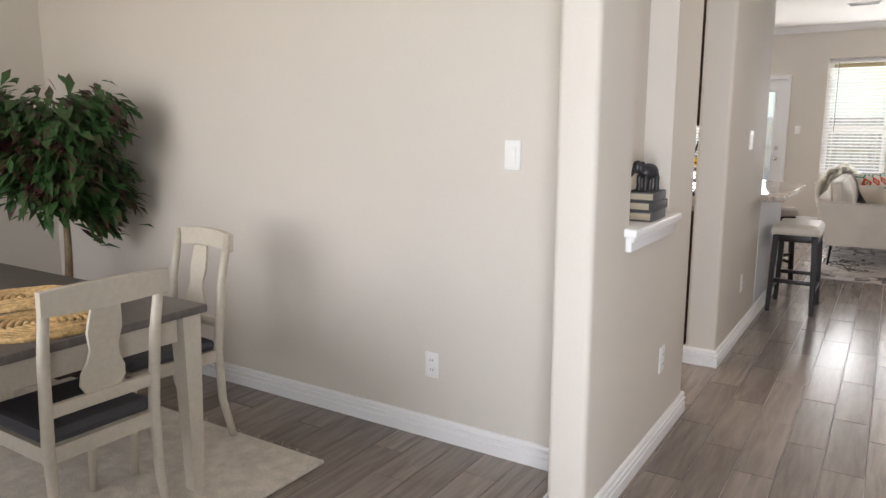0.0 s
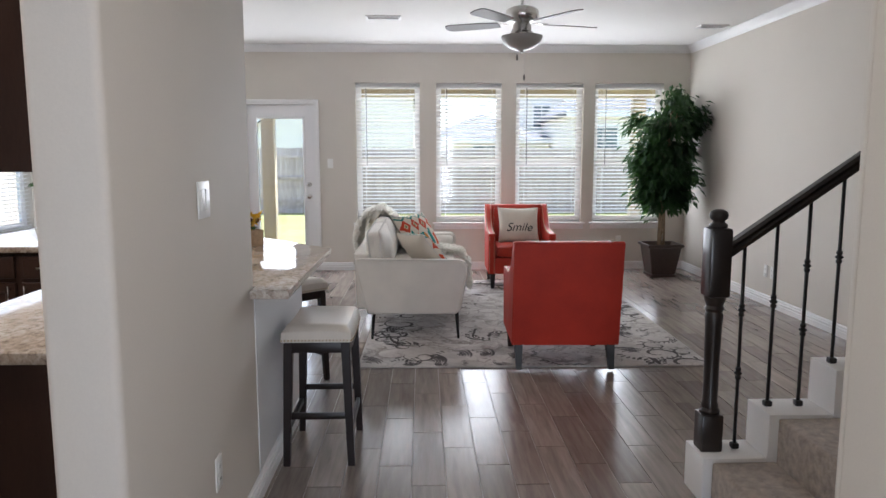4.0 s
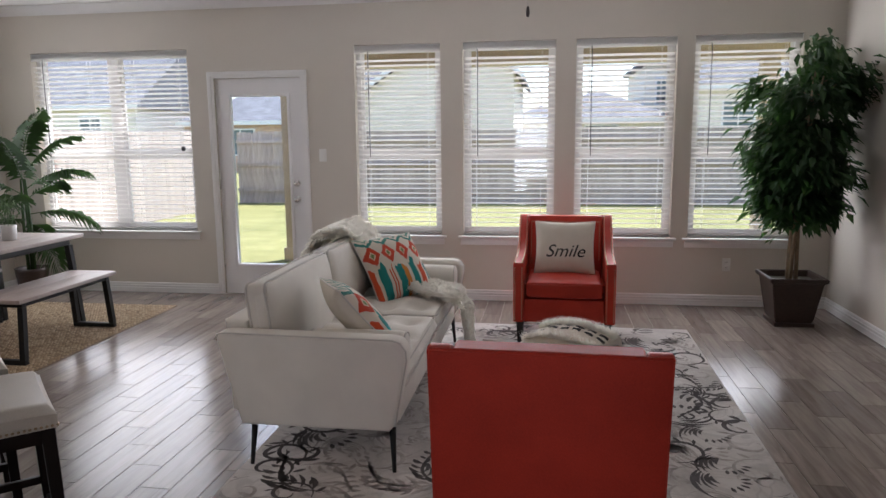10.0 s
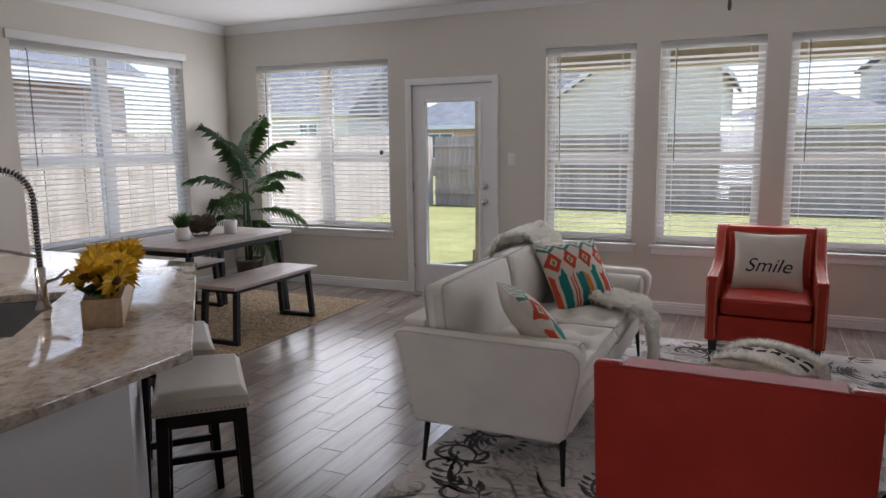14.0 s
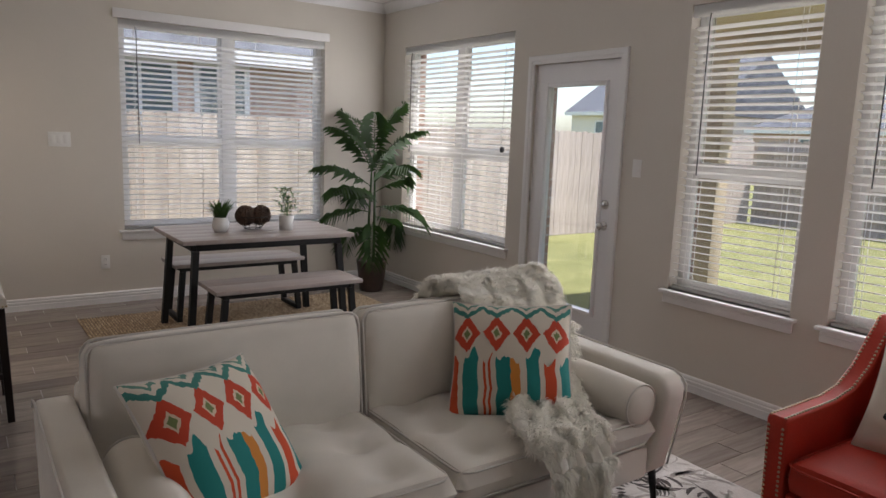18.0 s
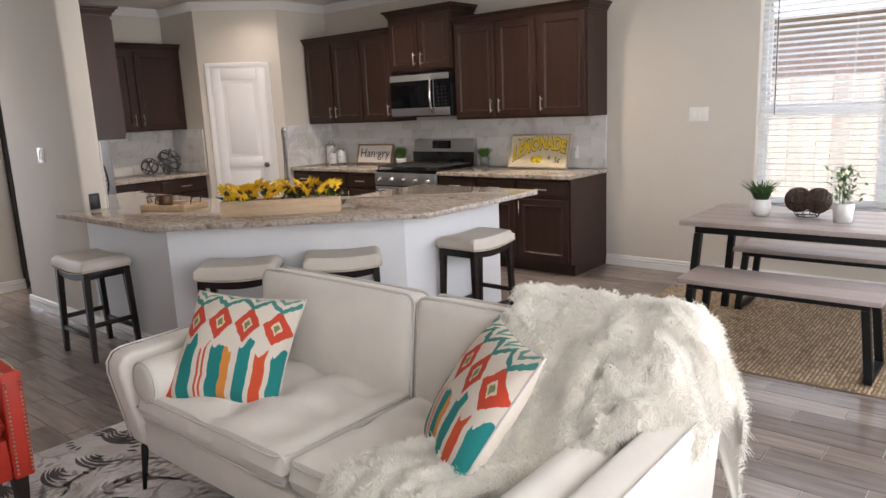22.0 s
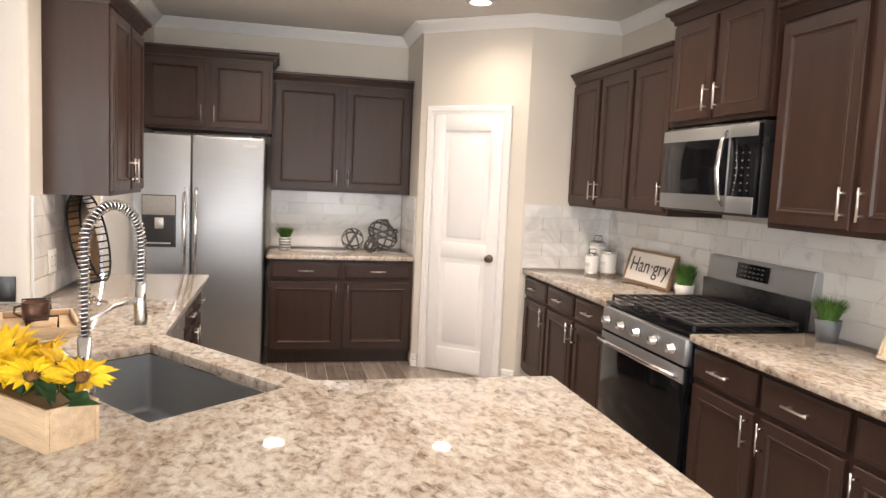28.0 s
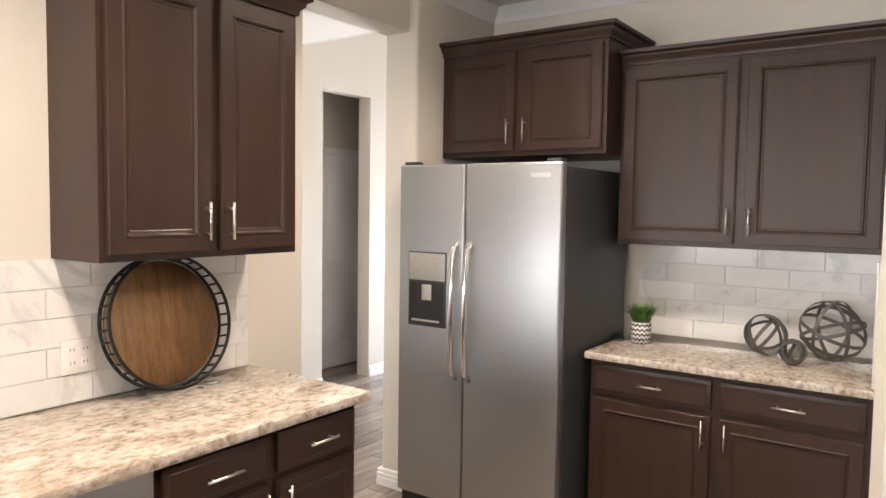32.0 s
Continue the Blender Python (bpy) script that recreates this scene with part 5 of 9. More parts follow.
# ---- area rug ----
def rug_cloth():
    m, nt, b = nodes_of("grey_scroll_rug")
    v = coords(nt)
    warp = nt.nodes.new("ShaderNodeVectorMath")
    warp.operation = "MULTIPLY_ADD"
    nz = nt.nodes.new("ShaderNodeTexNoise")
    nz.inputs["Scale"].default_value, nz.inputs["Detail"].default_value = 3.0, 1.5
    nt.links.new(v, nz.inputs["Vector"])
    nt.links.new(nz.outputs["Color"], warp.inputs[0])
    warp.inputs[1].default_value = (0.5, 0.5, 0)
    nt.links.new(v, warp.inputs[2])
    vo = nt.nodes.new("ShaderNodeTexVoronoi")
    vo.inputs["Scale"].default_value, vo.inputs["Randomness"].default_value = 2.7, 0.9
    nt.links.new(warp.outputs[0], vo.inputs["Vector"])
    cloud = ramp(nt, noise_tex(nt, v, 2.6, 5, 0.65, 0.8), [(0.36, (0.35, 0.32, 0.295)), (0.5, (0.48, 0.445, 0.415)), (0.64, (0.59, 0.56, 0.53))])
    pale = maths(nt, "ABSOLUTE", maths(nt, "SUBTRACT", maths(nt, "FRACT", maths(nt, "MULTIPLY", vo.outputs["Distance"], 6.5)), 0.5))
    cloud = mixed(nt, maths(nt, "MULTIPLY", ramp(nt, pale, [(0.06, (1, 1, 1)), (0.14, (0, 0, 0))]), 0.5), cloud, (0.38, 0.355, 0.335))
    nt.links.new(cloud, b.inputs["Base Color"])
    b.inputs["Roughness"].default_value = 0.95
    b.inputs["Sheen Weight"].default_value = 0.25
    bumped(nt, b, noise_tex(nt, v, 300, 2), 0.6, 0.003)
    return m


rug = tagged(part("area_rug", solid(-1.215, -1.68, 0.001, 1.215, 1.68, 0.013, 0.004), rug_cloth(), at=pose(0.70, 8.90, 0, 0, 0, -0.6)), "grey and cream rug with dark scrolling pattern", "rug")
RUGDARK = surface("dark_rug_yarn", (0.075, 0.066, 0.064), 0.95, vary=0.3, scale=20, fine=260, bump=0.5)
RUGTAUPE = surface("taupe_rug_yarn", (0.365, 0.335, 0.31), 0.95, vary=0.25, scale=20, fine=260, bump=0.5)


def ribbon(vs, fs, pts, widths, z):
    o = len(vs)
    n = len(pts)
    for i in range(n):
        a, b = pts[max(0, i - 1)], pts[min(n - 1, i + 1)]
        d = (b - a).normalized() if (b - a).length > 1e-6 else Vector((1, 0))
        s_ = Vector((-d.y, d.x)) * widths[i] * 0.5
        for q in (pts[i] + s_, pts[i] - s_):
            vs.append((max(-1.20, min(1.20, q.x)), max(-1.665, min(1.665, q.y)), z))
    fs += [(o + 2 * i, o + 2 * i + 1, o + 2 * i + 3, o + 2 * i + 2) for i in range(n - 1)]


def flourish(vs, fs, c, turn, size, kind, rnd, z):
    """One woven motif: a feathered scroll, nested crescents or an acanthus spray."""
    def at(x, y):
        return Vector((c[0] + size * (x * math.cos(turn) - y * math.sin(turn)), c[1] + size * (x * math.sin(turn) + y * math.cos(turn))))

    def stroke(pts, wide):
        n = len(pts) - 1
        ribbon(vs, fs, [at(*q) for q in pts], [size * wide * (0.12 + math.sin(math.pi * (0.06 + 0.9 * i / n)) ** 1.4) for i in range(n + 1)], z)
    if kind == 0:
        n = 20
        sp = [(0.17 * (1 - 0.82 * i / n) * math.cos(6.6 * i / n), 0.17 * (1 - 0.82 * i / n) * math.sin(6.6 * i / n)) for i in range(n + 1)]
        stroke(sp, 0.026)
        for i in (1, 3, 5, 7, 9):
            x, y = sp[i]
            k = math.hypot(x, y)
            stroke([(x * (1 + f * 0.42) - y * f * 0.5, y * (1 + f * 0.42) + x * f * 0.5) for f in (0.15, 0.45, 0.75, 1.0)], 0.030 * k / 0.17)
    elif kind == 1:
        for k in range(5):
            r, a0 = 0.06 + 0.042 * k, rnd.uniform(-0.2, 0.2)
            span = rnd.uniform(1.2, 2.2) - 0.12 * k
            stroke([(r * math.cos(a0 + span * i / 9) - 0.02 * k, r * math.sin(a0 + span * i / 9)) for i in range(10)], rnd.uniform(0.014, 0.032))
        for i in range(5):
            a_ = 2.5 + 0.35 * i
            stroke([(r * math.cos(a_), r * math.sin(a_)) for r in (0.10, 0.12, 0.14, 0.155)], 0.024)
    else:
        st = [(-0.24 + 0.05 * i, 0.10 * math.sin(i * 0.42)) for i in range(11)]
        stroke(st, 0.018)
        for i in range(1, 10):
            x, y = st[i]
            for s_ in (1, -1):
                ln = (0.13 - 0.009 * i) * rnd.uniform(0.7, 1.1)
                stroke([(x + ln * f * (0.5 + 0.5 * f), y + s_ * ln * f * (1.15 - 0.55 * f)) for f in (0.1, 0.35, 0.6, 0.85, 1)], rnd.uniform(0.016, 0.032))


rr = random.Random(31)
banded, inner = ([], []), ([], [])
for i in range(13):
    for j in range(18):
        x, y = -1.12 + 2.24 * i / 12 + rr.uniform(-0.06, 0.06), -1.58 + 3.16 * j / 17 + rr.uniform(-0.06, 0.06)
        dist = min(1.215 - abs(x), 1.68 - abs(y))
        kind = rr.choice((0, 0, 1, 1, 2))
        if rr.random() < (0.66 if dist < 0.40 else 0.05):
            flourish(banded[0], banded[1], (x, y), rr.uniform(0, 6.3), rr.uniform(0.6, 1.0), kind, rr, 0.0137)
        else:
            flourish(inner[0], inner[1], (x, y), rr.uniform(0, 6.3), rr.uniform(0.6, 1.0), kind, rr, 0.0135)
for nm, (vs, fs), mt in (("dark_scrollwork", banded, RUGDARK), ("taupe_scrollwork", inner, RUGTAUPE)):
    me = bpy.data.meshes.new(nm)
    me.from_pydata(vs, [], fs)
    me.materials.append(mt)
    o = new(nm, me)
    o.parent = rug
    tagged(o, "", kind="stuff")

# ---- sofa ----
sofa = thing("sofa", pose(-0.17, 9.0, 0.013), "cream upholstered two-seat sofa with thin black legs", "sofa")


def side_panel(pts, y0, y1, bevel):
    """An upright panel from an x-z outline."""
    bm = bmesh.new()
    a = [bm.verts.new((x, y0, z)) for x, z in pts]
    b = [bm.verts.new((x, y1, z)) for x, z in pts]
    n = len(pts)
    bm.faces.new(a)
    bm.faces.new(b[::-1])
    for i in range(n):
        bm.faces.new((a[i], b[i], b[(i + 1) % n], a[(i + 1) % n]))
    bmesh.ops.recalc_face_normals(bm, faces=bm.faces[:])
    es = [e for e in bm.edges if abs(e.verts[0].co.y - e.verts[1].co.y) < 1e-5]
    bmesh.ops.bevel(bm, geom=es, offset=bevel, segments=4, profile=0.5, affect="EDGES", clamp_overlap=True)
    return bm


ARM = [(-0.345, 0.20), (0.345, 0.20), (0.375, 0.23), (0.432, 0.53), (0.43, 0.575), (0.405, 0.61), (0.37, 0.622), (-0.40, 0.632), (-0.435, 0.625), (-0.445, 0.60)]
ARMY = ((-1.06, -0.945), (0.945, 1.06))
for y0, y1 in ARMY:
    arm = part("arm", side_panel(ARM, y0, y1, 0.022), SOFA, sofa)
    yy = y0 if y0 < 0 else y1
    part("piping", tube(bmesh.new(), [(x, yy, z) for x, z in [(p[0] * 1.0, p[1]) for p in ARM[2:]]], 0.004, 6), PIPING, arm)
part("base", solid(-0.36, -0.944, 0.20, 0.375, 0.944, 0.335, 0.02), SOFA, sofa)
bm = side_panel([(-0.44, 0.22), (-0.30, 0.22), (-0.34, 0.66), (-0.455, 0.66)], -0.943, 0.943, 0.02)
part("back_frame", bm, SOFA, sofa)


def cushion(w, d, h, tuft=False, puff=0.02, corner=0.0):
    """A box cushion, soft at the edges, optionally button-tufted on top."""
    bm = bmesh.new()
    nx, ny = 26, 32
    def pt(u, v, s):
        r = max(abs(u), abs(v))
        e = max(0.0, 1 - max(0.0, (r - 0.86) / 0.14) ** 2) ** 0.5
        z = h / 2 * e + puff * (1 - u * u) * (1 - v * v)
        if tuft and s > 0:
            for tx in (-0.5, 0.05, 0.6):
                for ty in (-0.62, 0.0, 0.62):
                    dd = ((u - tx) / 0.30) ** 2 + ((v - ty) / 0.26) ** 2
                    z -= 0.042 * math.exp(-dd * 3.0)
            z -= 0.011 * math.exp(-((u - 0.05) / 0.12) ** 2) + 0.011 * math.exp(-((v) / 0.1) ** 2)
        rr = (1 - 0.018 * (1 - e)) * (1 - corner * (u * v) ** 6)
        return Vector((d / 2 * u * rr, w / 2 * v * rr, s * z))
    gs = []
    for s in (1, -1):
        gs.append([[bm.verts.new(pt(-1 + 2 * i / nx, -1 + 2 * j / ny, s)) for i in range(nx + 1)] for j in range(ny + 1)])
    for g in gs:
        for j in range(ny):
            for i in range(nx):
                bm.faces.new((g[j][i], g[j][i + 1], g[j + 1][i + 1], g[j + 1][i]))
    bmesh.ops.remove_doubles(bm, verts=bm.verts[:], dist=0.0008)
    bmesh.ops.recalc_face_normals(bm, faces=bm.faces[:])
    return bm


def rim(w, d, r=0.004, c=0.05):
    pts = []
    for sx, sy in ((-1, -1), (1, -1), (1, 1), (-1, 1)):
        for k in range(5):
            a = math.atan2(sy, sx) - math.pi / 4 + math.pi / 2 * k / 4
            pts.append((sx * (d / 2 - c) + c * math.cos(a), sy * (w / 2 - c) + c * math.sin(a), 0))
    return tube(bmesh.new(), pts, r, 6, True)


for yc in (-0.47, 0.47):
    sc = part("seat_cushion", cushion(0.952, 0.72, 0.13, True), SOFA, sofa)
    sc.matrix_basis = pose(0.045, yc, 0.405)
    for zz in (-0.045, 0.05):
        o = part("piping", rim(0.905, 0.695), PIPING, sc)
        o.matrix_basis = pose(0, 0, zz)
    bc = part("back_cushion", cushion(0.968, 0.445, 0.12, False, 0.06, 0.06), SOFA, sofa)
    bc.matrix_basis = pose(-0.279, yc, 0.618, 0, -97, 0)
    for zz in (-0.046, 0.046):
        o = part("piping", rim(0.922, 0.424, 0.0055, 0.045), PIPING, bc)
        o.matrix_basis = pose(0, 0, zz)
for x, y in ((-0.30, -1.0), (0.35, -1.0), (-0.30, 1.0), (0.35, 1.0)):
    sx, sy = (1 if x > 0 else -1), (1 if y > 0 else -1)
    part("leg", tube(bmesh.new(), [(x + 0.012 * sx, y + 0.03 * sy, 0.0), (x, y, 0.205)], [0.009, 0.016], 12), BLACKMETAL, sofa, "thin tapered black leg")
for yc in (-0.85, 0.85):
    bo = thing("bolster_pillow", pose(-0.17 + 0.165, 9.0 + yc, 0.013 + 0.475 + 0.045, 0, 90, 0), "round cream bolster pillow lying on the sofa", "pillow", "bolster pillows")
    part("cover", lathe(bmesh.new(), [(0, -0.235), (0.06, -0.235), (0.078, -0.225), (0.086, -0.2), (0.088, 0), (0.086, 0.2), (0.078, 0.225), (0.06, 0.235), (0, 0.235)], 28), SOFA, bo)
    for zz in (-0.225, 0.225):
        part("piping", tube(bmesh.new(), [(0.081 * math.cos(a), 0.081 * math.sin(a), zz) for a in [2 * math.pi * i / 28 for i in range(28)]], 0.004, 6, True), PIPING, bo)
pillow(pose(-0.13, 9.50, 0.665, -36, -2, 50), 0.47, 0.47, 0.15, IKAT, "square pillow with red diamonds and teal strokes on cream")
pillow(pose(-0.06, 8.36, 0.625, -40, 4, 118), 0.47, 0.47, 0.16, IKAT, "square patterned pillow leaning in the sofa corner")

# ---- fur throw ----
throw = thing("fur_throw", pose(-0.17, 9.0, 0.013), "ivory shaggy fur throw draped over back and seat", "blanket")
spine = [(-0.49, 0.48, 0.77, 0.31), (-0.50, 0.64, 0.76, 0.33), (-0.46, 0.79, 0.76, 0.34), (-0.37, 0.845, 0.76, 0.34), (-0.27, 0.815, 0.76, 0.32), (-0.18, 0.71, 0.77, 0.24), (-0.10, 0.61, 0.76, 0.18), (0.02, 0.52, 0.69, 0.17), (0.2, 0.48, 0.54, 0.17), (0.36, 0.475, 0.44, 0.16), (0.455, 0.43, 0.43, 0.14), (0.47, 0.32, 0.43, 0.12), (0.475, 0.16, 0.46, 0.10)]


def on_throw(s, t):
    k = min(int(s * (len(spine) - 1)), len(spine) - 2)
    f = s * (len(spine) - 1) - k
    f2 = f
    p0, p1, p2, p3 = (Vector(spine[max(0, min(len(spine) - 1, k + i))]) for i in (-1, 0, 1, 2))
    q = 0.5 * ((2 * p1) + (p2 - p0) * f2 + (2 * p0 - 5 * p1 + 4 * p2 - p3) * f2 ** 2 + (3 * p1 - p0 - 3 * p2 + p3) * f2 ** 3)
    fold = 0.014 * math.sin(t * 7 + s * 5 + 2.5 * noise.noise((s * 4, t * 2, 3))) + 0.034 * noise.noise((s * 8, t * 3.1, 1.7)) + 0.012 * noise.noise((s * 20, t * 4, 5.2))
    tan = Vector((p2.x - p1.x, 0, p2.y - p1.y)).normalized()
    nrm = Vector((-tan.z, 0, tan.x))
    drop = 0.0
    if s < 0.45 and t > 0.55:
        drop = ((t - 0.55) / 0.45) ** 2 * 0.26
    base_ = Vector((q.x, q.z + t * q.w + 0.02 * noise.noise((s * 5, t, 9)), q.y - drop))
    return base_ + nrm * (0.034 + abs(fold) * 1.3), nrm


bm = bmesh.new()
NS, NT = 170, 66
grid = [[bm.verts.new(on_throw(i / NS, -1 + 2 * j / NT)[0]) for j in range(NT + 1)] for i in range(NS + 1)]
for i in range(NS):
    for j in range(NT):
        bm.faces.new((grid[i][j], grid[i + 1][j], grid[i + 1][j + 1], grid[i][j + 1]))
bmesh.ops.recalc_face_normals(bm, faces=bm.faces[:])
ex = bmesh.ops.extrude_face_region(bm, geom=bm.faces[:])
for v in [g_ for g_ in ex["geom"] if isinstance(g_, bmesh.types.BMVert)]:
    v.co += Vector((0, 0, -0.014)) if v.normal.z < 0.3 else Vector((0, 0, 0.014))
bmesh.ops.recalc_face_normals(bm, faces=bm.faces[:])
part("hide", bm, FUR, throw)
rf = random.Random(5)
vs, fs = [], []
for k in range(150000):
    s, t = rf.random(), rf.uniform(-1.02, 1.02)
    q, nrm = on_throw(min(s, 0.999), t)
    lock = Vector((noise.noise((s * 44, t * 7, 4)), noise.noise((s * 44, t * 7, 8)), noise.noise((s * 44, t * 7, 12)) - 0.15))
    dirn = (nrm * 0.75 + Vector((0, 0, -0.25)) + lock * 1.25 + Vector((rf.uniform(-0.3, 0.3), rf.uniform(-0.3, 0.3), rf.uniform(-0.3, 0.2)))).normalized()
    ln = rf.uniform(0.028, 0.050)
    side = dirn.cross(Vector((rf.uniform(-1, 1), rf.uniform(-1, 1), rf.uniform(-1, 1)))).normalized() * 0.0015
    o = len(vs)
    mid, tip_ = q + dirn * ln * 0.55 + nrm * 0.004, q + dirn * ln + Vector((0, 0, -0.3 * ln))
    vs += [q - side, q + side, mid + side * 0.8, mid - side * 0.8, tip_]
    fs += [(o, o + 1, o + 2, o + 3), (o + 3, o + 2, o + 4)]
me = bpy.data.meshes.new("fur")
me.from_pydata([tuple(v) for v in vs], [], fs)
me.materials.append(FUR)
fur = new("fur", me)
fur.parent = throw
tagged(fur, "long ivory fur strands", kind="stuff")


# ---- accent chairs ----
def nail_dots(pts, r=0.0055):
    """Small domes at points, each with its outward way."""
    bm = bmesh.new()
    for q, w_ in pts:
        m = Vector(w_).to_track_quat("Z", "Y").to_matrix().to_4x4()
        m.translation = q
        lathe(bm, [(r, 0), (r * 0.75, r * 0.55), (0, r * 0.75)], 6, m)
    return bm


def along(pts, step):
    out, carry = [], 0.0
    for a, b in zip(pts, pts[1:]):
        a, b = Vector(a), Vector(b)
        L_ = (b - a).length
        d = carry
        while d < L_:
            out.append(a.lerp(b, d / L_))
            d += step
        carry = d - L_
    return out


def accent_chair(m, label):
    """Front towards -y."""
    root = thing("accent_chair", m, label, "armchair", "accent chairs")
    prof = [(-0.335, 0.165), (0.29, 0.165), (0.375, 0.80), (0.385, 0.862), (0.365, 0.872), (0.33, 0.868), (0.26, 0.80), (0.17, 0.70), (0.07, 0.635), (-0.05, 0.61), (-0.35, 0.60), (-0.36, 0.585)]
    for sx in (-1, 1):
        x0, x1 = (-0.36, -0.285) if sx < 0 else (0.285, 0.36)
        bm = side_panel([(y, z) for y, z in prof], x0, x1, 0.010)
        bmesh.ops.transform(bm, matrix=Matrix(((0, 1, 0, 0), (1, 0, 0, 0), (0, 0, 1, 0), (0, 0, 0, 1))), verts=bm.verts[:])
        bmesh.ops.recalc_face_normals(bm, faces=bm.faces[:])
        arm = part("arm", bm, RED, root)
        dots = []
        for xx in (x0 + 0.012, x1 - 0.012):
            dots += [(q, (0, -1, 0)) for q in along([(xx, -0.349, 0.19), (xx, -0.362, 0.58)], 0.017)]
        for q in along([(0, -0.35, 0.601), (0, -0.05, 0.611), (0, 0.07, 0.636), (0, 0.17, 0.701), (0, 0.26, 0.801), (0, 0.33, 0.869)], 0.017):
            for xx in (x0 + 0.012, x1 - 0.012):
                dots.append((Vector((xx, q.y, q.z)), (0, -0.4, 1)))
        nd = part("nailhead_trim", nail_dots(dots), NAIL, arm, "row of antique brass nailheads")
        nd["kind"] = "stuff"
    bm = side_panel([(0.17, 0.165), (0.295, 0.165), (0.385, 0.855), (0.375, 0.868), (0.29, 0.868), (0.275, 0.85)], -0.284, 0.284, 0.012)
    bmesh.ops.transform(bm, matrix=Matrix(((0, 1, 0, 0), (1, 0, 0, 0), (0, 0, 1, 0), (0, 0, 0, 1))), verts=bm.verts[:])
    bmesh.ops.recalc_face_normals(bm, faces=bm.faces[:])
    rest = part("backrest", bm, RED, root)
    edge = [(-0.262, 0.50), (-0.262, 0.825), (0.262, 0.825), (0.262, 0.50)]
    nd = part("nailhead_trim", nail_dots([(q, (0, -1, 0.15)) for q in along([(x, 0.169 + (z - 0.165) * 0.1533, z) for x, z in edge], 0.019)], 0.005), NAIL, rest, "row of antique brass nailheads")
    nd["kind"] = "stuff"
    bm = bmesh.new()
    vs = [bm.verts.new(q) for q in ((-0.358, 0.297, 0.168), (0.358, 0.297, 0.168), (0.358, 0.391, 0.866), (-0.358, 0.391, 0.866), (-0.358, 0.285, 0.168), (0.358, 0.285, 0.168), (0.358, 0.378, 0.870), (-0.358, 0.378, 0.870))]
    for f in ((0, 1, 2, 3), (7, 6, 5, 4), (0, 4, 5, 1), (1, 5, 6, 2), (2, 6, 7, 3), (3, 7, 4, 0)):
        bm.faces.new([vs[k] for k in f])
    bmesh.ops.recalc_face_normals(bm, faces=bm.faces[:])
    bmesh.ops.bevel(bm, geom=bm.edges[:], offset=0.006, segments=3, affect="EDGES", clamp_overlap=True)
    part("back_panel", bm, RED, root)
    part("front_rail", solid(-0.284, -0.333, 0.165, 0.284, 0.18, 0.335, 0.012), RED, root)
    sc = part("seat_cushion", cushion(0.56, 0.56, 0.115, False, 0.02), RED, root)
    sc.matrix_basis = pose(0, -0.085, 0.405, 0, 0, 90)
    o = part("piping", rim(0.555, 0.555), RED, sc)
    o.matrix_basis = pose(0, 0, 0.04)
    for x in (-0.31, 0.31):
        for y in (-0.29, 0.24):
            bm = bmesh.new()
            k = 1 if y > 0 else 0
            lo = [bm.verts.new((x + sx * 0.018, y + sy * 0.018 + 0.05 * k, 0)) for sx, sy in ((-1, -1), (1, -1), (1, 1), (-1, 1))]
            hi = [bm.verts.new((x + sx * 0.028, y + sy * 0.028, 0.166)) for sx, sy in ((-1, -1), (1, -1), (1, 1), (-1, 1))]
            bm.faces.new(lo[::-1])
            bm.faces.new(hi)
            for i in range(4):
                bm.faces.new((lo[i], lo[(i + 1) % 4], hi[(i + 1) % 4], hi[i]))
            part("leg", bm, BLACKWOOD, root, "tapered black wooden leg", smooth=False)
    return root


accent_chair(pose(0.985, 10.365, 0.013, 0, 0, -1.5), "red-orange leather armchair with nailheads, holding a pillow")
accent_chair(pose(0.875, 7.44, 0.013, 0, 0, 178.5), "red-orange leather armchair seen with its plain back")
smile = pillow(pose(0.985, 10.41, 0.665, -24, 0, -1.5), 0.45, 0.42, 0.13, CREAM, "cream pillow lettered Smile in black script")
bm = lettering("Smile", 0.135, 0.35)
for v in bm.verts:
    v.co.z -= 0.045
    u_, v_ = v.co.x / 0.225, v.co.z / 0.21
    sy = pillow_point(max(-1, min(1, u_)), max(-1, min(1, v_)), 0.45, 0.42, 0.13, -1).y
    v.co.y = sy - 0.0015 + (0.0006 if v.co.y > 0 else 0)
part("lettering", bm, INK, smile, "black script lettering", smooth=False)
pillow(pose(0.875, 7.46, 0.605, -20, 0, 178.5), 0.45, 0.45, 0.13, CREAM, "cream pillow resting on the armchair seat")

# ---- woven floor pouf ----
pouf = thing("floor_pouf", pose(0.99, 8.97, 0.013, 0, 0, -24) @ Matrix.Diagonal((0.9, 0.9, 1.08, 1)), "woven boho floor pouf with black and cream bands", "pouf")


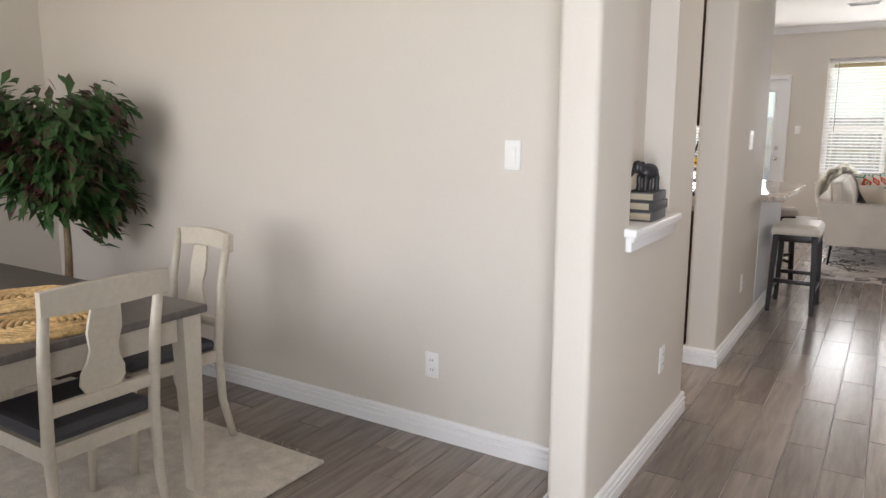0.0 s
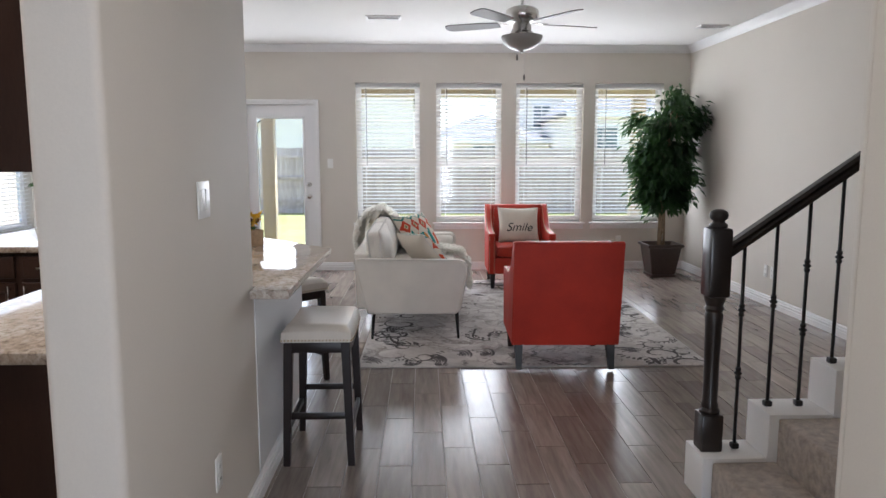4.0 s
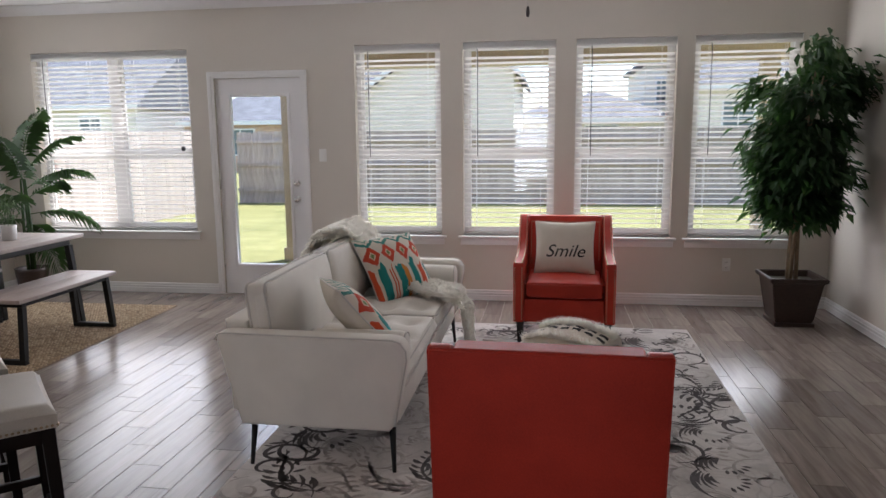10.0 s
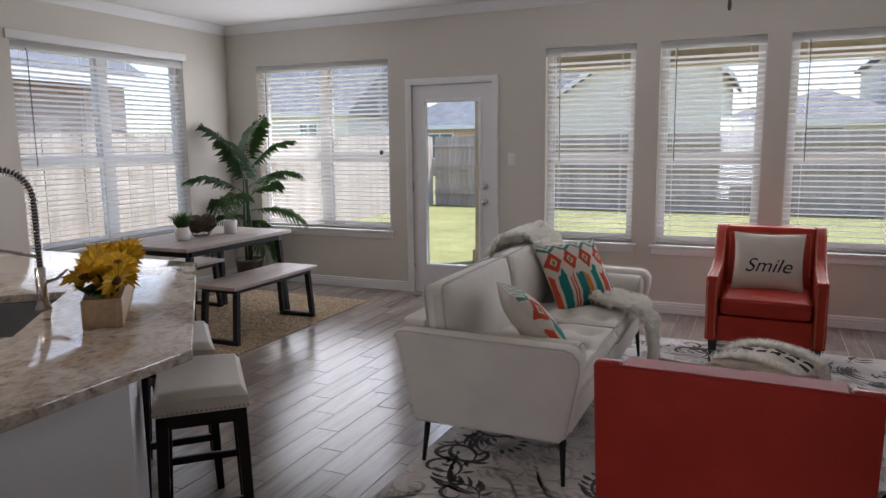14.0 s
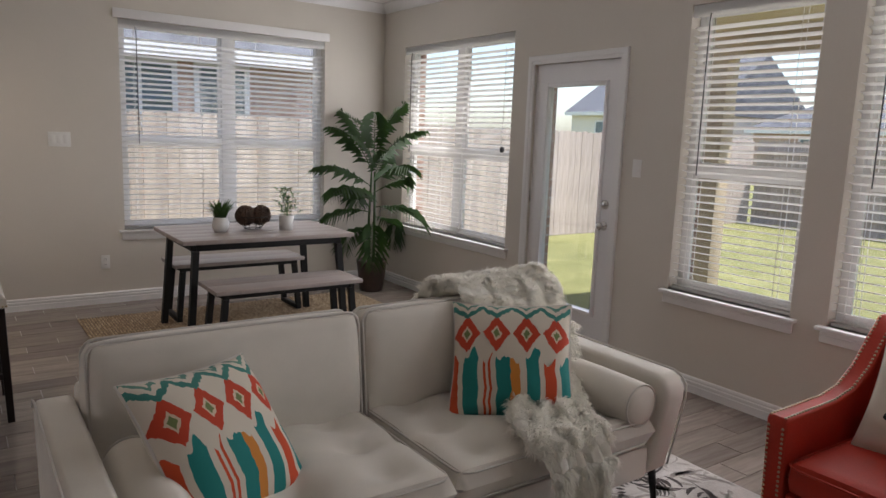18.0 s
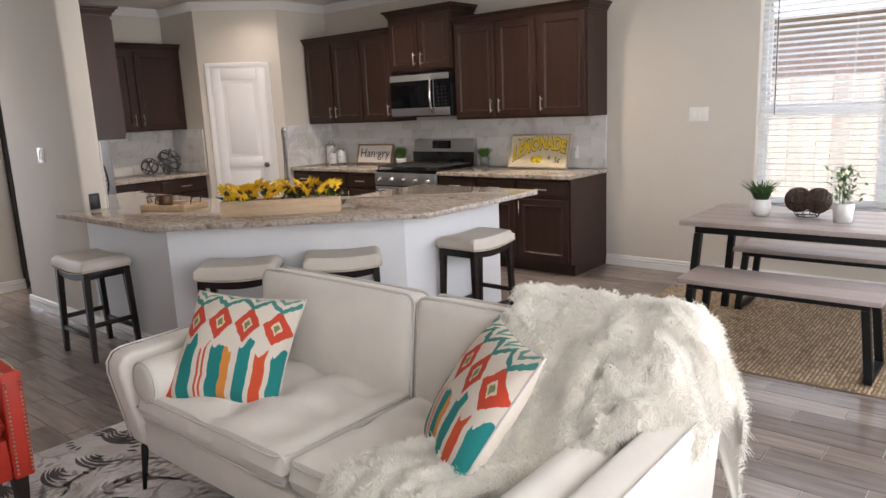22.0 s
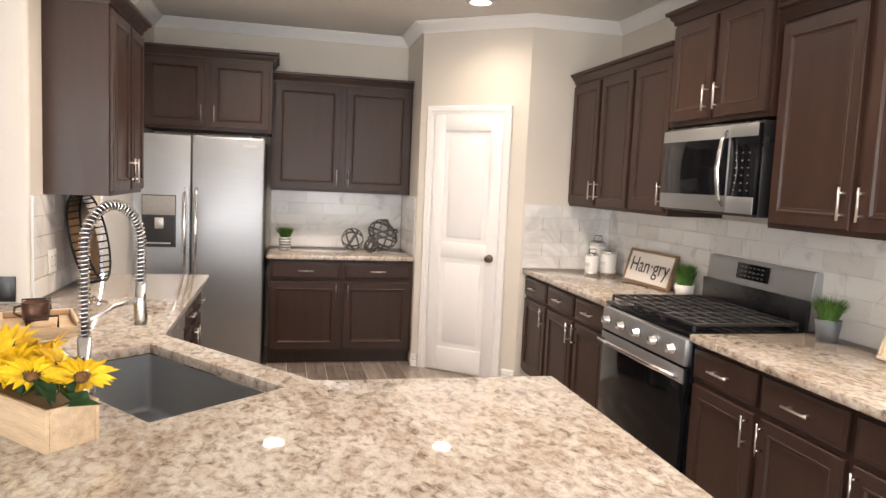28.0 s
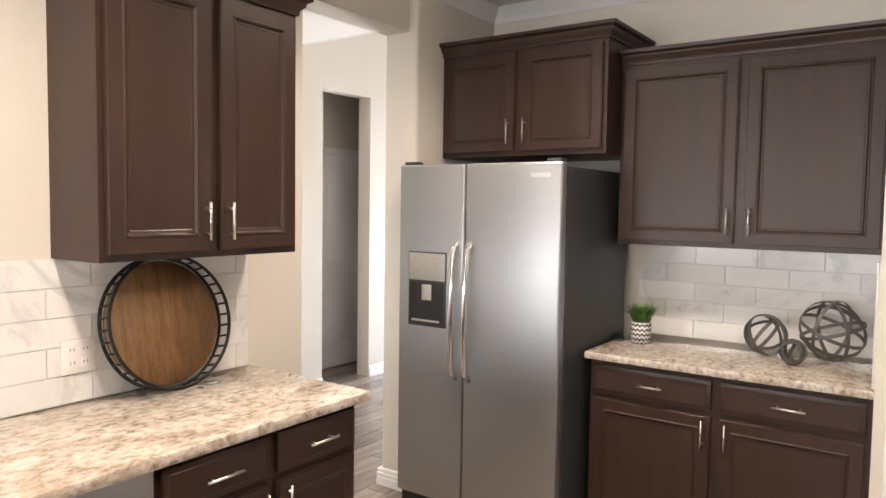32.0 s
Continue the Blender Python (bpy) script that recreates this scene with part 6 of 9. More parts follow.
def pouf_cloth():
    m, nt, b = nodes_of("woven_pouf_cloth")
    v = coords(nt)
    sp = nt.nodes.new("ShaderNodeSeparateXYZ")
    nt.links.new(v, sp.inputs[0])
    y = maths(nt, "ADD", sp.outputs[1], maths(nt, "MULTIPLY", noise_tex(nt, v, 40, 2), 0.02))
    r = nt.nodes.new("ShaderNodeValToRGB")
    r.color_ramp.interpolation = "CONSTANT"
    el = r.color_ramp.elements
    stops = [(0.0, (0.50, 0.25, 0.18)), (0.10, (0.58, 0.50, 0.40)), (0.24, (0.55, 0.33, 0.24)), (0.29, (0.64, 0.57, 0.48)), (0.44, (0.02, 0.02, 0.02)), (0.495, (0.68, 0.62, 0.53)), (0.54, (0.02, 0.02, 0.02)), (0.595, (0.66, 0.60, 0.52)), (0.90, (0.52, 0.28, 0.21))]
    while len(el) < len(stops):
        el.new(0.5)
    for e, (p_, k) in zip(el, stops):
        e.position, e.color = p_, (*k, 1)
    nt.links.new(maths(nt, "ADD", maths(nt, "DIVIDE", y, 0.62), 0.48), r.inputs[0])
    dash = maths(nt, "LESS_THAN", maths(nt, "FRACT", maths(nt, "ADD", maths(nt, "MULTIPLY", sp.outputs[0], 13.0), 20.0)), 0.3)
    nt.links.new(mixed(nt, dash, r.outputs[0], mixed(nt, 1.0, r.outputs[0], (0.60, 0.53, 0.45), "LIGHTEN")), b.inputs["Base Color"])
    b.inputs["Roughness"].default_value = 0.95
    bumped(nt, b, noise_tex(nt, v, 60, 3), 1.0, 0.012)
    return m


bm = cushion(0.54, 0.54, 0.27, False, 0.065)
for v in bm.verts:
    v.co += v.normal * 0.012 * noise.noise(v.co * 22)
POUF = pouf_cloth()
part("cover", bm, POUF, pouf, at=pose(0, 0, 0.195))
vs, fs = [], []
for k in range(6500):
    x, y = rf.uniform(-0.25, 0.25), rf.choice((-0.16, 0.10, 0.125, 0.15, 0.15)) + rf.uniform(-0.014, 0.014)
    z = 0.195 + 0.130 + 0.065 * (1 - (x / 0.27) ** 2) * (1 - (y / 0.27) ** 2)
    a = rf.uniform(0, 6.28)
    ln = rf.uniform(0.015, 0.035)
    d = Vector((math.cos(a) * ln, math.sin(a) * ln * 0.6 - 0.008, rf.uniform(0.012, 0.055)))
    sd = Vector((-math.sin(a), math.cos(a), 0)) * 0.002
    q = Vector((x, y, z))
    o = len(vs)
    vs += [q - sd, q + sd, q + d]
    fs.append((o, o + 1, o + 2))
me = bpy.data.meshes.new("tufts")
me.from_pydata([tuple(v) for v in vs], [], fs)
me.materials.append(FUR)
tf = new("tufts", me)
tf.parent = pouf
tagged(tf, "shaggy cream yarn tufts", kind="stuff")


# ---- bar stools ----
def bar_stool(m, label):
    """Long side of the saddle seat along x."""
    root = thing("bar_stool", m, label, "stool", "bar stools")
    bm = bmesh.new()
    nx, ny, w, d = 24, 16, 0.47, 0.315
    top = []
    for j in range(ny + 1):
        row = []
        for i in range(nx + 1):
            u, v = -1 + 2 * i / nx, -1 + 2 * j / ny
            r = max(abs(u) ** 6, abs(v) ** 6)
            z = 0.663 + 0.012 * u * u - 0.006 * v * v - 0.03 * max(0, (max(abs(u), abs(v)) - 0.85) / 0.15) ** 2
            row.append(bm.verts.new((w / 2 * u, d / 2 * v, z)))
        top.append(row)
    for j in range(ny):
        for i in range(nx):
            bm.faces.new((top[j][i], top[j][i + 1], top[j + 1][i + 1], top[j + 1][i]))
    ring = [top[0][i] for i in range(nx)] + [top[j][nx] for j in range(ny)] + [top[ny][i] for i in range(nx, 0, -1)] + [top[j][0] for j in range(ny, 0, -1)]
    low = [bm.verts.new((v.co.x * 1.005, v.co.y * 1.008, 0.572 + 0.022 * (v.co.x / (w / 2)) ** 2)) for v in ring]
    for k in range(len(ring)):
        q = (k + 1) % len(ring)
        bm.faces.new((ring[q], ring[k], low[k], low[q]))
    bmesh.ops.recalc_face_normals(bm, faces=bm.faces[:])
    part("seat", bm, LEATHER, root, "cream leather saddle seat")
    dots = []
    for x in [-w / 2 + 0.006 + i * (w - 0.012) / 30 for i in range(31)]:
        for s_ in (-1, 1):
            dots.append(((x, s_ * d / 2 * 1.012, 0.581 + 0.022 * (x / (w / 2)) ** 2), (0, s_, 0)))
    for y in [-d / 2 + i * d / 20 for i in range(21)]:
        for s_ in (-1, 1):
            dots.append(((s_ * w / 2 * 1.007, y, 0.603), (s_, 0, 0)))
    nd = part("nailhead_trim", nail_dots([(Vector(a), b) for a, b in dots], 0.0052), NAIL, root)
    nd["kind"] = "stuff"
    # curved aprons
    for s_ in (-1, 1):
        bm = bmesh.new()
        rows = []
        for i in range(13):
            u = -1 + 2 * i / 12
            zt, zb = 0.571 + 0.022 * u * u, 0.525 + 0.026 * u * u
            rows.append([bm.verts.new((0.205 * u, s_ * y, z)) for y, z in ((0.128, zb), (0.146, zb), (0.146, zt), (0.128, zt))])
        for a, b in zip(rows, rows[1:]):
            for k in range(4):
                bm.faces.new((a[k], a[(k + 1) % 4], b[(k + 1) % 4], b[k]))
        bm.faces.new(rows[0])
        bm.faces.new(rows[-1][::-1])
        bmesh.ops.recalc_face_normals(bm, faces=bm.faces[:])
        part("apron", bm, STOOLWOOD, root)
        part("apron", solid(s_ * 0.20, -0.127, 0.54, s_ * 0.218, 0.127, 0.592, 0.002), STOOLWOOD, root)
    for sx in (-1, 1):
        for sy in (-1, 1):
            bm = bmesh.new()
            lo = [bm.verts.new((sx * 0.215 + a * 0.016, sy * 0.150 + b * 0.016, 0)) for a, b in ((-1, -1), (1, -1), (1, 1), (-1, 1))]
            hi = [bm.verts.new((sx * 0.200 + a * 0.021, sy * 0.130 + b * 0.021, 0.588)) for a, b in ((-1, -1), (1, -1), (1, 1), (-1, 1))]
            bm.faces.new(lo[::-1])
            bm.faces.new(hi)
            for i in range(4):
                bm.faces.new((lo[i], lo[(i + 1) % 4], hi[(i + 1) % 4], hi[i]))
            bmesh.ops.bevel(bm, geom=bm.edges[:], offset=0.003, segments=1, affect="EDGES")
            part("leg", bm, STOOLWOOD, root)
    for s_ in (-1, 1):
        part("stretcher", solid(-0.205, s_ * 0.146 - 0.010, 0.155, 0.205, s_ * 0.146 + 0.010, 0.185, 0.003), STOOLWOOD, root)
        part("stretcher", solid(s_ * 0.211 - 0.010, -0.14, 0.225, s_ * 0.211 + 0.010, 0.14, 0.255, 0.003), STOOLWOOD, root)
    return root


SL = "dark wood bar stool with a cream saddle seat"
st = bar_stool(pose(-0.57, 5.94, 0, 0, 0, 90), SL)
for x, y, a in ((-0.965, 7.06, 134), (-1.465, 7.435, 136), (-2.36, 7.80, 0)):
    copy_thing(st, pose(x, y, 0, 0, 0, a))

# ---- breakfast table, benches and jute rug ----
def jute():
    m, nt, b = nodes_of("woven_jute")
    g = nt.nodes.new("ShaderNodeNewGeometry")
    v = coords(nt)
    big, fine_ = noise_tex(nt, v, 4, 4), noise_tex(nt, coords(nt, (1, 3, 1)), 180, 3)
    t = maths(nt, "ADD", maths(nt, "MULTIPLY", g.outputs["Random Per Island"], 0.45), maths(nt, "ADD", maths(nt, "MULTIPLY", big, 0.3), maths(nt, "MULTIPLY", fine_, 0.25)))
    nt.links.new(ramp(nt, t, [(0.2, (0.20, 0.135, 0.08)), (0.5, (0.40, 0.30, 0.19)), (0.8, (0.56, 0.45, 0.31))]), b.inputs["Base Color"])
    b.inputs["Roughness"].default_value = 0.95
    bumped(nt, b, fine_, 0.8, 0.003)
    return m


JUTE = jute()
jr = tagged(part("jute_rug", solid(-0.80, -1.19, 0.001, 0.80, 1.19, 0.007, 0.002), surface("jute_ground", (0.20, 0.14, 0.09), 0.95, vary=0.2, scale=9, fine=160, bump=0.8), at=pose(-3.27, 9.70, 0, 0, 0, 0.5)), "natural tan knotted jute rug under the table", "rug")
vs, fs = [], []
for j in range(112):
    for i in range(62):
        x = -0.80 + 1.6 * (i + (0.5 if j % 2 else 0.0) + 0.25) / 62.5 + rf.uniform(-0.002, 0.002)
        y = -1.19 + 2.38 * (j + 0.5) / 112 + rf.uniform(-0.0015, 0.0015)
        hx, hy, hz = 0.0118 * rf.uniform(0.9, 1.1), 0.0102 * rf.uniform(0.85, 1.1), rf.uniform(0.0125, 0.0155)
        tw = rf.uniform(-0.003, 0.003)
        o = len(vs)
        vs += [(x - hx, y - hy * 0.6, 0.0055), (x, y - hy, 0.0055), (x + hx, y - hy * 0.6, 0.0055), (x + hx, y + hy * 0.6, 0.0055), (x, y + hy, 0.0055), (x - hx, y + hy * 0.6, 0.0055), (x - hx * 0.5 + tw, y, hz), (x + hx * 0.5 + tw, y, hz)]
        fs += [(o, o + 1, o + 6), (o + 1, o + 7, o + 6), (o + 1, o + 2, o + 7), (o + 2, o + 3, o + 7), (o + 3, o + 4, o + 7), (o + 4, o + 6, o + 7), (o + 4, o + 5, o + 6), (o + 5, o, o + 6)]
me = bpy.data.meshes.new("knotwork")
me.from_pydata(vs, [], fs)
me.materials.append(JUTE)
for f in me.polygons:
    f.use_smooth = True
kn = new("knotwork", me)
kn.parent = jr
tagged(kn, "", kind="stuff")
tab = thing("dining_table", pose(-3.31, 9.64, 0.012), "pale wood breakfast table on black angled legs", "table")
for i in range(5):
    x0 = -0.41 + 0.164 * i
    part("plank", solid(x0 + 0.0006, -0.635, 0.712, x0 + 0.1634, 0.635, 0.742, 0.003), TABLEWOOD, tab)
for s_ in (-1, 1):
    part("rail", solid(-0.33, s_ * 0.545 - 0.018, 0.66, 0.33, s_ * 0.545 + 0.018, 0.711, 0.003), BLACKMETAL, tab)
    part("side_rail", solid(s_ * 0.33 - 0.018, -0.526, 0.66, s_ * 0.33 + 0.018, 0.526, 0.711, 0.003), BLACKMETAL, tab)
    for sx in (-1, 1):
        bm = bmesh.new()
        lo = [bm.verts.new((sx * 0.36 + a * 0.022, s_ * 0.585 + b * 0.022, 0)) for a, b in ((-1, -1), (1, -1), (1, 1), (-1, 1))]
        hi = [bm.verts.new((sx * 0.335 + a * 0.022, s_ * 0.535 + b * 0.022, 0.659)) for a, b in ((-1, -1), (1, -1), (1, 1), (-1, 1))]
        bm.faces.new(lo[::-1])
        bm.faces.new(hi)
        for i in range(4):
            bm.faces.new((lo[i], lo[(i + 1) % 4], hi[(i + 1) % 4], hi[i]))
        part("leg", bm, BLACKMETAL, tab, smooth=False)


def bench(m, label):
    root = thing("bench", m, label, "bench", "table benches")
    for i in range(2):
        x0 = -0.20 + 0.20 * i
        part("plank", solid(x0 + 0.0006, -0.53, 0.425, x0 + 0.1994, 0.53, 0.453, 0.003), TABLEWOOD, root)
    for s_ in (-1, 1):
        for sx in (-1, 1):
            bm = bmesh.new()
            lo = [bm.verts.new((sx * 0.158 + a * 0.02, s_ * 0.49 + b * 0.02, 0.034)) for a, b in ((-1, -1), (1, -1), (1, 1), (-1, 1))]
            hi = [bm.verts.new((sx * 0.15 + a * 0.02, s_ * 0.455 + b * 0.02, 0.39)) for a, b in ((-1, -1), (1, -1), (1, 1), (-1, 1))]
            bm.faces.new(lo[::-1])
            bm.faces.new(hi)
            for i in range(4):
                bm.faces.new((lo[i], lo[(i + 1) % 4], hi[(i + 1) % 4], hi[i]))
            part("leg", bm, BLACKMETAL, root, smooth=False)
        part("foot_bar", solid(-0.178, s_ * 0.49 - 0.02, 0, 0.178, s_ * 0.49 + 0.02, 0.033, 0.002), BLACKMETAL, root)
        part("top_bar", solid(-0.17, s_ * 0.455 - 0.02, 0.391, 0.17, s_ * 0.455 + 0.02, 0.424, 0.002), BLACKMETAL, root)
        part("side_rail", solid(s_ * 0.15 - 0.015, -0.434, 0.392, s_ * 0.15 + 0.015, 0.434, 0.424, 0.002), BLACKMETAL, root)
    return root


b1 = bench(pose(-2.775, 9.65, 0.012), "pale wood bench with black sled legs")
copy_thing(b1, pose(-3.80, 9.65, 0.012))


# ---- plants ----
def leaf_cloud(name, spots, mat_, parent, size, rnd, droop=0.35, slim=0.42):
    """Folded leaves at (place, way) pairs, as one mass."""
    vs, fs = [], []
    for q, way in spots:
        L_ = size * rnd.uniform(0.7, 1.2)
        d = (Vector(way) + Vector((rnd.uniform(-0.8, 0.8), rnd.uniform(-0.8, 0.8), rnd.uniform(-0.7, 0.4) - droop))).normalized()
        sd = d.cross(Vector((rnd.uniform(-0.5, 0.5), rnd.uniform(-0.5, 0.5), 1))).normalized() * L_ * slim * 0.5
        up = sd.cross(d).normalized() * L_ * 0.06
        q = Vector(q)
        o = len(vs)
        vs += [q, q + d * L_ * 0.45 + sd + up, q + d * L_ + Vector((0, 0, -L_ * 0.15)), q + d * L_ * 0.45 - sd + up, q + d * L_ * 0.5]
        fs += [(o, o + 1, o + 4), (o + 1, o + 2, o + 4), (o, o + 4, o + 3), (o + 4, o + 2, o + 3)]
    me = bpy.data.meshes.new(name)
    me.from_pydata([tuple(v) for v in vs], [], fs)
    me.materials.append(mat_)
    ob = new(name, me)
    ob.parent = parent
    tagged(ob, kind="stuff")
    return ob


def ficus(m, label, height, low, crown, leaves, seed, mat_, leafsize, stems=3, potted=True, fit=None):
    rnd = random.Random(seed)
    root = thing("ficus_tree", m, label, "potted plant")
    if potted:
        bm = bmesh.new()
        prof = [(0.135, 0.03), (0.145, 0.06), (0.19, 0.355), (0.212, 0.36), (0.215, 0.395), (0.19, 0.395), (0.182, 0.34)]
        rings = [[bm.verts.new((sx * r, sy * r, z)) for sx, sy in ((-1, -1), (1, -1), (1, 1), (-1, 1))] for r, z in prof]
        for a, b in zip(rings, rings[1:]):
            for k in range(4):
                bm.faces.new((a[k], a[(k + 1) % 4], b[(k + 1) % 4], b[k]))
        bm.faces.new(rings[0][::-1])
        bmesh.ops.recalc_face_normals(bm, faces=bm.faces[:])
        bmesh.ops.bevel(bm, geom=[e for e in bm.edges], offset=0.006, segments=2, affect="EDGES", clamp_overlap=True)
        pot = part("pot", bm, POT, root, "square tapered dark bronze pot")
        part("plinth", solid(-0.15, -0.15, 0, 0.15, 0.15, 0.03, 0.004), POT, pot)
        part("soil", solid(-0.182, -0.182, 0.33, 0.182, 0.182, 0.345), SOIL, root, smooth=False)
    spots = []
    z0 = 0.335 if potted else 0.0
    for s_ in range(stems):
        a = 2 * math.pi * s_ / stems
        tr = [Vector((0.035 * math.cos(a), 0.035 * math.sin(a), z0))]
        for i in range(1, 11):
            f = i / 10
            tr.append(Vector((0.035 * math.cos(a + f * 2.5) + 0.05 * f * math.cos(a * 2 + 1) + crown[0] * f * f, 0.035 * math.sin(a + f * 2.5) + 0.05 * f * math.sin(a * 2 + 1) + crown[1] * f * f, z0 + (height * 0.86 - z0) * f)))
        part("trunk", tube(bmesh.new(), tr, [(0.017 if stems > 1 else 0.026) * (1 - 0.65 * i / 10) for i in range(11)], 8), BARK, root)
        for b_ in range(16):
            f = rnd.uniform((low - z0) / (height - z0), 1.0)
            k = min(int(f * 10), 9)
            q = tr[k].lerp(tr[k + 1], f * 10 - k)
            an = rnd.uniform(0, 2 * math.pi)
            hz = (q.z - low) / (height - low)
            reach = crown[2] * (0.55 + 0.75 * math.sin(math.pi * min(1, max(0.0, 0.05 + 0.74 * hz)))) * rnd.uniform(0.6, 1.05)
            end = q + Vector((math.cos(an) * reach, math.sin(an) * reach, rnd.uniform(0.0, 0.26)))
            mid = q.lerp(end, 0.5) + Vector((0, 0, 0.05))
            br = [q, mid, end, end + Vector((math.cos(an) * 0.06, math.sin(an) * 0.06, -0.08))]
            if fit:
                br = [Vector(fit(p_)) for p_ in br]
            part("branch", tube(bmesh.new(), br, [0.006, 0.004, 0.003, 0.002], 5), BARK, root)
            for _ in range(leaves):
                g = rnd.uniform(0.25, 1.0)
                g3 = g * 3
                kk = min(int(g3), 2)
                p_ = br[kk].lerp(br[kk + 1], g3 - kk) + Vector((rnd.gauss(0, 0.062), rnd.gauss(0, 0.062), rnd.gauss(0, 0.062)))
                if fit:
                    p_ = Vector(fit(p_))
                spots.append((p_, (math.cos(an), math.sin(an), 0)))
    leaf_cloud("foliage", spots, mat_, root, leafsize, rnd)
    return root


def keep_in(xmax, ymax):
    return lambda p_: (min(p_.x, xmax), min(p_.y, ymax), p_.z)


ficus(pose(2.78, 10.93, 0), "tall green ficus tree in a dark square pot", 2.24, 0.86, (0.08, -0.03, 0.265), 150, 11, LEAF, 0.115, 3, True, keep_in(0.43, 0.46))


def palm(m, label, seed):
    rnd = random.Random(seed)
    root = thing("palm_plant", m, label, "potted plant")
    part("pot", lathe(bmesh.new(), [(0, 0), (0.105, 0), (0.115, 0.02), (0.145, 0.27), (0.15, 0.30), (0.135, 0.30), (0.13, 0.26), (0, 0.26)], 28), POT, root, "round dark brown pot")
    for s_ in range(3):
        a = 2.1 * s_
        part("stem", tube(bmesh.new(), [(0.03 * math.cos(a), 0.03 * math.sin(a), 0.25), (0.035 * math.cos(a), 0.035 * math.sin(a), 0.7), (0.02 * math.cos(a), 0.02 * math.sin(a), 1.15)], [0.016, 0.013, 0.009], 8), PALMLEAF, root)
    for i in range(16):
        f0 = i / 15
        an = radians(137.5 * i + rnd.uniform(-20, 20) + 200)
        z0, ln = 0.62 + 0.72 * f0, rnd.uniform(0.58, 0.74)
        lift = radians(-8 + 88 * f0 ** 1.2 + rnd.uniform(-8, 8))
        d = Vector((math.cos(an), math.sin(an), 0))
        pts, q = [], Vector((0.02 * math.cos(an), 0.02 * math.sin(an), z0))
        for k in range(15):
            pts.append(q.copy())
            bend = lift - radians(78 - 14 * f0) * (k / 14) ** 1.7
            q = q + (d * math.cos(bend) + Vector((0, 0, math.sin(bend)))) * ln / 14
            q = Vector((max(-0.42, q.x), min(q.y, 0.30), q.z))
        bm = tube(bmesh.new(), pts, [0.0055 - 0.004 * k / 14 for k in range(15)], 5)
        sd = Vector((-d.y, d.x, 0))
        for k in range(19):
            f = 0.14 + 0.85 * k / 18
            j = min(int(f * 14), 13)
            q = pts[j].lerp(pts[j + 1], f * 14 - j)
            t_ = (pts[j + 1] - pts[j]).normalized() if (pts[j + 1] - pts[j]).length > 1e-6 else d
            L_ = (0.185 * math.sin(math.pi * (0.10 + 0.84 * f)) + 0.02) * rnd.uniform(0.9, 1.08)
            for s_ in (-1, 1):
                w_ = (sd * s_ * (1.0 - 0.30 * f) + t_ * (0.40 + 0.5 * f) + Vector((0, 0, 0.10 + rnd.uniform(-0.25, 0.15)))).normalized()
                tip = q + w_ * L_ + Vector((0, 0, -0.5 * L_))
                mid = q + w_ * L_ * 0.5
                tip, mid = (Vector((max(-0.46, p_.x), min(p_.y, 0.33), p_.z)) for p_ in (tip, mid))
                e = t_ * 0.0033
                va, vb, vc, vd = bm.verts.new(q), bm.verts.new(mid + e), bm.verts.new(tip), bm.verts.new(mid - e)
                bm.faces.new((va, vb, vc))
                bm.faces.new((va, vc, vd))
        part("frond", bm, PALMLEAF, root, smooth=False)
    return root


palm(pose(-4.06, 11.08, 0), "tall green palm in a round dark pot", 4)


def tuft_plant(m, name, label, pot_prof, blades, height, spread, seed, potmat, leafmat, width=0.006):
    rnd = random.Random(seed)
    root = thing(name, m, label, "potted plant")
    part("pot", lathe(bmesh.new(), pot_prof, 26), potmat, root)
    zt = pot_prof[-1][1]
    vs, fs = [], []
    for i in range(blades):
        a, r = rnd.uniform(0, 6.283), pot_prof[1][0] * 0.75 * math.sqrt(rnd.random())
        q = Vector((r * math.cos(a), r * math.sin(a), zt - 0.01))
        an = a + rnd.uniform(-0.6, 0.6)
        h = height * rnd.uniform(0.65, 1.05)
        out = spread * rnd.uniform(0.3, 1.0)
        d = Vector((math.cos(an), math.sin(an), 0))
        sd = Vector((-d.y, d.x, 0)) * width
        p1, p2 = q + d * out * 0.35 + Vector((0, 0, h * 0.6)), q + d * out + Vector((0, 0, h))
        o = len(vs)
        vs += [q - sd * 0.6, q + sd * 0.6, p1 + sd, p1 - sd, p2]
        fs += [(o, o + 1, o + 2, o + 3), (o + 3, o + 2, o + 4)]
    me = bpy.data.meshes.new("leafage")
    me.from_pydata([tuple(v) for v in vs], [], fs)
    me.materials.append(leafmat)
    ob = new("leafage", me)
    ob.parent = root
    tagged(ob, kind="stuff")
    return root


BULBPOT = [(0, 0), (0.045, 0), (0.06, 0.03), (0.062, 0.06), (0.05, 0.10), (0.047, 0.105), (0.042, 0.10), (0, 0.095)]
CYLPOT = [(0, 0), (0.05, 0), (0.058, 0.11), (0.054, 0.115), (0.05, 0.105), (0, 0.10)]
TT = 0.7545
tuft_plant(pose(-3.30, 9.38, TT), "agave_plant", "small spiky green succulent in a white pot", BULBPOT, 95, 0.15, 0.14, 1, WHITEPOT, PALMLEAF, 0.007)
gp = tuft_plant(pose(-3.23, 9.86, TT), "bamboo_plant", "small leafy bamboo plant in a white pot", CYLPOT, 10, 0.16, 0.03, 2, WHITEPOT, LIGHTLEAF, 0.003)
rnd = random.Random(21)
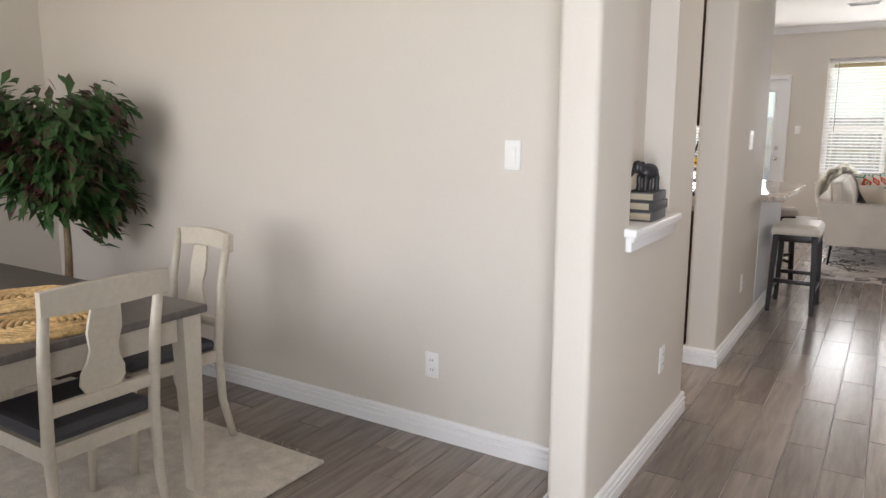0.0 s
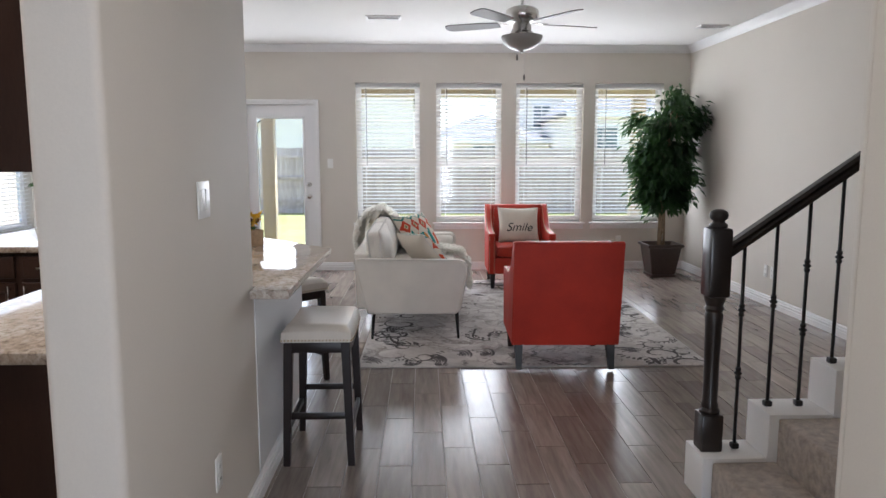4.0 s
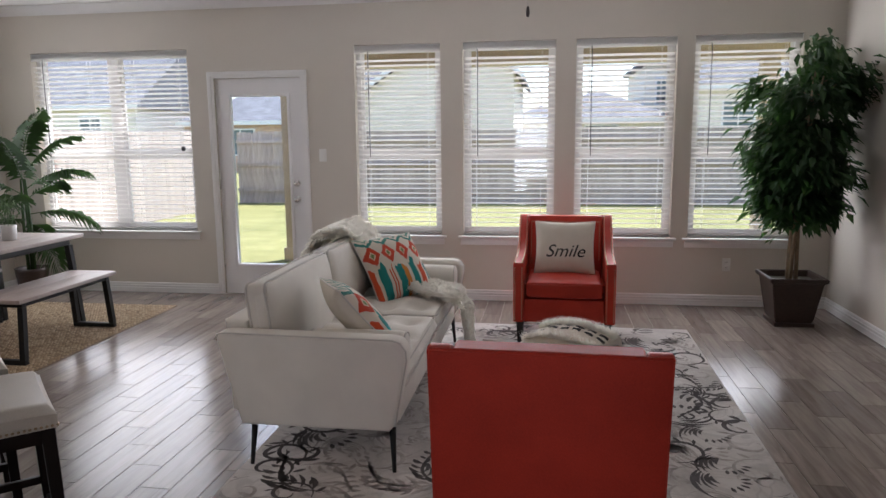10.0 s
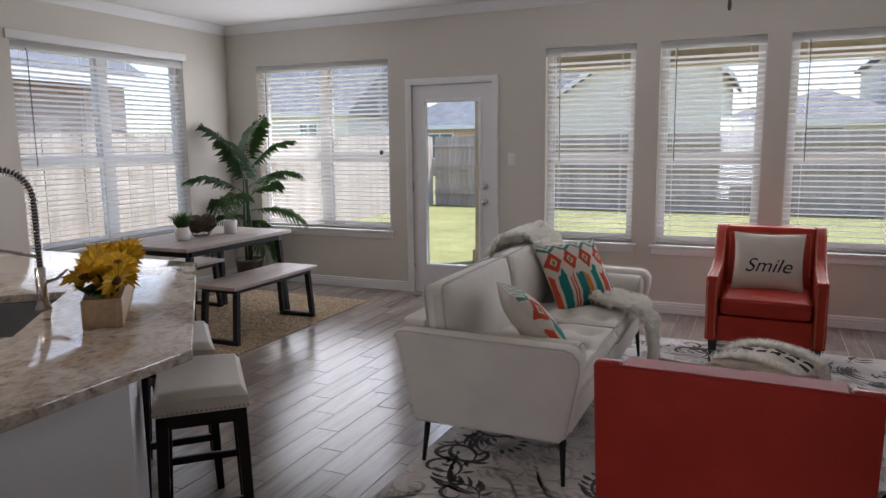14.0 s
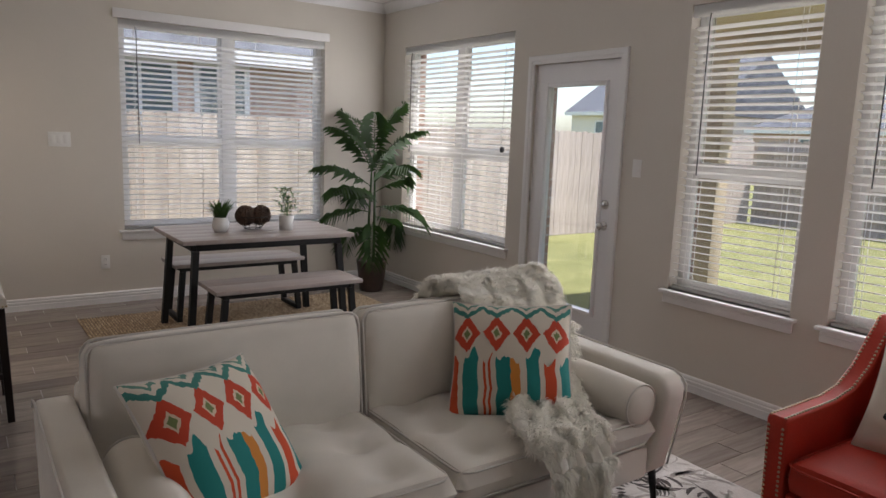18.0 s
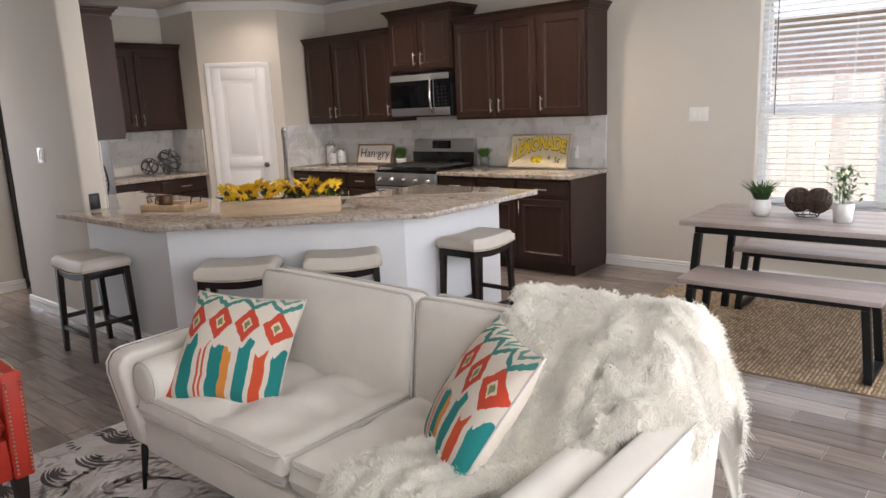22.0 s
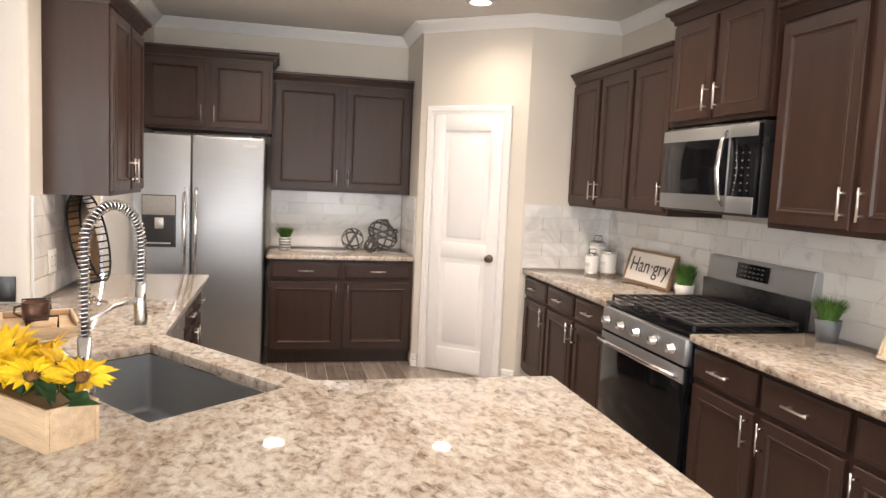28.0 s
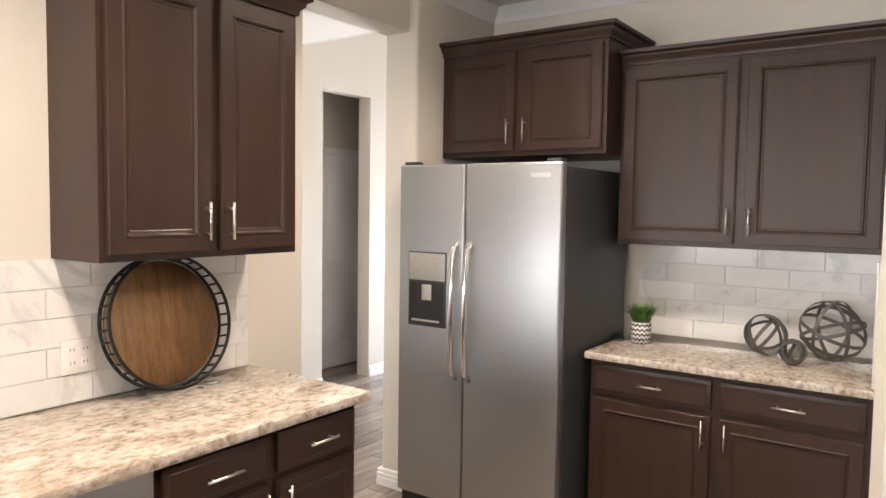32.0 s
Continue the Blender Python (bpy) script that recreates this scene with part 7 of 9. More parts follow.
leaf_cloud("foliage", [((rnd.gauss(0, 0.035), rnd.gauss(0, 0.035), rnd.uniform(0.12, 0.30)), (rnd.uniform(-1, 1), rnd.uniform(-1, 1), 0.9)) for _ in range(110)], LIGHTLEAF, gp, 0.06, rnd, -0.2, 0.26)
bowl = thing("wire_bowl", pose(-3.35, 9.64, TT), "black wire bowl holding two woven balls", "bowl")
WIREMAT = BLACKMETAL
for r, z in ((0.12, 0.10), (0.09, 0.05), (0.06, 0.006)):
    part("ring", tube(bmesh.new(), [(r * math.cos(a), r * math.sin(a), z) for a in [2 * math.pi * i / 28 for i in range(28)]], 0.003, 6, True), WIREMAT, bowl)
for i in range(10):
    a = 2 * math.pi * i / 10
    part("wire", tube(bmesh.new(), [(r * math.cos(a), r * math.sin(a), z) for r, z in ((0.06, 0.006), (0.09, 0.05), (0.12, 0.10))], 0.0022, 6), WIREMAT, bowl)
TWIG = surface("brown_twig", (0.075, 0.045, 0.03), 0.85, vary=0.3, fine=80, bump=0.5)


def twig_ball(m, r, label, mat_, seed, n=26, th=0.004):
    rnd = random.Random(seed)
    root = thing("decor_ball", m, label, "ornament", "decorative balls")
    for k in range(n):
        q = Euler((rnd.uniform(0, 6.3), rnd.uniform(0, 6.3), rnd.uniform(0, 6.3))).to_matrix()
        rr = r * rnd.uniform(0.93, 1.0)
        part("band", tube(bmesh.new(), [q @ Vector((rr * math.cos(a), rr * math.sin(a), 0)) for a in [2 * math.pi * i / 26 for i in range(26)]], th, 5, True), mat_, root)
    return root


for dx, dy, sd in ((0.0, -0.055, 1), (0.01, 0.06, 2)):
    b_ = twig_ball(pose(-3.35 + dx, 9.64 + dy, TT + 0.105), 0.075, "dark brown twig ball in a wire bowl", TWIG, sd, 22, 0.006)
    part("core", lathe(bmesh.new(), [(0, -0.068)] + [(0.068 * math.cos(a), 0.068 * math.sin(a)) for a in [-1.4 + 0.2 * i for i in range(15)]] + [(0, 0.068)], 20), TWIG, b_)

# ---- stairs ----
stair = thing("staircase", pose(0, 0, 0), "carpeted staircase with white skirt and dark railing", "stairs", kind="structure")
RISE, RUN = 0.185, 0.265
for i in range(9):
    x0 = 1.10 + RUN * i
    bm = solid(x0, 4.205, 0 if i == 0 else 0.001, min(x0 + RUN, EAST), 5.30, RISE * (i + 1), 0.012, 3)
    if x0 < EAST - 0.1:
        part("step", bm, CARPET, stair, "beige carpeted step")
        part("skirt", solid(x0 - 0.035, 5.302, 0, min(x0 + RUN - 0.036, EAST), 5.50, RISE * (i + 1) + 0.012, 0.004), TRIM, stair, "white painted stair curb")
rail_root = thing("stair_railing", pose(0, 0, 0), "dark stained newel and rail with iron balusters", "railing")
NX, NY = 1.125, 5.41
bm = bmesh.new()
zb = RISE + 0.012
H = zb
box(bm, NX - 0.046, NY - 0.046, zb, NX + 0.046, NY + 0.046, zb + 0.16, 0.008)
lathe(bm, [(0.040, zb + 0.16), (0.043, zb + 0.172), (0.033, zb + 0.185), (0.036, zb + 0.195), (0.030, zb + 0.21), (0.031, zb + 0.38), (0.034, zb + 0.54), (0.038, zb + 0.585), (0.033, zb + 0.595), (0.040, zb + 0.61), (0.034, zb + 0.622), (0.042, zb + 0.645), (0.044, zb + 0.66)], 28, Matrix.Translation((NX, NY, 0)))
box(bm, NX - 0.047, NY - 0.047, zb + 0.658, NX + 0.047, NY + 0.047, zb + 0.945, 0.013, 2)
lathe(bm, [(0.034, zb + 0.943), (0.037, zb + 0.952), (0.035, zb + 0.960), (0.025, zb + 0.966), (0.024, zb + 0.972), (0.034, zb + 0.982), (0.037, zb + 0.996), (0.033, zb + 1.010), (0.018, zb + 1.019), (0, zb + 1.021)], 28, Matrix.Translation((NX, NY, 0)))
part("newel_post", bm, NEWEL, rail_root, "turned dark brown newel post")
SL_ = RISE / RUN
z_r = zb + 0.80
bm = bmesh.new()
x1 = EAST - 0.01
prof = [(-0.031, 0.0), (0.031, 0.0), (0.034, 0.02), (0.024, 0.03), (0.031, 0.045), (0.02, 0.06), (-0.02, 0.06), (-0.031, 0.045), (-0.024, 0.03), (-0.034, 0.02)]
ra = [bm.verts.new((NX + 0.04, NY + a, z_r + 0.02 + b)) for a, b in prof]
rb = [bm.verts.new((x1, NY + a, z_r + 0.02 + SL_ * (x1 - NX - 0.04) + b)) for a, b in prof]
for k in range(len(prof)):
    bm.faces.new((ra[k], ra[(k + 1) % len(prof)], rb[(k + 1) % len(prof)], rb[k]))
bm.faces.new(ra)
bm.faces.new(rb[::-1])
bmesh.ops.recalc_face_normals(bm, faces=bm.faces[:])
part("handrail", bm, NEWEL, rail_root, "dark brown moulded handrail")
for i in range(15):
    x = NX + 0.115 + i * 0.132
    if x > x1 - 0.05:
        break
    step = int((x - (1.10 - 0.035)) // RUN)
    z0 = RISE * (step + 1) + 0.012
    zt = z_r + 0.02 + SL_ * (x - NX - 0.04)
    bl = part("baluster", tube(bmesh.new(), [(x, NY, z0), (x, NY, zt)], 0.0075, 6), WROUGHT, rail_root, "black wrought iron baluster")
    part("shoe", solid(x - 0.016, NY - 0.016, z0, x + 0.016, NY + 0.016, z0 + 0.025, 0.006), WROUGHT, bl)
    for zz in ([0.45] if i % 2 else [0.33, 0.6]):
        part("knuckle", lathe(bmesh.new(), [(0, -0.028), (0.011, -0.026), (0.013, -0.014), (0.008, -0.01), (0.018, 0), (0.008, 0.01), (0.013, 0.014), (0.011, 0.026), (0, 0.028)], 8, Matrix.Translation((x, NY, z0 + zz))), WROUGHT, bl)

# ---- niche ornaments ----
moulding_root = tagged(part("niche_sill", solid(-0.895, NI0 - 0.05, NIZ0 - 0.03, -0.735, NI1 + 0.05, NIZ0, 0.006), TRIM), "white painted niche sill", "trim", kind="structure")
bm = solid(-0.779, NI0 - 0.035, NIZ0 - 0.085, -0.757, NI1 + 0.035, NIZ0 - 0.0305, 0.004)
box(bm, -0.757, NI0 - 0.03, NIZ0 - 0.05, -0.748, NI1 + 0.03, NIZ0 - 0.031, 0.003)
tagged(part("niche_apron", bm, TRIM), "white moulded apron under the niche", "trim", kind="structure")
BOOK = surface("worn_book_cover", (0.05, 0.05, 0.052), 0.6, vary=0.3, fine=60, bump=0.3)
PAGES = surface("aged_pages", (0.42, 0.36, 0.26), 0.9, vary=0.15, scale=4, fine=10, bump=0.6, stretch=(1, 1, 60))
bx, by = -0.815, 2.74
z = NIZ0
for i, (w_, d_, h_, a) in enumerate(((0.125, 0.205, 0.037, 2), (0.12, 0.195, 0.035, -3), (0.115, 0.185, 0.034, 3))):
    bk = thing("book", pose(bx, by + 0.012 * i, z, 0, 0, a), "old dark book stacked in the niche", "book", "stacked books")
    part("page_block", solid(-w_ / 2 + 0.004, -d_ / 2 + 0.006, 0.005, w_ / 2 - 0.010, d_ / 2 - 0.006, h_ - 0.005), PAGES, bk, smooth=False)
    part("cover", solid(-w_ / 2, -d_ / 2, 0, w_ / 2, d_ / 2, 0.0048, 0.001), BOOK, bk)
    part("cover", solid(-w_ / 2, -d_ / 2, h_ - 0.0048, w_ / 2, d_ / 2, h_, 0.001), BOOK, bk)
    part("spine", solid(w_ / 2 - 0.009, -d_ / 2, 0.0049, w_ / 2, d_ / 2, h_ - 0.0049, 0.001), BOOK, bk)
    z += h_ + 0.0008
BRONZE = surface("dark_bronze_figure", (0.022, 0.022, 0.024), 0.4, vary=0.2, fine=60, bump=0.3)


def blob(bm, c, r, seg=16):
    m = Matrix.Translation(c) @ Matrix.Diagonal((*r, 1))
    bmesh.ops.create_uvsphere(bm, u_segments=seg, v_segments=seg // 2 + 2, radius=1, matrix=m)


bm = bmesh.new()
blob(bm, (0, 0.01, 0.108), (0.042, 0.068, 0.048))
blob(bm, (0, -0.072, 0.135), (0.032, 0.034, 0.038))
for sx in (-1, 1):
    blob(bm, (sx * 0.035, -0.062, 0.135), (0.01, 0.026, 0.034))
    for yy in (-0.035, 0.05):
        lathe(bm, [(0.019, 0), (0.018, 0.01), (0.015, 0.03), (0.018, 0.08), (0.0, 0.1)], 12, Matrix.Translation((sx * 0.022, yy + sx * 0.008, 0)))
tube(bm, [(0, -0.095, 0.125), (0, -0.115, 0.095), (0, -0.135, 0.072), (0, -0.155, 0.068), (0, -0.17, 0.078)], [0.015, 0.012, 0.009, 0.007, 0.006], 10)
tube(bm, [(0, 0.075, 0.12), (0, 0.085, 0.09), (0, 0.083, 0.06)], [0.006, 0.004, 0.003], 6)
tagged(part("elephant_figurine", bm, BRONZE, at=pose(bx + 0.0, by + 0.03, z, 0, 0, -38) @ Matrix.Diagonal((0.62, 0.62, 0.68, 1))), "dark bronze elephant figurine on stacked books", "ornament")


# ---- kitchen things ----
WOODTRAY = surface("warm_brown_wood", (0.25, 0.13, 0.05), 0.5, vary=0.28, scale=3, fine=26, bump=0.1, stretch=(1, 9, 1))
PALEWOOD = surface("raw_pine", (0.52, 0.38, 0.24), 0.65, vary=0.14, scale=3, fine=30, bump=0.15, stretch=(1, 12, 12))
WIRE = surface("grey_weathered_band", (0.13, 0.125, 0.12), 0.55, 0.4, vary=0.25, fine=90, bump=0.2)
GRASSLEAF = surface("bright_grass_blade", (0.07, 0.17, 0.025), 0.55, vary=0.3, scale=12, fine=60, bump=0)
GREYPOT = surface("grey_stoneware", (0.10, 0.11, 0.12), 0.5, vary=0.1, bump=0.1)

tray = thing("round_tray", pose(-1.035, 4.93, COUNTER + 0.244, 0, -78, 0), "round wooden tray with a black metal gallery, standing", "tray")
part("wood_disc", lathe(bmesh.new(), [(0, 0), (0.222, 0), (0.222, 0.014), (0, 0.014)], 48), WOODTRAY, tray)
for z in (0.006, 0.066):
    part("hoop", tube(bmesh.new(), [(0.236 * math.cos(a), 0.236 * math.sin(a), z) for a in [2 * math.pi * i / 56 for i in range(56)]], 0.0065, 6, True), BLACKMETAL, tray)
for i in range(36):
    a = 2 * math.pi * i / 36
    part("rung", tube(bmesh.new(), [(0.236 * math.cos(a), 0.236 * math.sin(a), 0.006), (0.236 * math.cos(a), 0.236 * math.sin(a), 0.066)], 0.0042, 6), BLACKMETAL, tray)


def zigzag_pot():
    m, nt, b = nodes_of("black_white_pot_pattern")
    c = nt.nodes.new("ShaderNodeTexCoord")
    sp = nt.nodes.new("ShaderNodeSeparateXYZ")
    nt.links.new(c.outputs["Object"], sp.inputs[0])
    an = maths(nt, "MULTIPLY", maths(nt, "ARCTAN2", sp.outputs[1], sp.outputs[0]), 14 / 6.2832)
    t = maths(nt, "ABSOLUTE", maths(nt, "SUBTRACT", maths(nt, "FRACT", maths(nt, "ADD", an, 20.0)), 0.5))
    f = maths(nt, "FRACT", maths(nt, "ADD", maths(nt, "MULTIPLY", sp.outputs[2], 42.0), t))
    nt.links.new(mixed(nt, maths(nt, "LESS_THAN", f, 0.45), (0.74, 0.73, 0.71), (0.02, 0.02, 0.022)), b.inputs["Base Color"])
    b.inputs["Roughness"].default_value = 0.35
    return m


GPOT = [(0, 0), (0.046, 0), (0.052, 0.105), (0.048, 0.108), (0.045, 0.098), (0, 0.095)]
tuft_plant(pose(-2.09, 2.93, COUNTER), "grass_plant", "green grass plant in a black-and-white pot", GPOT, 420, 0.11, 0.075, 31, zigzag_pot(), GRASSLEAF, 0.003)
tuft_plant(pose(-4.46, 5.15, COUNTER), "grass_plant", "green grass plant in a low grey-white pot", [(0, 0), (0.052, 0), (0.06, 0.07), (0.056, 0.073), (0.05, 0.065), (0, 0.062)], 420, 0.15, 0.06, 32, WHITEPOT, GRASSLEAF, 0.003)
tuft_plant(pose(-4.43, 6.35, COUNTER), "grass_plant", "green grass plant in a dark grey pot", [(0, 0), (0.042, 0), (0.055, 0.10), (0.05, 0.103), (0.046, 0.09), (0, 0.088)], 420, 0.12, 0.08, 33, GREYPOT, GRASSLEAF, 0.003)


def orb(m, r, label, seed):
    rnd = random.Random(seed)
    root = thing("wire_orb", m, label, "ornament", "wire orbs")
    for k in range(7):
        q = Euler((rnd.uniform(0, 6.3), rnd.uniform(0, 6.3), rnd.uniform(0, 6.3))).to_matrix()
        bm = bmesh.new()
        n, wd = 34, 0.008
        rr = r - 0.002 * k * 0.5
        a = [[bm.verts.new(q @ Vector((rad * math.cos(t), rad * math.sin(t), zz))) for rad, zz in ((rr, -wd), (rr, wd), (rr - 0.003, wd), (rr - 0.003, -wd))] for t in [2 * math.pi * i / n for i in range(n)]]
        for i in range(n):
            for e in range(4):
                bm.faces.new((a[i][e], a[i][(e + 1) % 4], a[(i + 1) % n][(e + 1) % 4], a[(i + 1) % n][e]))
        bmesh.ops.recalc_face_normals(bm, faces=bm.faces[:])
        part("band", bm, WIRE, root)
    return root


orb(pose(-2.66, 2.86, COUNTER + 0.098), 0.098, "small grey banded metal orb on the counter", 1)
orb(pose(-2.93, 2.82, COUNTER + 0.142), 0.142, "large grey banded metal orb on the counter", 2)
orb(pose(-2.80, 3.0, COUNTER + 0.058), 0.058, "tiny grey banded metal orb on the counter", 3)


def jar(m, r, h, label, handle=True):
    root = thing("canister", m, label, "jar", "glass canisters")
    part("body", lathe(bmesh.new(), [(0, 0.012), (r * 0.97, 0.012), (r, 0.02), (r, h * 0.72), (r * 0.9, h * 0.78), (0, h * 0.78)], 26), WHITEPOT, root, "pale filled glass body")
    part("base_band", lathe(bmesh.new(), [(0, 0), (r * 1.03, 0), (r * 1.03, 0.011), (0, 0.011)], 26), NICKEL, root)
    lid = part("lid", lathe(bmesh.new(), [(0, h * 0.781), (r * 0.98, h * 0.781), (r * 1.0, h * 0.80), (r * 0.98, h * 0.87), (r * 0.5, h * 0.90), (0, h * 0.905)], 26), NICKEL, root, "galvanised metal lid")
    if handle:
        part("wire_handle", tube(bmesh.new(), [(-r * 0.55, 0, h * 0.89), (-r * 0.5, 0, h * 1.05), (r * 0.5, 0, h * 1.05), (r * 0.55, 0, h * 0.89)], 0.003, 6), BLACKMETAL, lid)
    for k in range(4):
        part("letter_bar", solid(-0.024 + k * 0.013, -0.0015, -0.012, -0.016 + k * 0.013, 0.0005, 0.012), BADGE, root, at=pose(0, 0, h * 0.42, 0, 0, 90 + 22) @ pose(0, -r - 0.0005, 0))
    return root


jar(pose(-4.41, 4.02, COUNTER), 0.06, 0.26, "tall glass canister with a metal lid and wire handle")
jar(pose(-4.30, 4.17, COUNTER), 0.048, 0.175, "small glass canister with a metal lid and wire handle")
jar(pose(-4.43, 4.17, COUNTER), 0.058, 0.20, "white lettered canister with a metal lid", False)


def leaning_sign(m, w, h, label, face, edge, name="sign_board", frame_w=0.018):
    root = thing(name, m, label, "sign")
    part("panel", solid(-w / 2 + 0.004, -0.006, 0.004, w / 2 - 0.004, 0.004, h - 0.004), face, root, smooth=False)
    for q in ((-w / 2, 0, w / 2, frame_w), (-w / 2, h - frame_w, w / 2, h), (-w / 2, frame_w, -w / 2 + frame_w, h - frame_w), (w / 2 - frame_w, frame_w, w / 2, h - frame_w)):
        part("frame", solid(q[0], -0.014, q[1], q[2], 0.008, q[3], 0.002), edge, root)
    return root


SIGNWHITE = surface("sign_white_paint", (0.70, 0.67, 0.62), 0.5, vary=0.03, bump=0.05)
SIGNCREAM = surface("sign_cream_paint", (0.66, 0.56, 0.36), 0.5, vary=0.07, scale=5, bump=0.05)
SIGNTAN = surface("sign_tan_frame", (0.48, 0.40, 0.31), 0.5, vary=0.08, scale=8, bump=0.1)
SIGNWOOD = surface("sign_frame_wood", (0.23, 0.14, 0.08), 0.6, vary=0.2, fine=40, bump=0.2)
YELLOW = surface("sign_yellow_paint", (0.80, 0.58, 0.02), 0.4, vary=0.12, scale=9, bump=0.05)
hs = leaning_sign(pose(-4.42, 4.74, COUNTER, 0, 0, 93) @ pose(0, 0, 0.003, -16, 0, 0), 0.55, 0.235, "framed white sign lettered Han-gry, leaning", SIGNWHITE, SIGNWOOD)
part("lettering", lettering("Han\u00b7gry", 0.145), INK, hs, "black serif lettering", smooth=False, at=pose(0, -0.0068, 0.125))
ls = leaning_sign(pose(-4.40, 6.995, COUNTER, 0, 0, 90) @ pose(0, 0, 0.003, -19, 0, 0), 0.67, 0.335, "cream sign lettered Lemonade in yellow, leaning", SIGNCREAM, SIGNTAN, frame_w=0.014)
bm = lettering("LEMONADE", 0.15, 0.0, bold=0.006)
xs = [v.co.x for v in bm.verts]
k = 0.58 / (max(xs) - min(xs))
for v in bm.verts:
    u = v.co.x * k / 0.29
    v.co.x *= k
    bow = 0.07 * (1 - ((u - 0.15) / 0.95) ** 2) - 0.02
    v.co.z = (v.co.z + 0.05) * (1.15 - 0.12 * u) + bow - 0.05 + 0.02 * u
part("lettering", bm, YELLOW, ls, "big yellow arched letters", smooth=False, at=pose(0, -0.0070, 0.185))
bm2 = lettering("LEMONADE", 0.15, 0.0, bold=0.0125)
for v in bm2.verts:
    u = v.co.x * k / 0.29
    v.co.x = v.co.x * k + 0.002
    bow = 0.07 * (1 - ((u - 0.15) / 0.95) ** 2) - 0.02
    v.co.z = (v.co.z + 0.05) * (1.15 - 0.12 * u) + bow - 0.053 + 0.02 * u
part("letter_shadow", bm2, SIGNWOOD, ls, "brown drop edge of the letters", smooth=False, at=pose(0, -0.0064, 0.185))
part("small_lettering", lettering("Ice Cold", 0.045, 0.2), INK, ls, smooth=False, at=pose(-0.19, -0.0068, 0.285))
part("small_lettering", lettering("&", 0.055, 0.2), INK, ls, smooth=False, at=pose(0.12, -0.0068, 0.105))
part("small_lettering", lettering("5\u00a2", 0.075, 0.2), INK, ls, smooth=False, at=pose(0.21, -0.0068, 0.08))
for dx, r in ((-0.045, 0.034), (0.015, 0.038)):
    part("lemon_motif", lathe(bmesh.new(), [(0, 0), (r, 0), (r * 1.0, 0.0006), (0, 0.0008)], 20), YELLOW, ls, at=pose(dx, -0.0062, 0.085, 90, 0, 0))

# sunflower box on the bar
fb = thing("flower_box", pose(-1.345, 7.02, COUNTER, 0, 0, 135), "raw wood box of yellow sunflowers", "flower box")
L2, D2, H2 = 0.375, 0.058, 0.098
for s_ in (-1, 1):
    part("side_board", solid(-L2, s_ * D2 - 0.005, 0, L2, s_ * D2 + 0.005, H2, 0.0015), PALEWOOD, fb)
    part("end_board", solid(s_ * (L2 - 0.006) - 0.005, -D2 + 0.0055, 0, s_ * (L2 - 0.006) + 0.005, D2 - 0.0055, H2, 0.0015), PALEWOOD, fb)
part("bottom_board", solid(-L2 + 0.012, -D2 + 0.006, 0.002, L2 - 0.012, D2 - 0.006, 0.012), PALEWOOD, fb, smooth=False)
PETAL = surface("sunflower_petal", (0.93, 0.50, 0.008), 0.55, vary=0.18, scale=20, fine=60, bump=0.05)
SEED = surface("sunflower_seed_disc", (0.12, 0.055, 0.015), 0.9, vary=0.4, scale=40, fine=160, bump=1.0)
rnd = random.Random(77)
for i in range(18):
    row = i % 2
    x = -0.335 + 0.0395 * i + rnd.uniform(-0.012, 0.012)
    yy = (-0.045, 0.045)[row] + rnd.uniform(-0.012, 0.012)
    hd = part("flower_head", lathe(bmesh.new(), [(0, 0.012), (0.012, 0.011), (0.018, 0.006), (0.013, -0.008), (0, -0.012)], 16), SEED, fb)
    hd.matrix_basis = pose(x, yy, H2 + 0.055 + rnd.uniform(-0.012, 0.022), (42, -42)[row] + rnd.uniform(-16, 16), rnd.uniform(-24, 24) + 60 * x, rnd.uniform(0, 360))
    bm = bmesh.new()
    for layer, (n, ln) in enumerate(((17, 0.062), (15, 0.05), (12, 0.036))):
        for q in range(n):
            a = 2 * math.pi * (q + 0.5 * layer) / n + rnd.uniform(-0.08, 0.08)
            d = Vector((math.cos(a), math.sin(a), 0))
            sd = Vector((-d.y, d.x, 0)) * 0.0115
            zz = 0.002 + 0.004 * layer
            l1 = ln * rnd.uniform(0.85, 1.1)
            vs4 = [bm.verts.new(d * 0.018 + Vector((0, 0, zz))), bm.verts.new(d * (0.02 + l1 * 0.45) + sd + Vector((0, 0, zz + 0.007))), bm.verts.new(d * (0.02 + l1) + Vector((0, 0, zz + rnd.uniform(-0.008, 0.012)))), bm.verts.new(d * (0.02 + l1 * 0.45) - sd + Vector((0, 0, zz + 0.007)))]
            bm.faces.new((vs4[0], vs4[1], vs4[2]))
            bm.faces.new((vs4[0], vs4[2], vs4[3]))
    part("petal_ring", bm, PETAL, hd, "ring of yellow petals", smooth=False)
leaf_cloud("leafage", [((rnd.uniform(-0.36, 0.38), rnd.uniform(-0.05, 0.05), H2 - 0.005), (rnd.uniform(-1, 1), rnd.uniform(-1, 1), 0.75)) for _ in range(40)], LEAF, fb, 0.10, rnd, -0.25, 0.5)

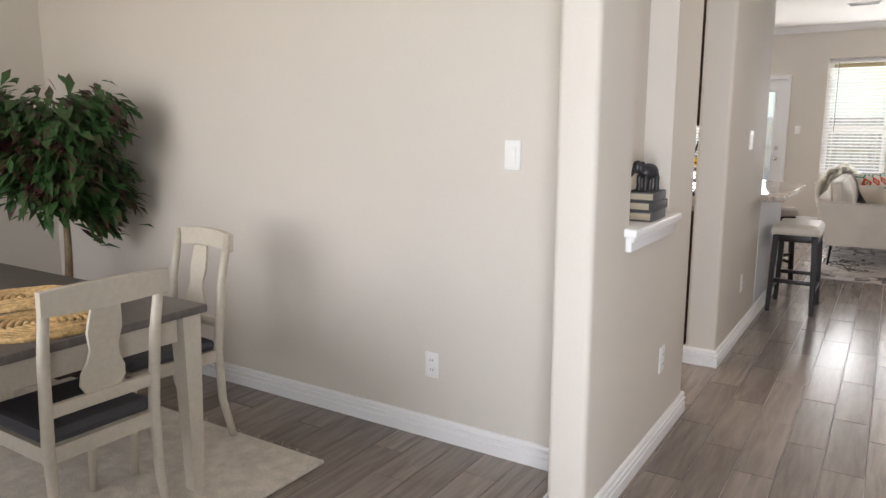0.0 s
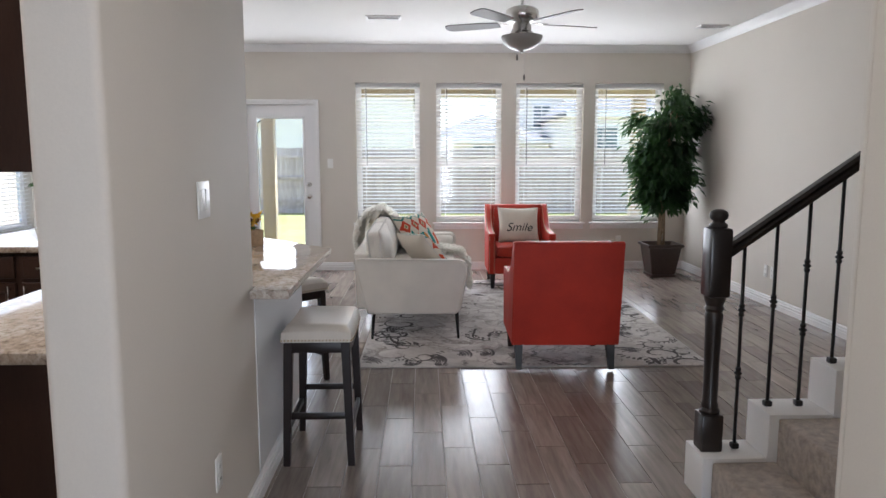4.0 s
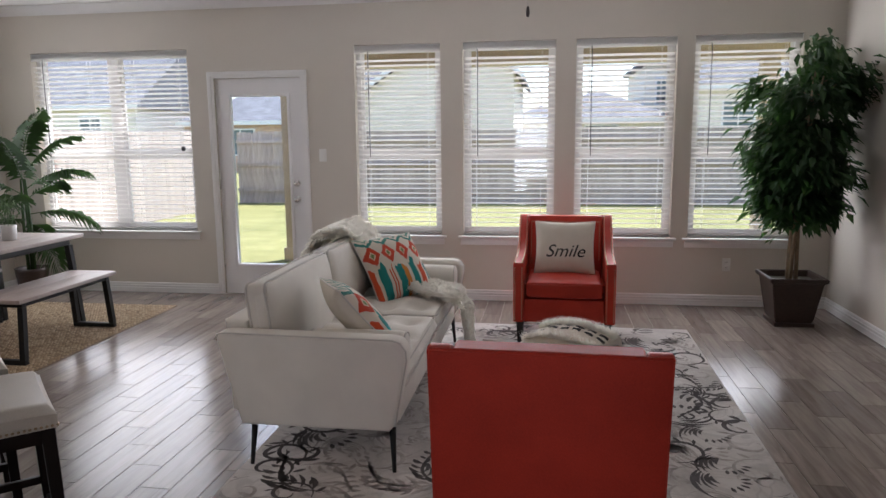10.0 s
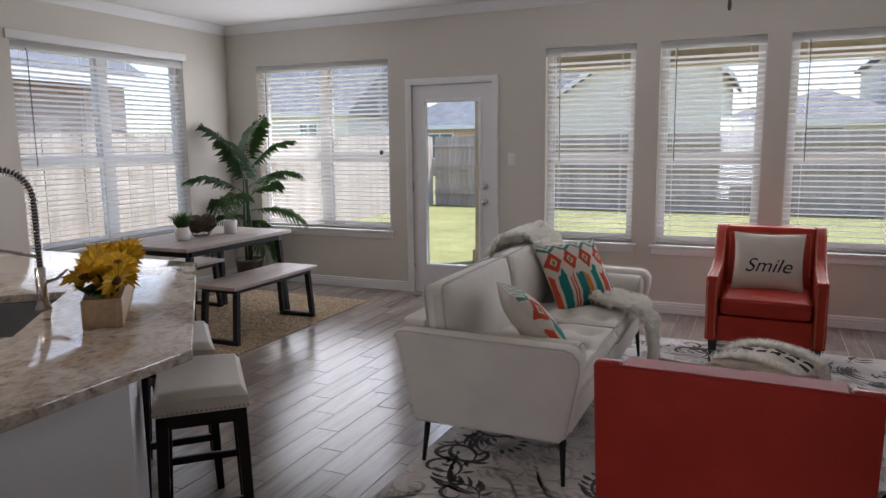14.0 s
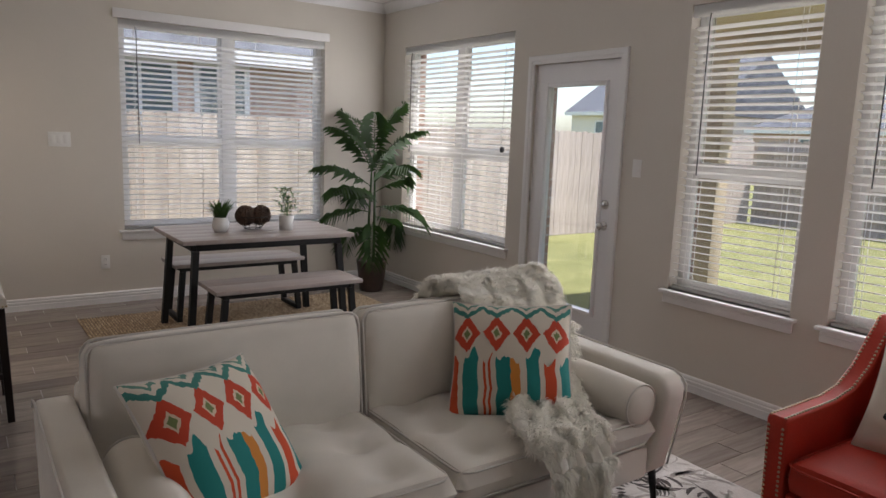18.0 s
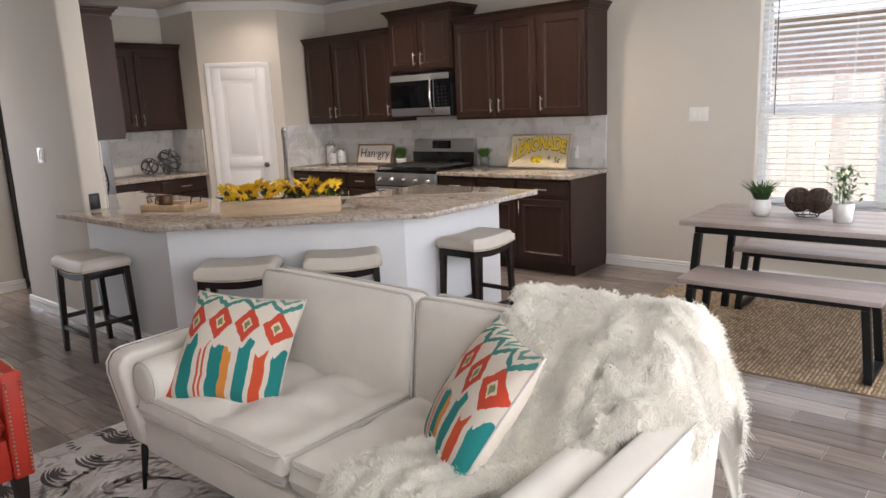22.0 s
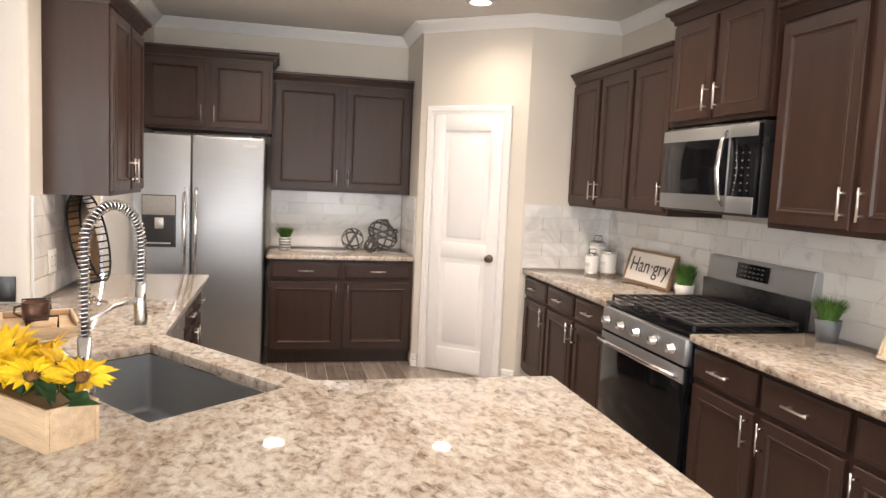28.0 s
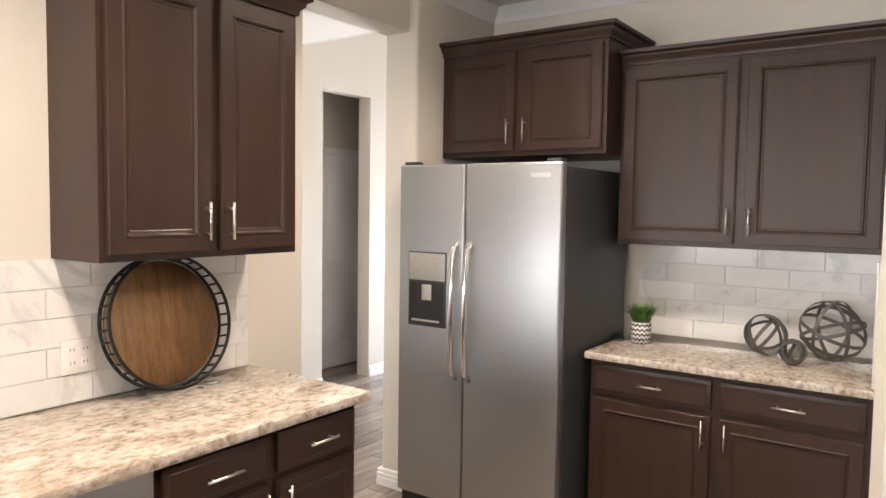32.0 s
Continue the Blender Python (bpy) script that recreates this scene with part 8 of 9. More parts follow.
# serving tray with a mug on the bar
sv = thing("serving_tray", pose(-1.16, 6.03, COUNTER, 0, 0, 20), "pale wood serving tray with black wire handles", "tray")
part("board", solid(-0.13, -0.19, 0.0, 0.13, 0.19, 0.014, 0.003), PALEWOOD, sv)
for q in ((-0.13, -0.19, -0.118, 0.19), (0.118, -0.19, 0.13, 0.19), (-0.117, -0.19, 0.117, -0.178), (-0.117, 0.178, 0.117, 0.19)):
    part("edge", solid(q[0], q[1], 0.0145, q[2], q[3], 0.04, 0.002), PALEWOOD, sv)
for s_ in (-1, 1):
    part("handle", tube(bmesh.new(), [(-0.05, s_ * 0.184, 0.04), (-0.05, s_ * 0.195, 0.085), (0.05, s_ * 0.195, 0.085), (0.05, s_ * 0.184, 0.04)], 0.004, 6), BLACKMETAL, sv)
COPPER = surface("dark_copper_mug", (0.11, 0.055, 0.035), 0.35, 0.6, vary=0.2, fine=60, bump=0.1)
mug = thing("mug", pose(-1.13, 5.97, COUNTER + 0.0145), "dark copper mug on the serving tray", "mug")
part("cup", lathe(bmesh.new(), [(0, 0), (0.04, 0), (0.048, 0.02), (0.05, 0.08), (0.048, 0.082), (0.046, 0.08), (0.044, 0.02), (0, 0.012)], 24), COPPER, mug)
part("handle", tube(bmesh.new(), [(0.048, 0, 0.065), (0.075, 0, 0.06), (0.078, 0, 0.035), (0.047, 0, 0.02)], 0.005, 8), COPPER, mug)
lid_ = thing("coaster_stack", pose(-1.20, 6.11, COUNTER + 0.0145), "small stack of wooden coasters on the tray", "coaster")
for i in range(3):
    part("coaster", lathe(bmesh.new(), [(0, 0.009 * i), (0.045, 0.009 * i), (0.045, 0.009 * i + 0.0085), (0, 0.009 * i + 0.0085)], 20), PALEWOOD, lid_)
bx_ = thing("outlet_box", pose(-0.855, 5.461, COUNTER + 0.004), "small black power outlet on the wall end", "outlet")
part("plate", solid(-0.037, 0.0, 0.0, 0.037, 0.012, 0.115, 0.003), BLACK, bx_)
part("socket", solid(-0.018, 0.0121, 0.02, 0.018, 0.0155, 0.095, 0.002), DARKGREY, bx_)


# ---- switches and outlets ----
def plate(m, label, kind="outlet", gangs=1):
    root = thing("light_switch" if kind == "switch" else "wall_outlet", m, label, kind, "wall plates")
    w = 0.035 + 0.0225 * (gangs - 1)
    part("plate", solid(-w, -0.006, -0.058, w, -0.0005, 0.058, 0.002), WHITEPLASTIC, root)
    for g in range(gangs):
        x = (g - (gangs - 1) / 2) * 0.045
        if kind == "switch":
            part("rocker", solid(x - 0.016, -0.010, -0.033, x + 0.016, -0.0062, 0.033, 0.0015), WHITEPLASTIC, root)
        else:
            for zz in (-0.022, 0.022):
                s = part("socket", solid(x - 0.016, -0.0085, zz - 0.015, x + 0.016, -0.0062, zz + 0.015, 0.002), WHITEPLASTIC, root)
                for dx in (-0.006, 0.006):
                    part("slot", solid(x + dx - 0.001, -0.0092, zz - 0.004, x + dx + 0.001, -0.0086, zz + 0.006), BLACK, s, smooth=False)
    return root


PO, PS = "white double outlet plate on the wall", "white rocker light switch on the wall"
plate(pose(-1.262, 2.49, 1.265), PS, "switch")
plate(pose(-1.64, 2.49, 0.34), PO)
plate(pose(-0.78, 2.99, 0.38, 0, 0, 90), PO)
plate(pose(-0.78, 4.83, 1.295, 0, 0, 90), PS, "switch", 2)
plate(pose(-0.78, 4.865, 0.37, 0, 0, 90), PO)
plate(pose(-1.232, NORTH, 1.345), PS, "switch")
plate(pose(2.41, NORTH, 0.37), PO)
plate(pose(EAST, 9.25, 0.325, 0, 0, -90), PO)
plate(pose(EAST, 9.12, 0.325, 0, 0, -90), PO)
plate(pose(WEST, 8.80, 0.356, 0, 0, 90), PO)
plate(pose(WEST, 8.50, 1.37, 0, 0, 90), PS, "switch", 3)
plate(pose(-1.33, 7.11, 0.40, 0, 0, 135.4 + 180), PO)
plate(pose(WEST + 0.0135, 7.34, 1.05, 0, 0, 90), PO)
plate(pose(-0.95 - 0.0135, 5.20, 1.06, 0, 0, -90), PO, "outlet", 2)
tassel = thing("blind_pull", pose(WIN_B[1] - 0.09, NORTH - 0.004, 0), "small dark pull hanging at the blind", "blind pull")
part("cord", tube(bmesh.new(), [(0, 0, 1.44), (0, 0, 2.2)], 0.0012, 6), BLIND, tassel)
part("knob", lathe(bmesh.new(), [(0, 1.39), (0.016, 1.395), (0.021, 1.415), (0.016, 1.435), (0, 1.44)], 14), BLACK, tassel, "round dark pull")
alarm = tagged(part("alarm_sensor", solid(-0.03, -0.035, -0.045, 0.03, -0.0005, 0.045, 0.006), WHITEPLASTIC, at=pose(3.14, NORTH, 2.22)), "small white alarm sensor high on the wall", "sensor")

# ---- dining room ----
CREAMPAINT = surface("antique_cream_paint", (0.55, 0.50, 0.41), 0.5, vary=0.06, scale=4, fine=50, bump=0.08)
GREYTOP = surface("grey_brown_table_top", (0.115, 0.10, 0.09), 0.4, vary=0.2, scale=3, fine=30, bump=0.1, stretch=(1, 10, 1))
GREYSEAT = surface("charcoal_seat_fabric", (0.065, 0.065, 0.072), 0.9, vary=0.1, fine=300, bump=0.4)
SEAGRASS = surface("woven_placemat", (0.56, 0.38, 0.17), 0.85, vary=0.35, scale=26, fine=90, bump=1.0)
SHAG = surface("cream_shag", (0.58, 0.52, 0.43), 0.97, vary=0.15, scale=16, fine=150, bump=1.0, sheen=0.3)
tagged(part("shag_rug", solid(-1.05, -0.95, 0.001, 1.05, 0.95, 0.02, 0.009, 3), SHAG, at=pose(-2.92, 1.08, 0)), "thick cream shag rug under the dining table", "rug")
vs, fs = [], []
for k in range(9000):
    x, y = -2.92 + rf.uniform(-1.06, 1.06), 1.08 + rf.uniform(-0.96, 0.96)
    if x < -2.75 or y < 0.9:
        if rf.random() < 0.8:
            continue
    q = Vector((x, y, 0.017))
    a = rf.uniform(0, 6.28)
    d = Vector((math.cos(a) * 0.014, math.sin(a) * 0.014, rf.uniform(0.008, 0.02)))
    sd = Vector((-math.sin(a), math.cos(a), 0)) * 0.0016
    o = len(vs)
    vs += [q - sd, q + sd, q + d]
    fs.append((o, o + 1, o + 2))
me = bpy.data.meshes.new("pile")
me.from_pydata([tuple(v) for v in vs], [], fs)
me.materials.append(SHAG)
pl = new("pile", me)
pl.parent = bpy.data.objects["shag_rug"]
pl.matrix_basis = pose(2.92, -1.08, 0)
tagged(pl, kind="stuff")
dt = thing("formal_dining_table", pose(-2.83, 1.05, 0.02), "dining table with a grey top and cream legs", "table")
part("tabletop", solid(-0.76, -0.60, 0.685, 0.76, 0.60, 0.715, 0.006), GREYTOP, dt)
for s_ in (-1, 1):
    part("apron", solid(-0.66, s_ * 0.54 - 0.011, 0.59, 0.66, s_ * 0.54 + 0.011, 0.684), CREAMPAINT, dt, smooth=False)
    part("apron", solid(s_ * 0.70 - 0.011, -0.50, 0.59, s_ * 0.70 + 0.011, 0.50, 0.684), CREAMPAINT, dt, smooth=False)
    for sx in (-1, 1):
        bm = bmesh.new()
        lo = [bm.verts.new((sx * 0.70 + a * 0.024, s_ * 0.545 + b * 0.024, 0)) for a, b in ((-1, -1), (1, -1), (1, 1), (-1, 1))]
        hi = [bm.verts.new((sx * 0.70 + a * 0.038, s_ * 0.545 + b * 0.038, 0.684)) for a, b in ((-1, -1), (1, -1), (1, 1), (-1, 1))]
        bm.faces.new(lo[::-1])
        bm.faces.new(hi)
        for i in range(4):
            bm.faces.new((lo[i], lo[(i + 1) % 4], hi[(i + 1) % 4], hi[i]))
        part("leg", bm, CREAMPAINT, dt, smooth=False)


def dining_chair(m, label):
    """Seat towards -y from its back."""
    root = thing("dining_chair", m, label, "chair", "dining chairs")
    for sx in (-1, 1):
        part("back_post", tube(bmesh.new(), [(sx * 0.20, 0.06, 0), (sx * 0.205, 0.01, 0.2), (sx * 0.205, 0.0, 0.45), (sx * 0.21, 0.03, 0.75), (sx * 0.215, 0.075, 0.97)], [0.018, 0.019, 0.022, 0.020, 0.017], 8), CREAMPAINT, root)
        part("front_leg", tube(bmesh.new(), [(sx * 0.20, -0.42, 0), (sx * 0.205, -0.41, 0.44)], [0.015, 0.023], 8), CREAMPAINT, root)
        part("side_rail", solid(sx * 0.205 - 0.011, -0.40, 0.39, sx * 0.205 + 0.011, -0.02, 0.445), CREAMPAINT, root, smooth=False)
    bm = bmesh.new()
    rows = []
    for i in range(13):
        u = -1 + 2 * i / 12
        yb = 0.075 + 0.028 * (1 - u * u)
        rows.append([bm.verts.new((0.235 * u, yb + a, z)) for a, z in ((-0.012, 0.895 + 0.006 * (1 - u * u)), (0.012, 0.895), (0.016, 0.985 - 0.012 * u * u), (-0.010, 0.985 - 0.012 * u * u))])
    for a, b in zip(rows, rows[1:]):
        for k in range(4):
            bm.faces.new((a[k], a[(k + 1) % 4], b[(k + 1) % 4], b[k]))
    bm.faces.new(rows[0])
    bm.faces.new(rows[-1][::-1])
    bmesh.ops.recalc_face_normals(bm, faces=bm.faces[:])
    part("crest_rail", bm, CREAMPAINT, root)
    part("lower_rail", solid(-0.20, 0.0, 0.545, 0.20, 0.022, 0.59, 0.004), CREAMPAINT, root)
    part("back_rail", solid(-0.20, -0.014, 0.39, 0.20, 0.010, 0.445), CREAMPAINT, root, smooth=False)
    part("front_rail", solid(-0.19, -0.425, 0.39, 0.19, -0.40, 0.445), CREAMPAINT, root, smooth=False)
    half = [(0.050, 0.905), (0.058, 0.86), (0.065, 0.80), (0.052, 0.74), (0.060, 0.70), (0.082, 0.66), (0.085, 0.62), (0.062, 0.588)]
    bm = bmesh.new()
    fr_, bk_ = [], []
    for s_ in (1, -1):
        for x, z in (half if s_ > 0 else half[::-1]):
            yb = 0.006 + 0.10 * max(0, z - 0.56) ** 1.2 * 2.1
            fr_.append(bm.verts.new((s_ * x, yb - 0.006, z)))
            bk_.append(bm.verts.new((s_ * x, yb + 0.006, z)))
    n = len(fr_)
    for i in range(len(half) - 1):
        j = n - 1 - i
        bm.faces.new((fr_[i], fr_[i + 1], fr_[j - 1], fr_[j]))
        bm.faces.new((bk_[j], bk_[j - 1], bk_[i + 1], bk_[i]))
    for i in range(n):
        bm.faces.new((fr_[i], bk_[i], bk_[(i + 1) % n], fr_[(i + 1) % n]))
    bmesh.ops.recalc_face_normals(bm, faces=bm.faces[:])
    part("splat", bm, CREAMPAINT, root, "vase-shaped cream back splat")
    o = part("seat", cushion(0.42, 0.42, 0.05, False, 0.012), GREYSEAT, root, "charcoal upholstered seat")
    o.matrix_basis = pose(0, -0.215, 0.468, 0, 0, 90)
    return root


SLIM = Matrix.Diagonal((0.87, 0.95, 0.925, 1))
dc = dining_chair(pose(-2.035, 1.20, 0.02, 0, 0, -90) @ SLIM, "cream painted dining chair with a dark seat")
copy_thing(dc, pose(-2.555, 1.955, 0.02, 0, 0, -6))
copy_thing(dc, pose(-3.63, 1.06, 0.02, 0, 0, 90))
for x, y in ((-2.28, 1.16), (-2.68, 1.32), (-3.25, 1.0)):
    pm = thing("placemat", pose(x, y, 0.735), "round woven straw placemat on the table", "placemat", "placemats")
    for i in range(8):
        r = 0.022 + 0.0225 * i
        part("braid", tube(bmesh.new(), [(r * math.cos(a), r * math.sin(a), 0.007 + 0.001 * math.sin(9 * a)) for a in [2 * math.pi * q / 36 for q in range(36)]], [0.0108 + 0.002 * math.sin(7 * q) for q in range(36)], 6, True), SEAGRASS, pm)
REDLEAF = surface("green_and_plum_leaf", (0.05, 0.075, 0.03), 0.5, vary=0.5, scale=9, fine=50, bump=0.05)
for _n in REDLEAF.node_tree.nodes:
    if _n.type == "VALTORGB":
        _n.color_ramp.elements[0].position, _n.color_ramp.elements[0].color = 0.40, (0.085, 0.018, 0.028, 1)
        _n.color_ramp.elements[1].position, _n.color_ramp.elements[1].color = 0.50, (0.03, 0.085, 0.02, 1)
ficus(pose(-3.86, 2.10, 0), "small bushy tree with green and plum leaves", 1.60, 1.0, (0.0, -0.05, 0.315), 330, 23, REDLEAF, 0.105, 1, True, keep_in(0.5, 0.38))
vase = thing("floor_vase", pose(-0.60, -0.36, 0), "tall dark brown floor vase by the entry", "vase")
part("body", lathe(bmesh.new(), [(0, 0), (0.11, 0), (0.15, 0.08), (0.165, 0.22), (0.14, 0.36), (0.06, 0.47), (0.045, 0.54), (0.06, 0.58), (0.05, 0.58), (0.035, 0.54), (0, 0.5)], 28), POT, vase)

# ---- outdoors ----
def lawn():
    m, nt, b = nodes_of("lawn_grass")
    g = nt.nodes.new("ShaderNodeNewGeometry")
    big, mid, fin = (noise_tex(nt, g.outputs["Position"], s_, 4) for s_ in (0.35, 3.0, 40.0))
    c = ramp(nt, maths(nt, "ADD", maths(nt, "MULTIPLY", big, 0.35), maths(nt, "ADD", maths(nt, "MULTIPLY", mid, 0.35), maths(nt, "MULTIPLY", fin, 0.3))), [(0.35, (0.12, 0.125, 0.038)), (0.5, (0.19, 0.19, 0.065)), (0.65, (0.28, 0.27, 0.11))])
    nt.links.new(c, b.inputs["Base Color"])
    b.inputs["Roughness"].default_value = 0.95
    bumped(nt, b, fin, 1.0, 0.04)
    return m


LAWN = lawn()
bm = bmesh.new()
GZ = -0.16
ring = [(-400, -400), (400, -400), (400, 400), (-400, 400)]
bm.faces.new([bm.verts.new((x, y, GZ)) for x, y in ring])
structure("ground", bm, LAWN, "sunlit green lawn", "ground", False)
CONCRETE = surface("pale_concrete", (0.46, 0.44, 0.41), 0.9, vary=0.1, scale=1.5, fine=60, bump=0.2)
structure("patio", solid(-1.3, NORTH + TH + 0.105, GZ, 4.4, 14.5, -0.06), CONCRETE, "pale concrete patio slab", "patio", False)
structure("porch", solid(-1.6, -3.0, GZ, 1.6, -0.75, -0.03), CONCRETE, "pale concrete front porch", "pavement", False)
structure("front_path", solid(-0.6, -9.0, GZ, 0.8, -3.0, GZ + 0.03), CONCRETE, "concrete path to the front door", "pavement", False)
ASPHALT = surface("grey_street", (0.16, 0.155, 0.15), 0.9, vary=0.12, scale=0.8, fine=40, bump=0.3)
structure("road", solid(-80, -18.0, GZ, 80, -10.5, GZ + 0.012), ASPHALT, "grey residential street", "road", False)
SIDING = surface("warm_white_siding", (0.80, 0.74, 0.63), 0.75, vary=0.05, scale=1, fine=8, bump=0.2, stretch=(1, 1, 6))
SHINGLE = surface("grey_blue_shingle", (0.105, 0.11, 0.125), 0.9, vary=0.25, scale=1.5, fine=14, bump=0.6, stretch=(1, 1, 3))
TANROOF = surface("weathered_tan_shingle", (0.36, 0.31, 0.25), 0.9, vary=0.16, scale=1.5, fine=14, bump=0.5)
BEAM = surface("tan_painted_beam", (0.52, 0.42, 0.30), 0.7, vary=0.06, scale=2, fine=30, bump=0.1)


def brickwork(name, rgb, rgb2, mortar):
    m, nt, b = nodes_of(name)
    c = nt.nodes.new("ShaderNodeTexCoord")
    sp, cm = nt.nodes.new("ShaderNodeSeparateXYZ"), nt.nodes.new("ShaderNodeCombineXYZ")
    nt.links.new(c.outputs["Object"], sp.inputs[0])
    nt.links.new(maths(nt, "ADD", sp.outputs[0], sp.outputs[1]), cm.inputs[0])
    nt.links.new(sp.outputs[2], cm.inputs[1])
    br = nt.nodes.new("ShaderNodeTexBrick")
    br.inputs["Scale"].default_value = 1.0
    br.inputs["Brick Width"].default_value, br.inputs["Row Height"].default_value, br.inputs["Mortar Size"].default_value = 0.21, 0.075, 0.007
    br.inputs["Color1"].default_value, br.inputs["Color2"].default_value, br.inputs["Mortar"].default_value = (*rgb, 1), (*rgb2, 1), (*mortar, 1)
    nt.links.new(cm.outputs[0], br.inputs["Vector"])
    nt.links.new(mixed(nt, 0.5, br.outputs["Color"], ramp(nt, noise_tex(nt, coords(nt), 3, 4), [(0.3, (0.75, 0.75, 0.75)), (0.7, (1, 1, 1))]), "MULTIPLY"), b.inputs["Base Color"])
    b.inputs["Roughness"].default_value = 0.9
    bumped(nt, b, br.outputs["Fac"], -0.6, 0.006)
    return m


TANBRICK = brickwork("tan_brick", (0.58, 0.36, 0.27), (0.66, 0.45, 0.34), (0.66, 0.59, 0.52))
REDBRICK = brickwork("mixed_red_brick", (0.36, 0.22, 0.17), (0.48, 0.36, 0.30), (0.55, 0.51, 0.46))
structure("wall_veneer", wall_mesh("x", NORTH + TH + 0.003, 0.10, WEST - TH, EAST + TH, 2.61, [(a - 0.01, b + 0.01, c - 0.01, d + 0.01) for a, b, c, d in WIN_N + [WIN_B]] + [(DOOR_N[0] - 0.01, DOOR_N[1] + 0.01, 0.0, DOOR_N[3] + 0.01)]), REDBRICK, "mixed red brick outer face of the back wall", "wall", False)
# covered patio
cover = thing("patio_cover", pose(0, 0, 0), "covered patio roof on tan columns", "patio cover")
part("soffit", solid(-2.74, NORTH + TH + 0.105, 2.62, 4.6, 14.75, 2.72), BEAM, cover, smooth=False)
part("beam", solid(-2.74, 14.2, 2.40, 4.6, 14.45, 2.619), BEAM, cover, smooth=False)
bm = bmesh.new()
vs4 = [bm.verts.new(q) for q in ((-2.76, 14.8, 2.73), (4.9, 14.8, 2.73), (4.9, NORTH + TH, 3.6), (-2.76, NORTH + TH, 3.6), (-2.76, 14.8, 2.80), (4.9, 14.8, 2.80), (4.9, NORTH + TH, 3.67), (-2.76, NORTH + TH, 3.67))]
for f in ((0, 1, 2, 3), (7, 6, 5, 4), (0, 4, 5, 1), (1, 5, 6, 2), (2, 6, 7, 3), (3, 7, 4, 0)):
    bm.faces.new([vs4[k] for k in f])
part("roof", bm, SHINGLE, cover, smooth=False)
for x in (-2.60, 3.48):
    cl = part("column", solid(x - 0.10, 14.22, GZ, x + 0.10, 14.42, 2.399, 0.006), BEAM, cover, "tan wrapped square column")
    part("plinth", solid(x - 0.13, 14.19, GZ, x + 0.13, 14.45, 0.02, 0.006), BEAM, cl)
# fences
FENCE = surface("weathered_cedar", (0.46, 0.385, 0.335), 0.9, vary=0.18, scale=2, fine=30, bump=0.4, stretch=(8, 8, 1), rand=0.16)


def fence(m, length, label):
    root = thing("fence", m, label, "fence", "yard fences")
    first = None
    n = int(length / 0.142)
    for i in range(n):
        at = pose(i * 0.142 + 0.07, 0, random.uniform(-0.012, 0.012), 0, random.uniform(-0.25, 0.25), 0)
        if first is None:
            bm = bmesh.new()
            out = [(-0.069, 0), (0.069, 0), (0.069, 1.80), (0.045, 1.835), (-0.045, 1.835), (-0.069, 1.80)]
            a = [bm.verts.new((x, -0.009, z)) for x, z in out]
            b = [bm.verts.new((x, 0.009, z)) for x, z in out]
            bm.faces.new(a)
            bm.faces.new(b[::-1])
            for k in range(6):
                bm.faces.new((a[k], b[k], b[(k + 1) % 6], a[(k + 1) % 6]))
            bmesh.ops.recalc_face_normals(bm, faces=bm.faces[:])
            first = part("picket", bm, FENCE, root, smooth=False, at=at)
        else:
            again(first, root, at)
    for z in (0.3, 0.95, 1.55):
        part("rail", solid(0, 0.012, z, length, 0.05, z + 0.085), FENCE, root, smooth=False)
    return root


fence(pose(16.8, 22.6, GZ, 0, 0, 180), 24.0, "weathered grey cedar picket fence behind the lawn")
fence(pose(-7.2, 3.0, GZ, 0, 0, 90), 19.5, "weathered cedar fence along the side yard")
fence(pose(16.8, 22.6, GZ, 0, 0, -90), 16.0, "weathered cedar fence along the far side yard")


HOUSEPANE = surface("grey_teal_house_pane", (0.15, 0.19, 0.20), 0.25, vary=0.1, scale=2, bump=0)


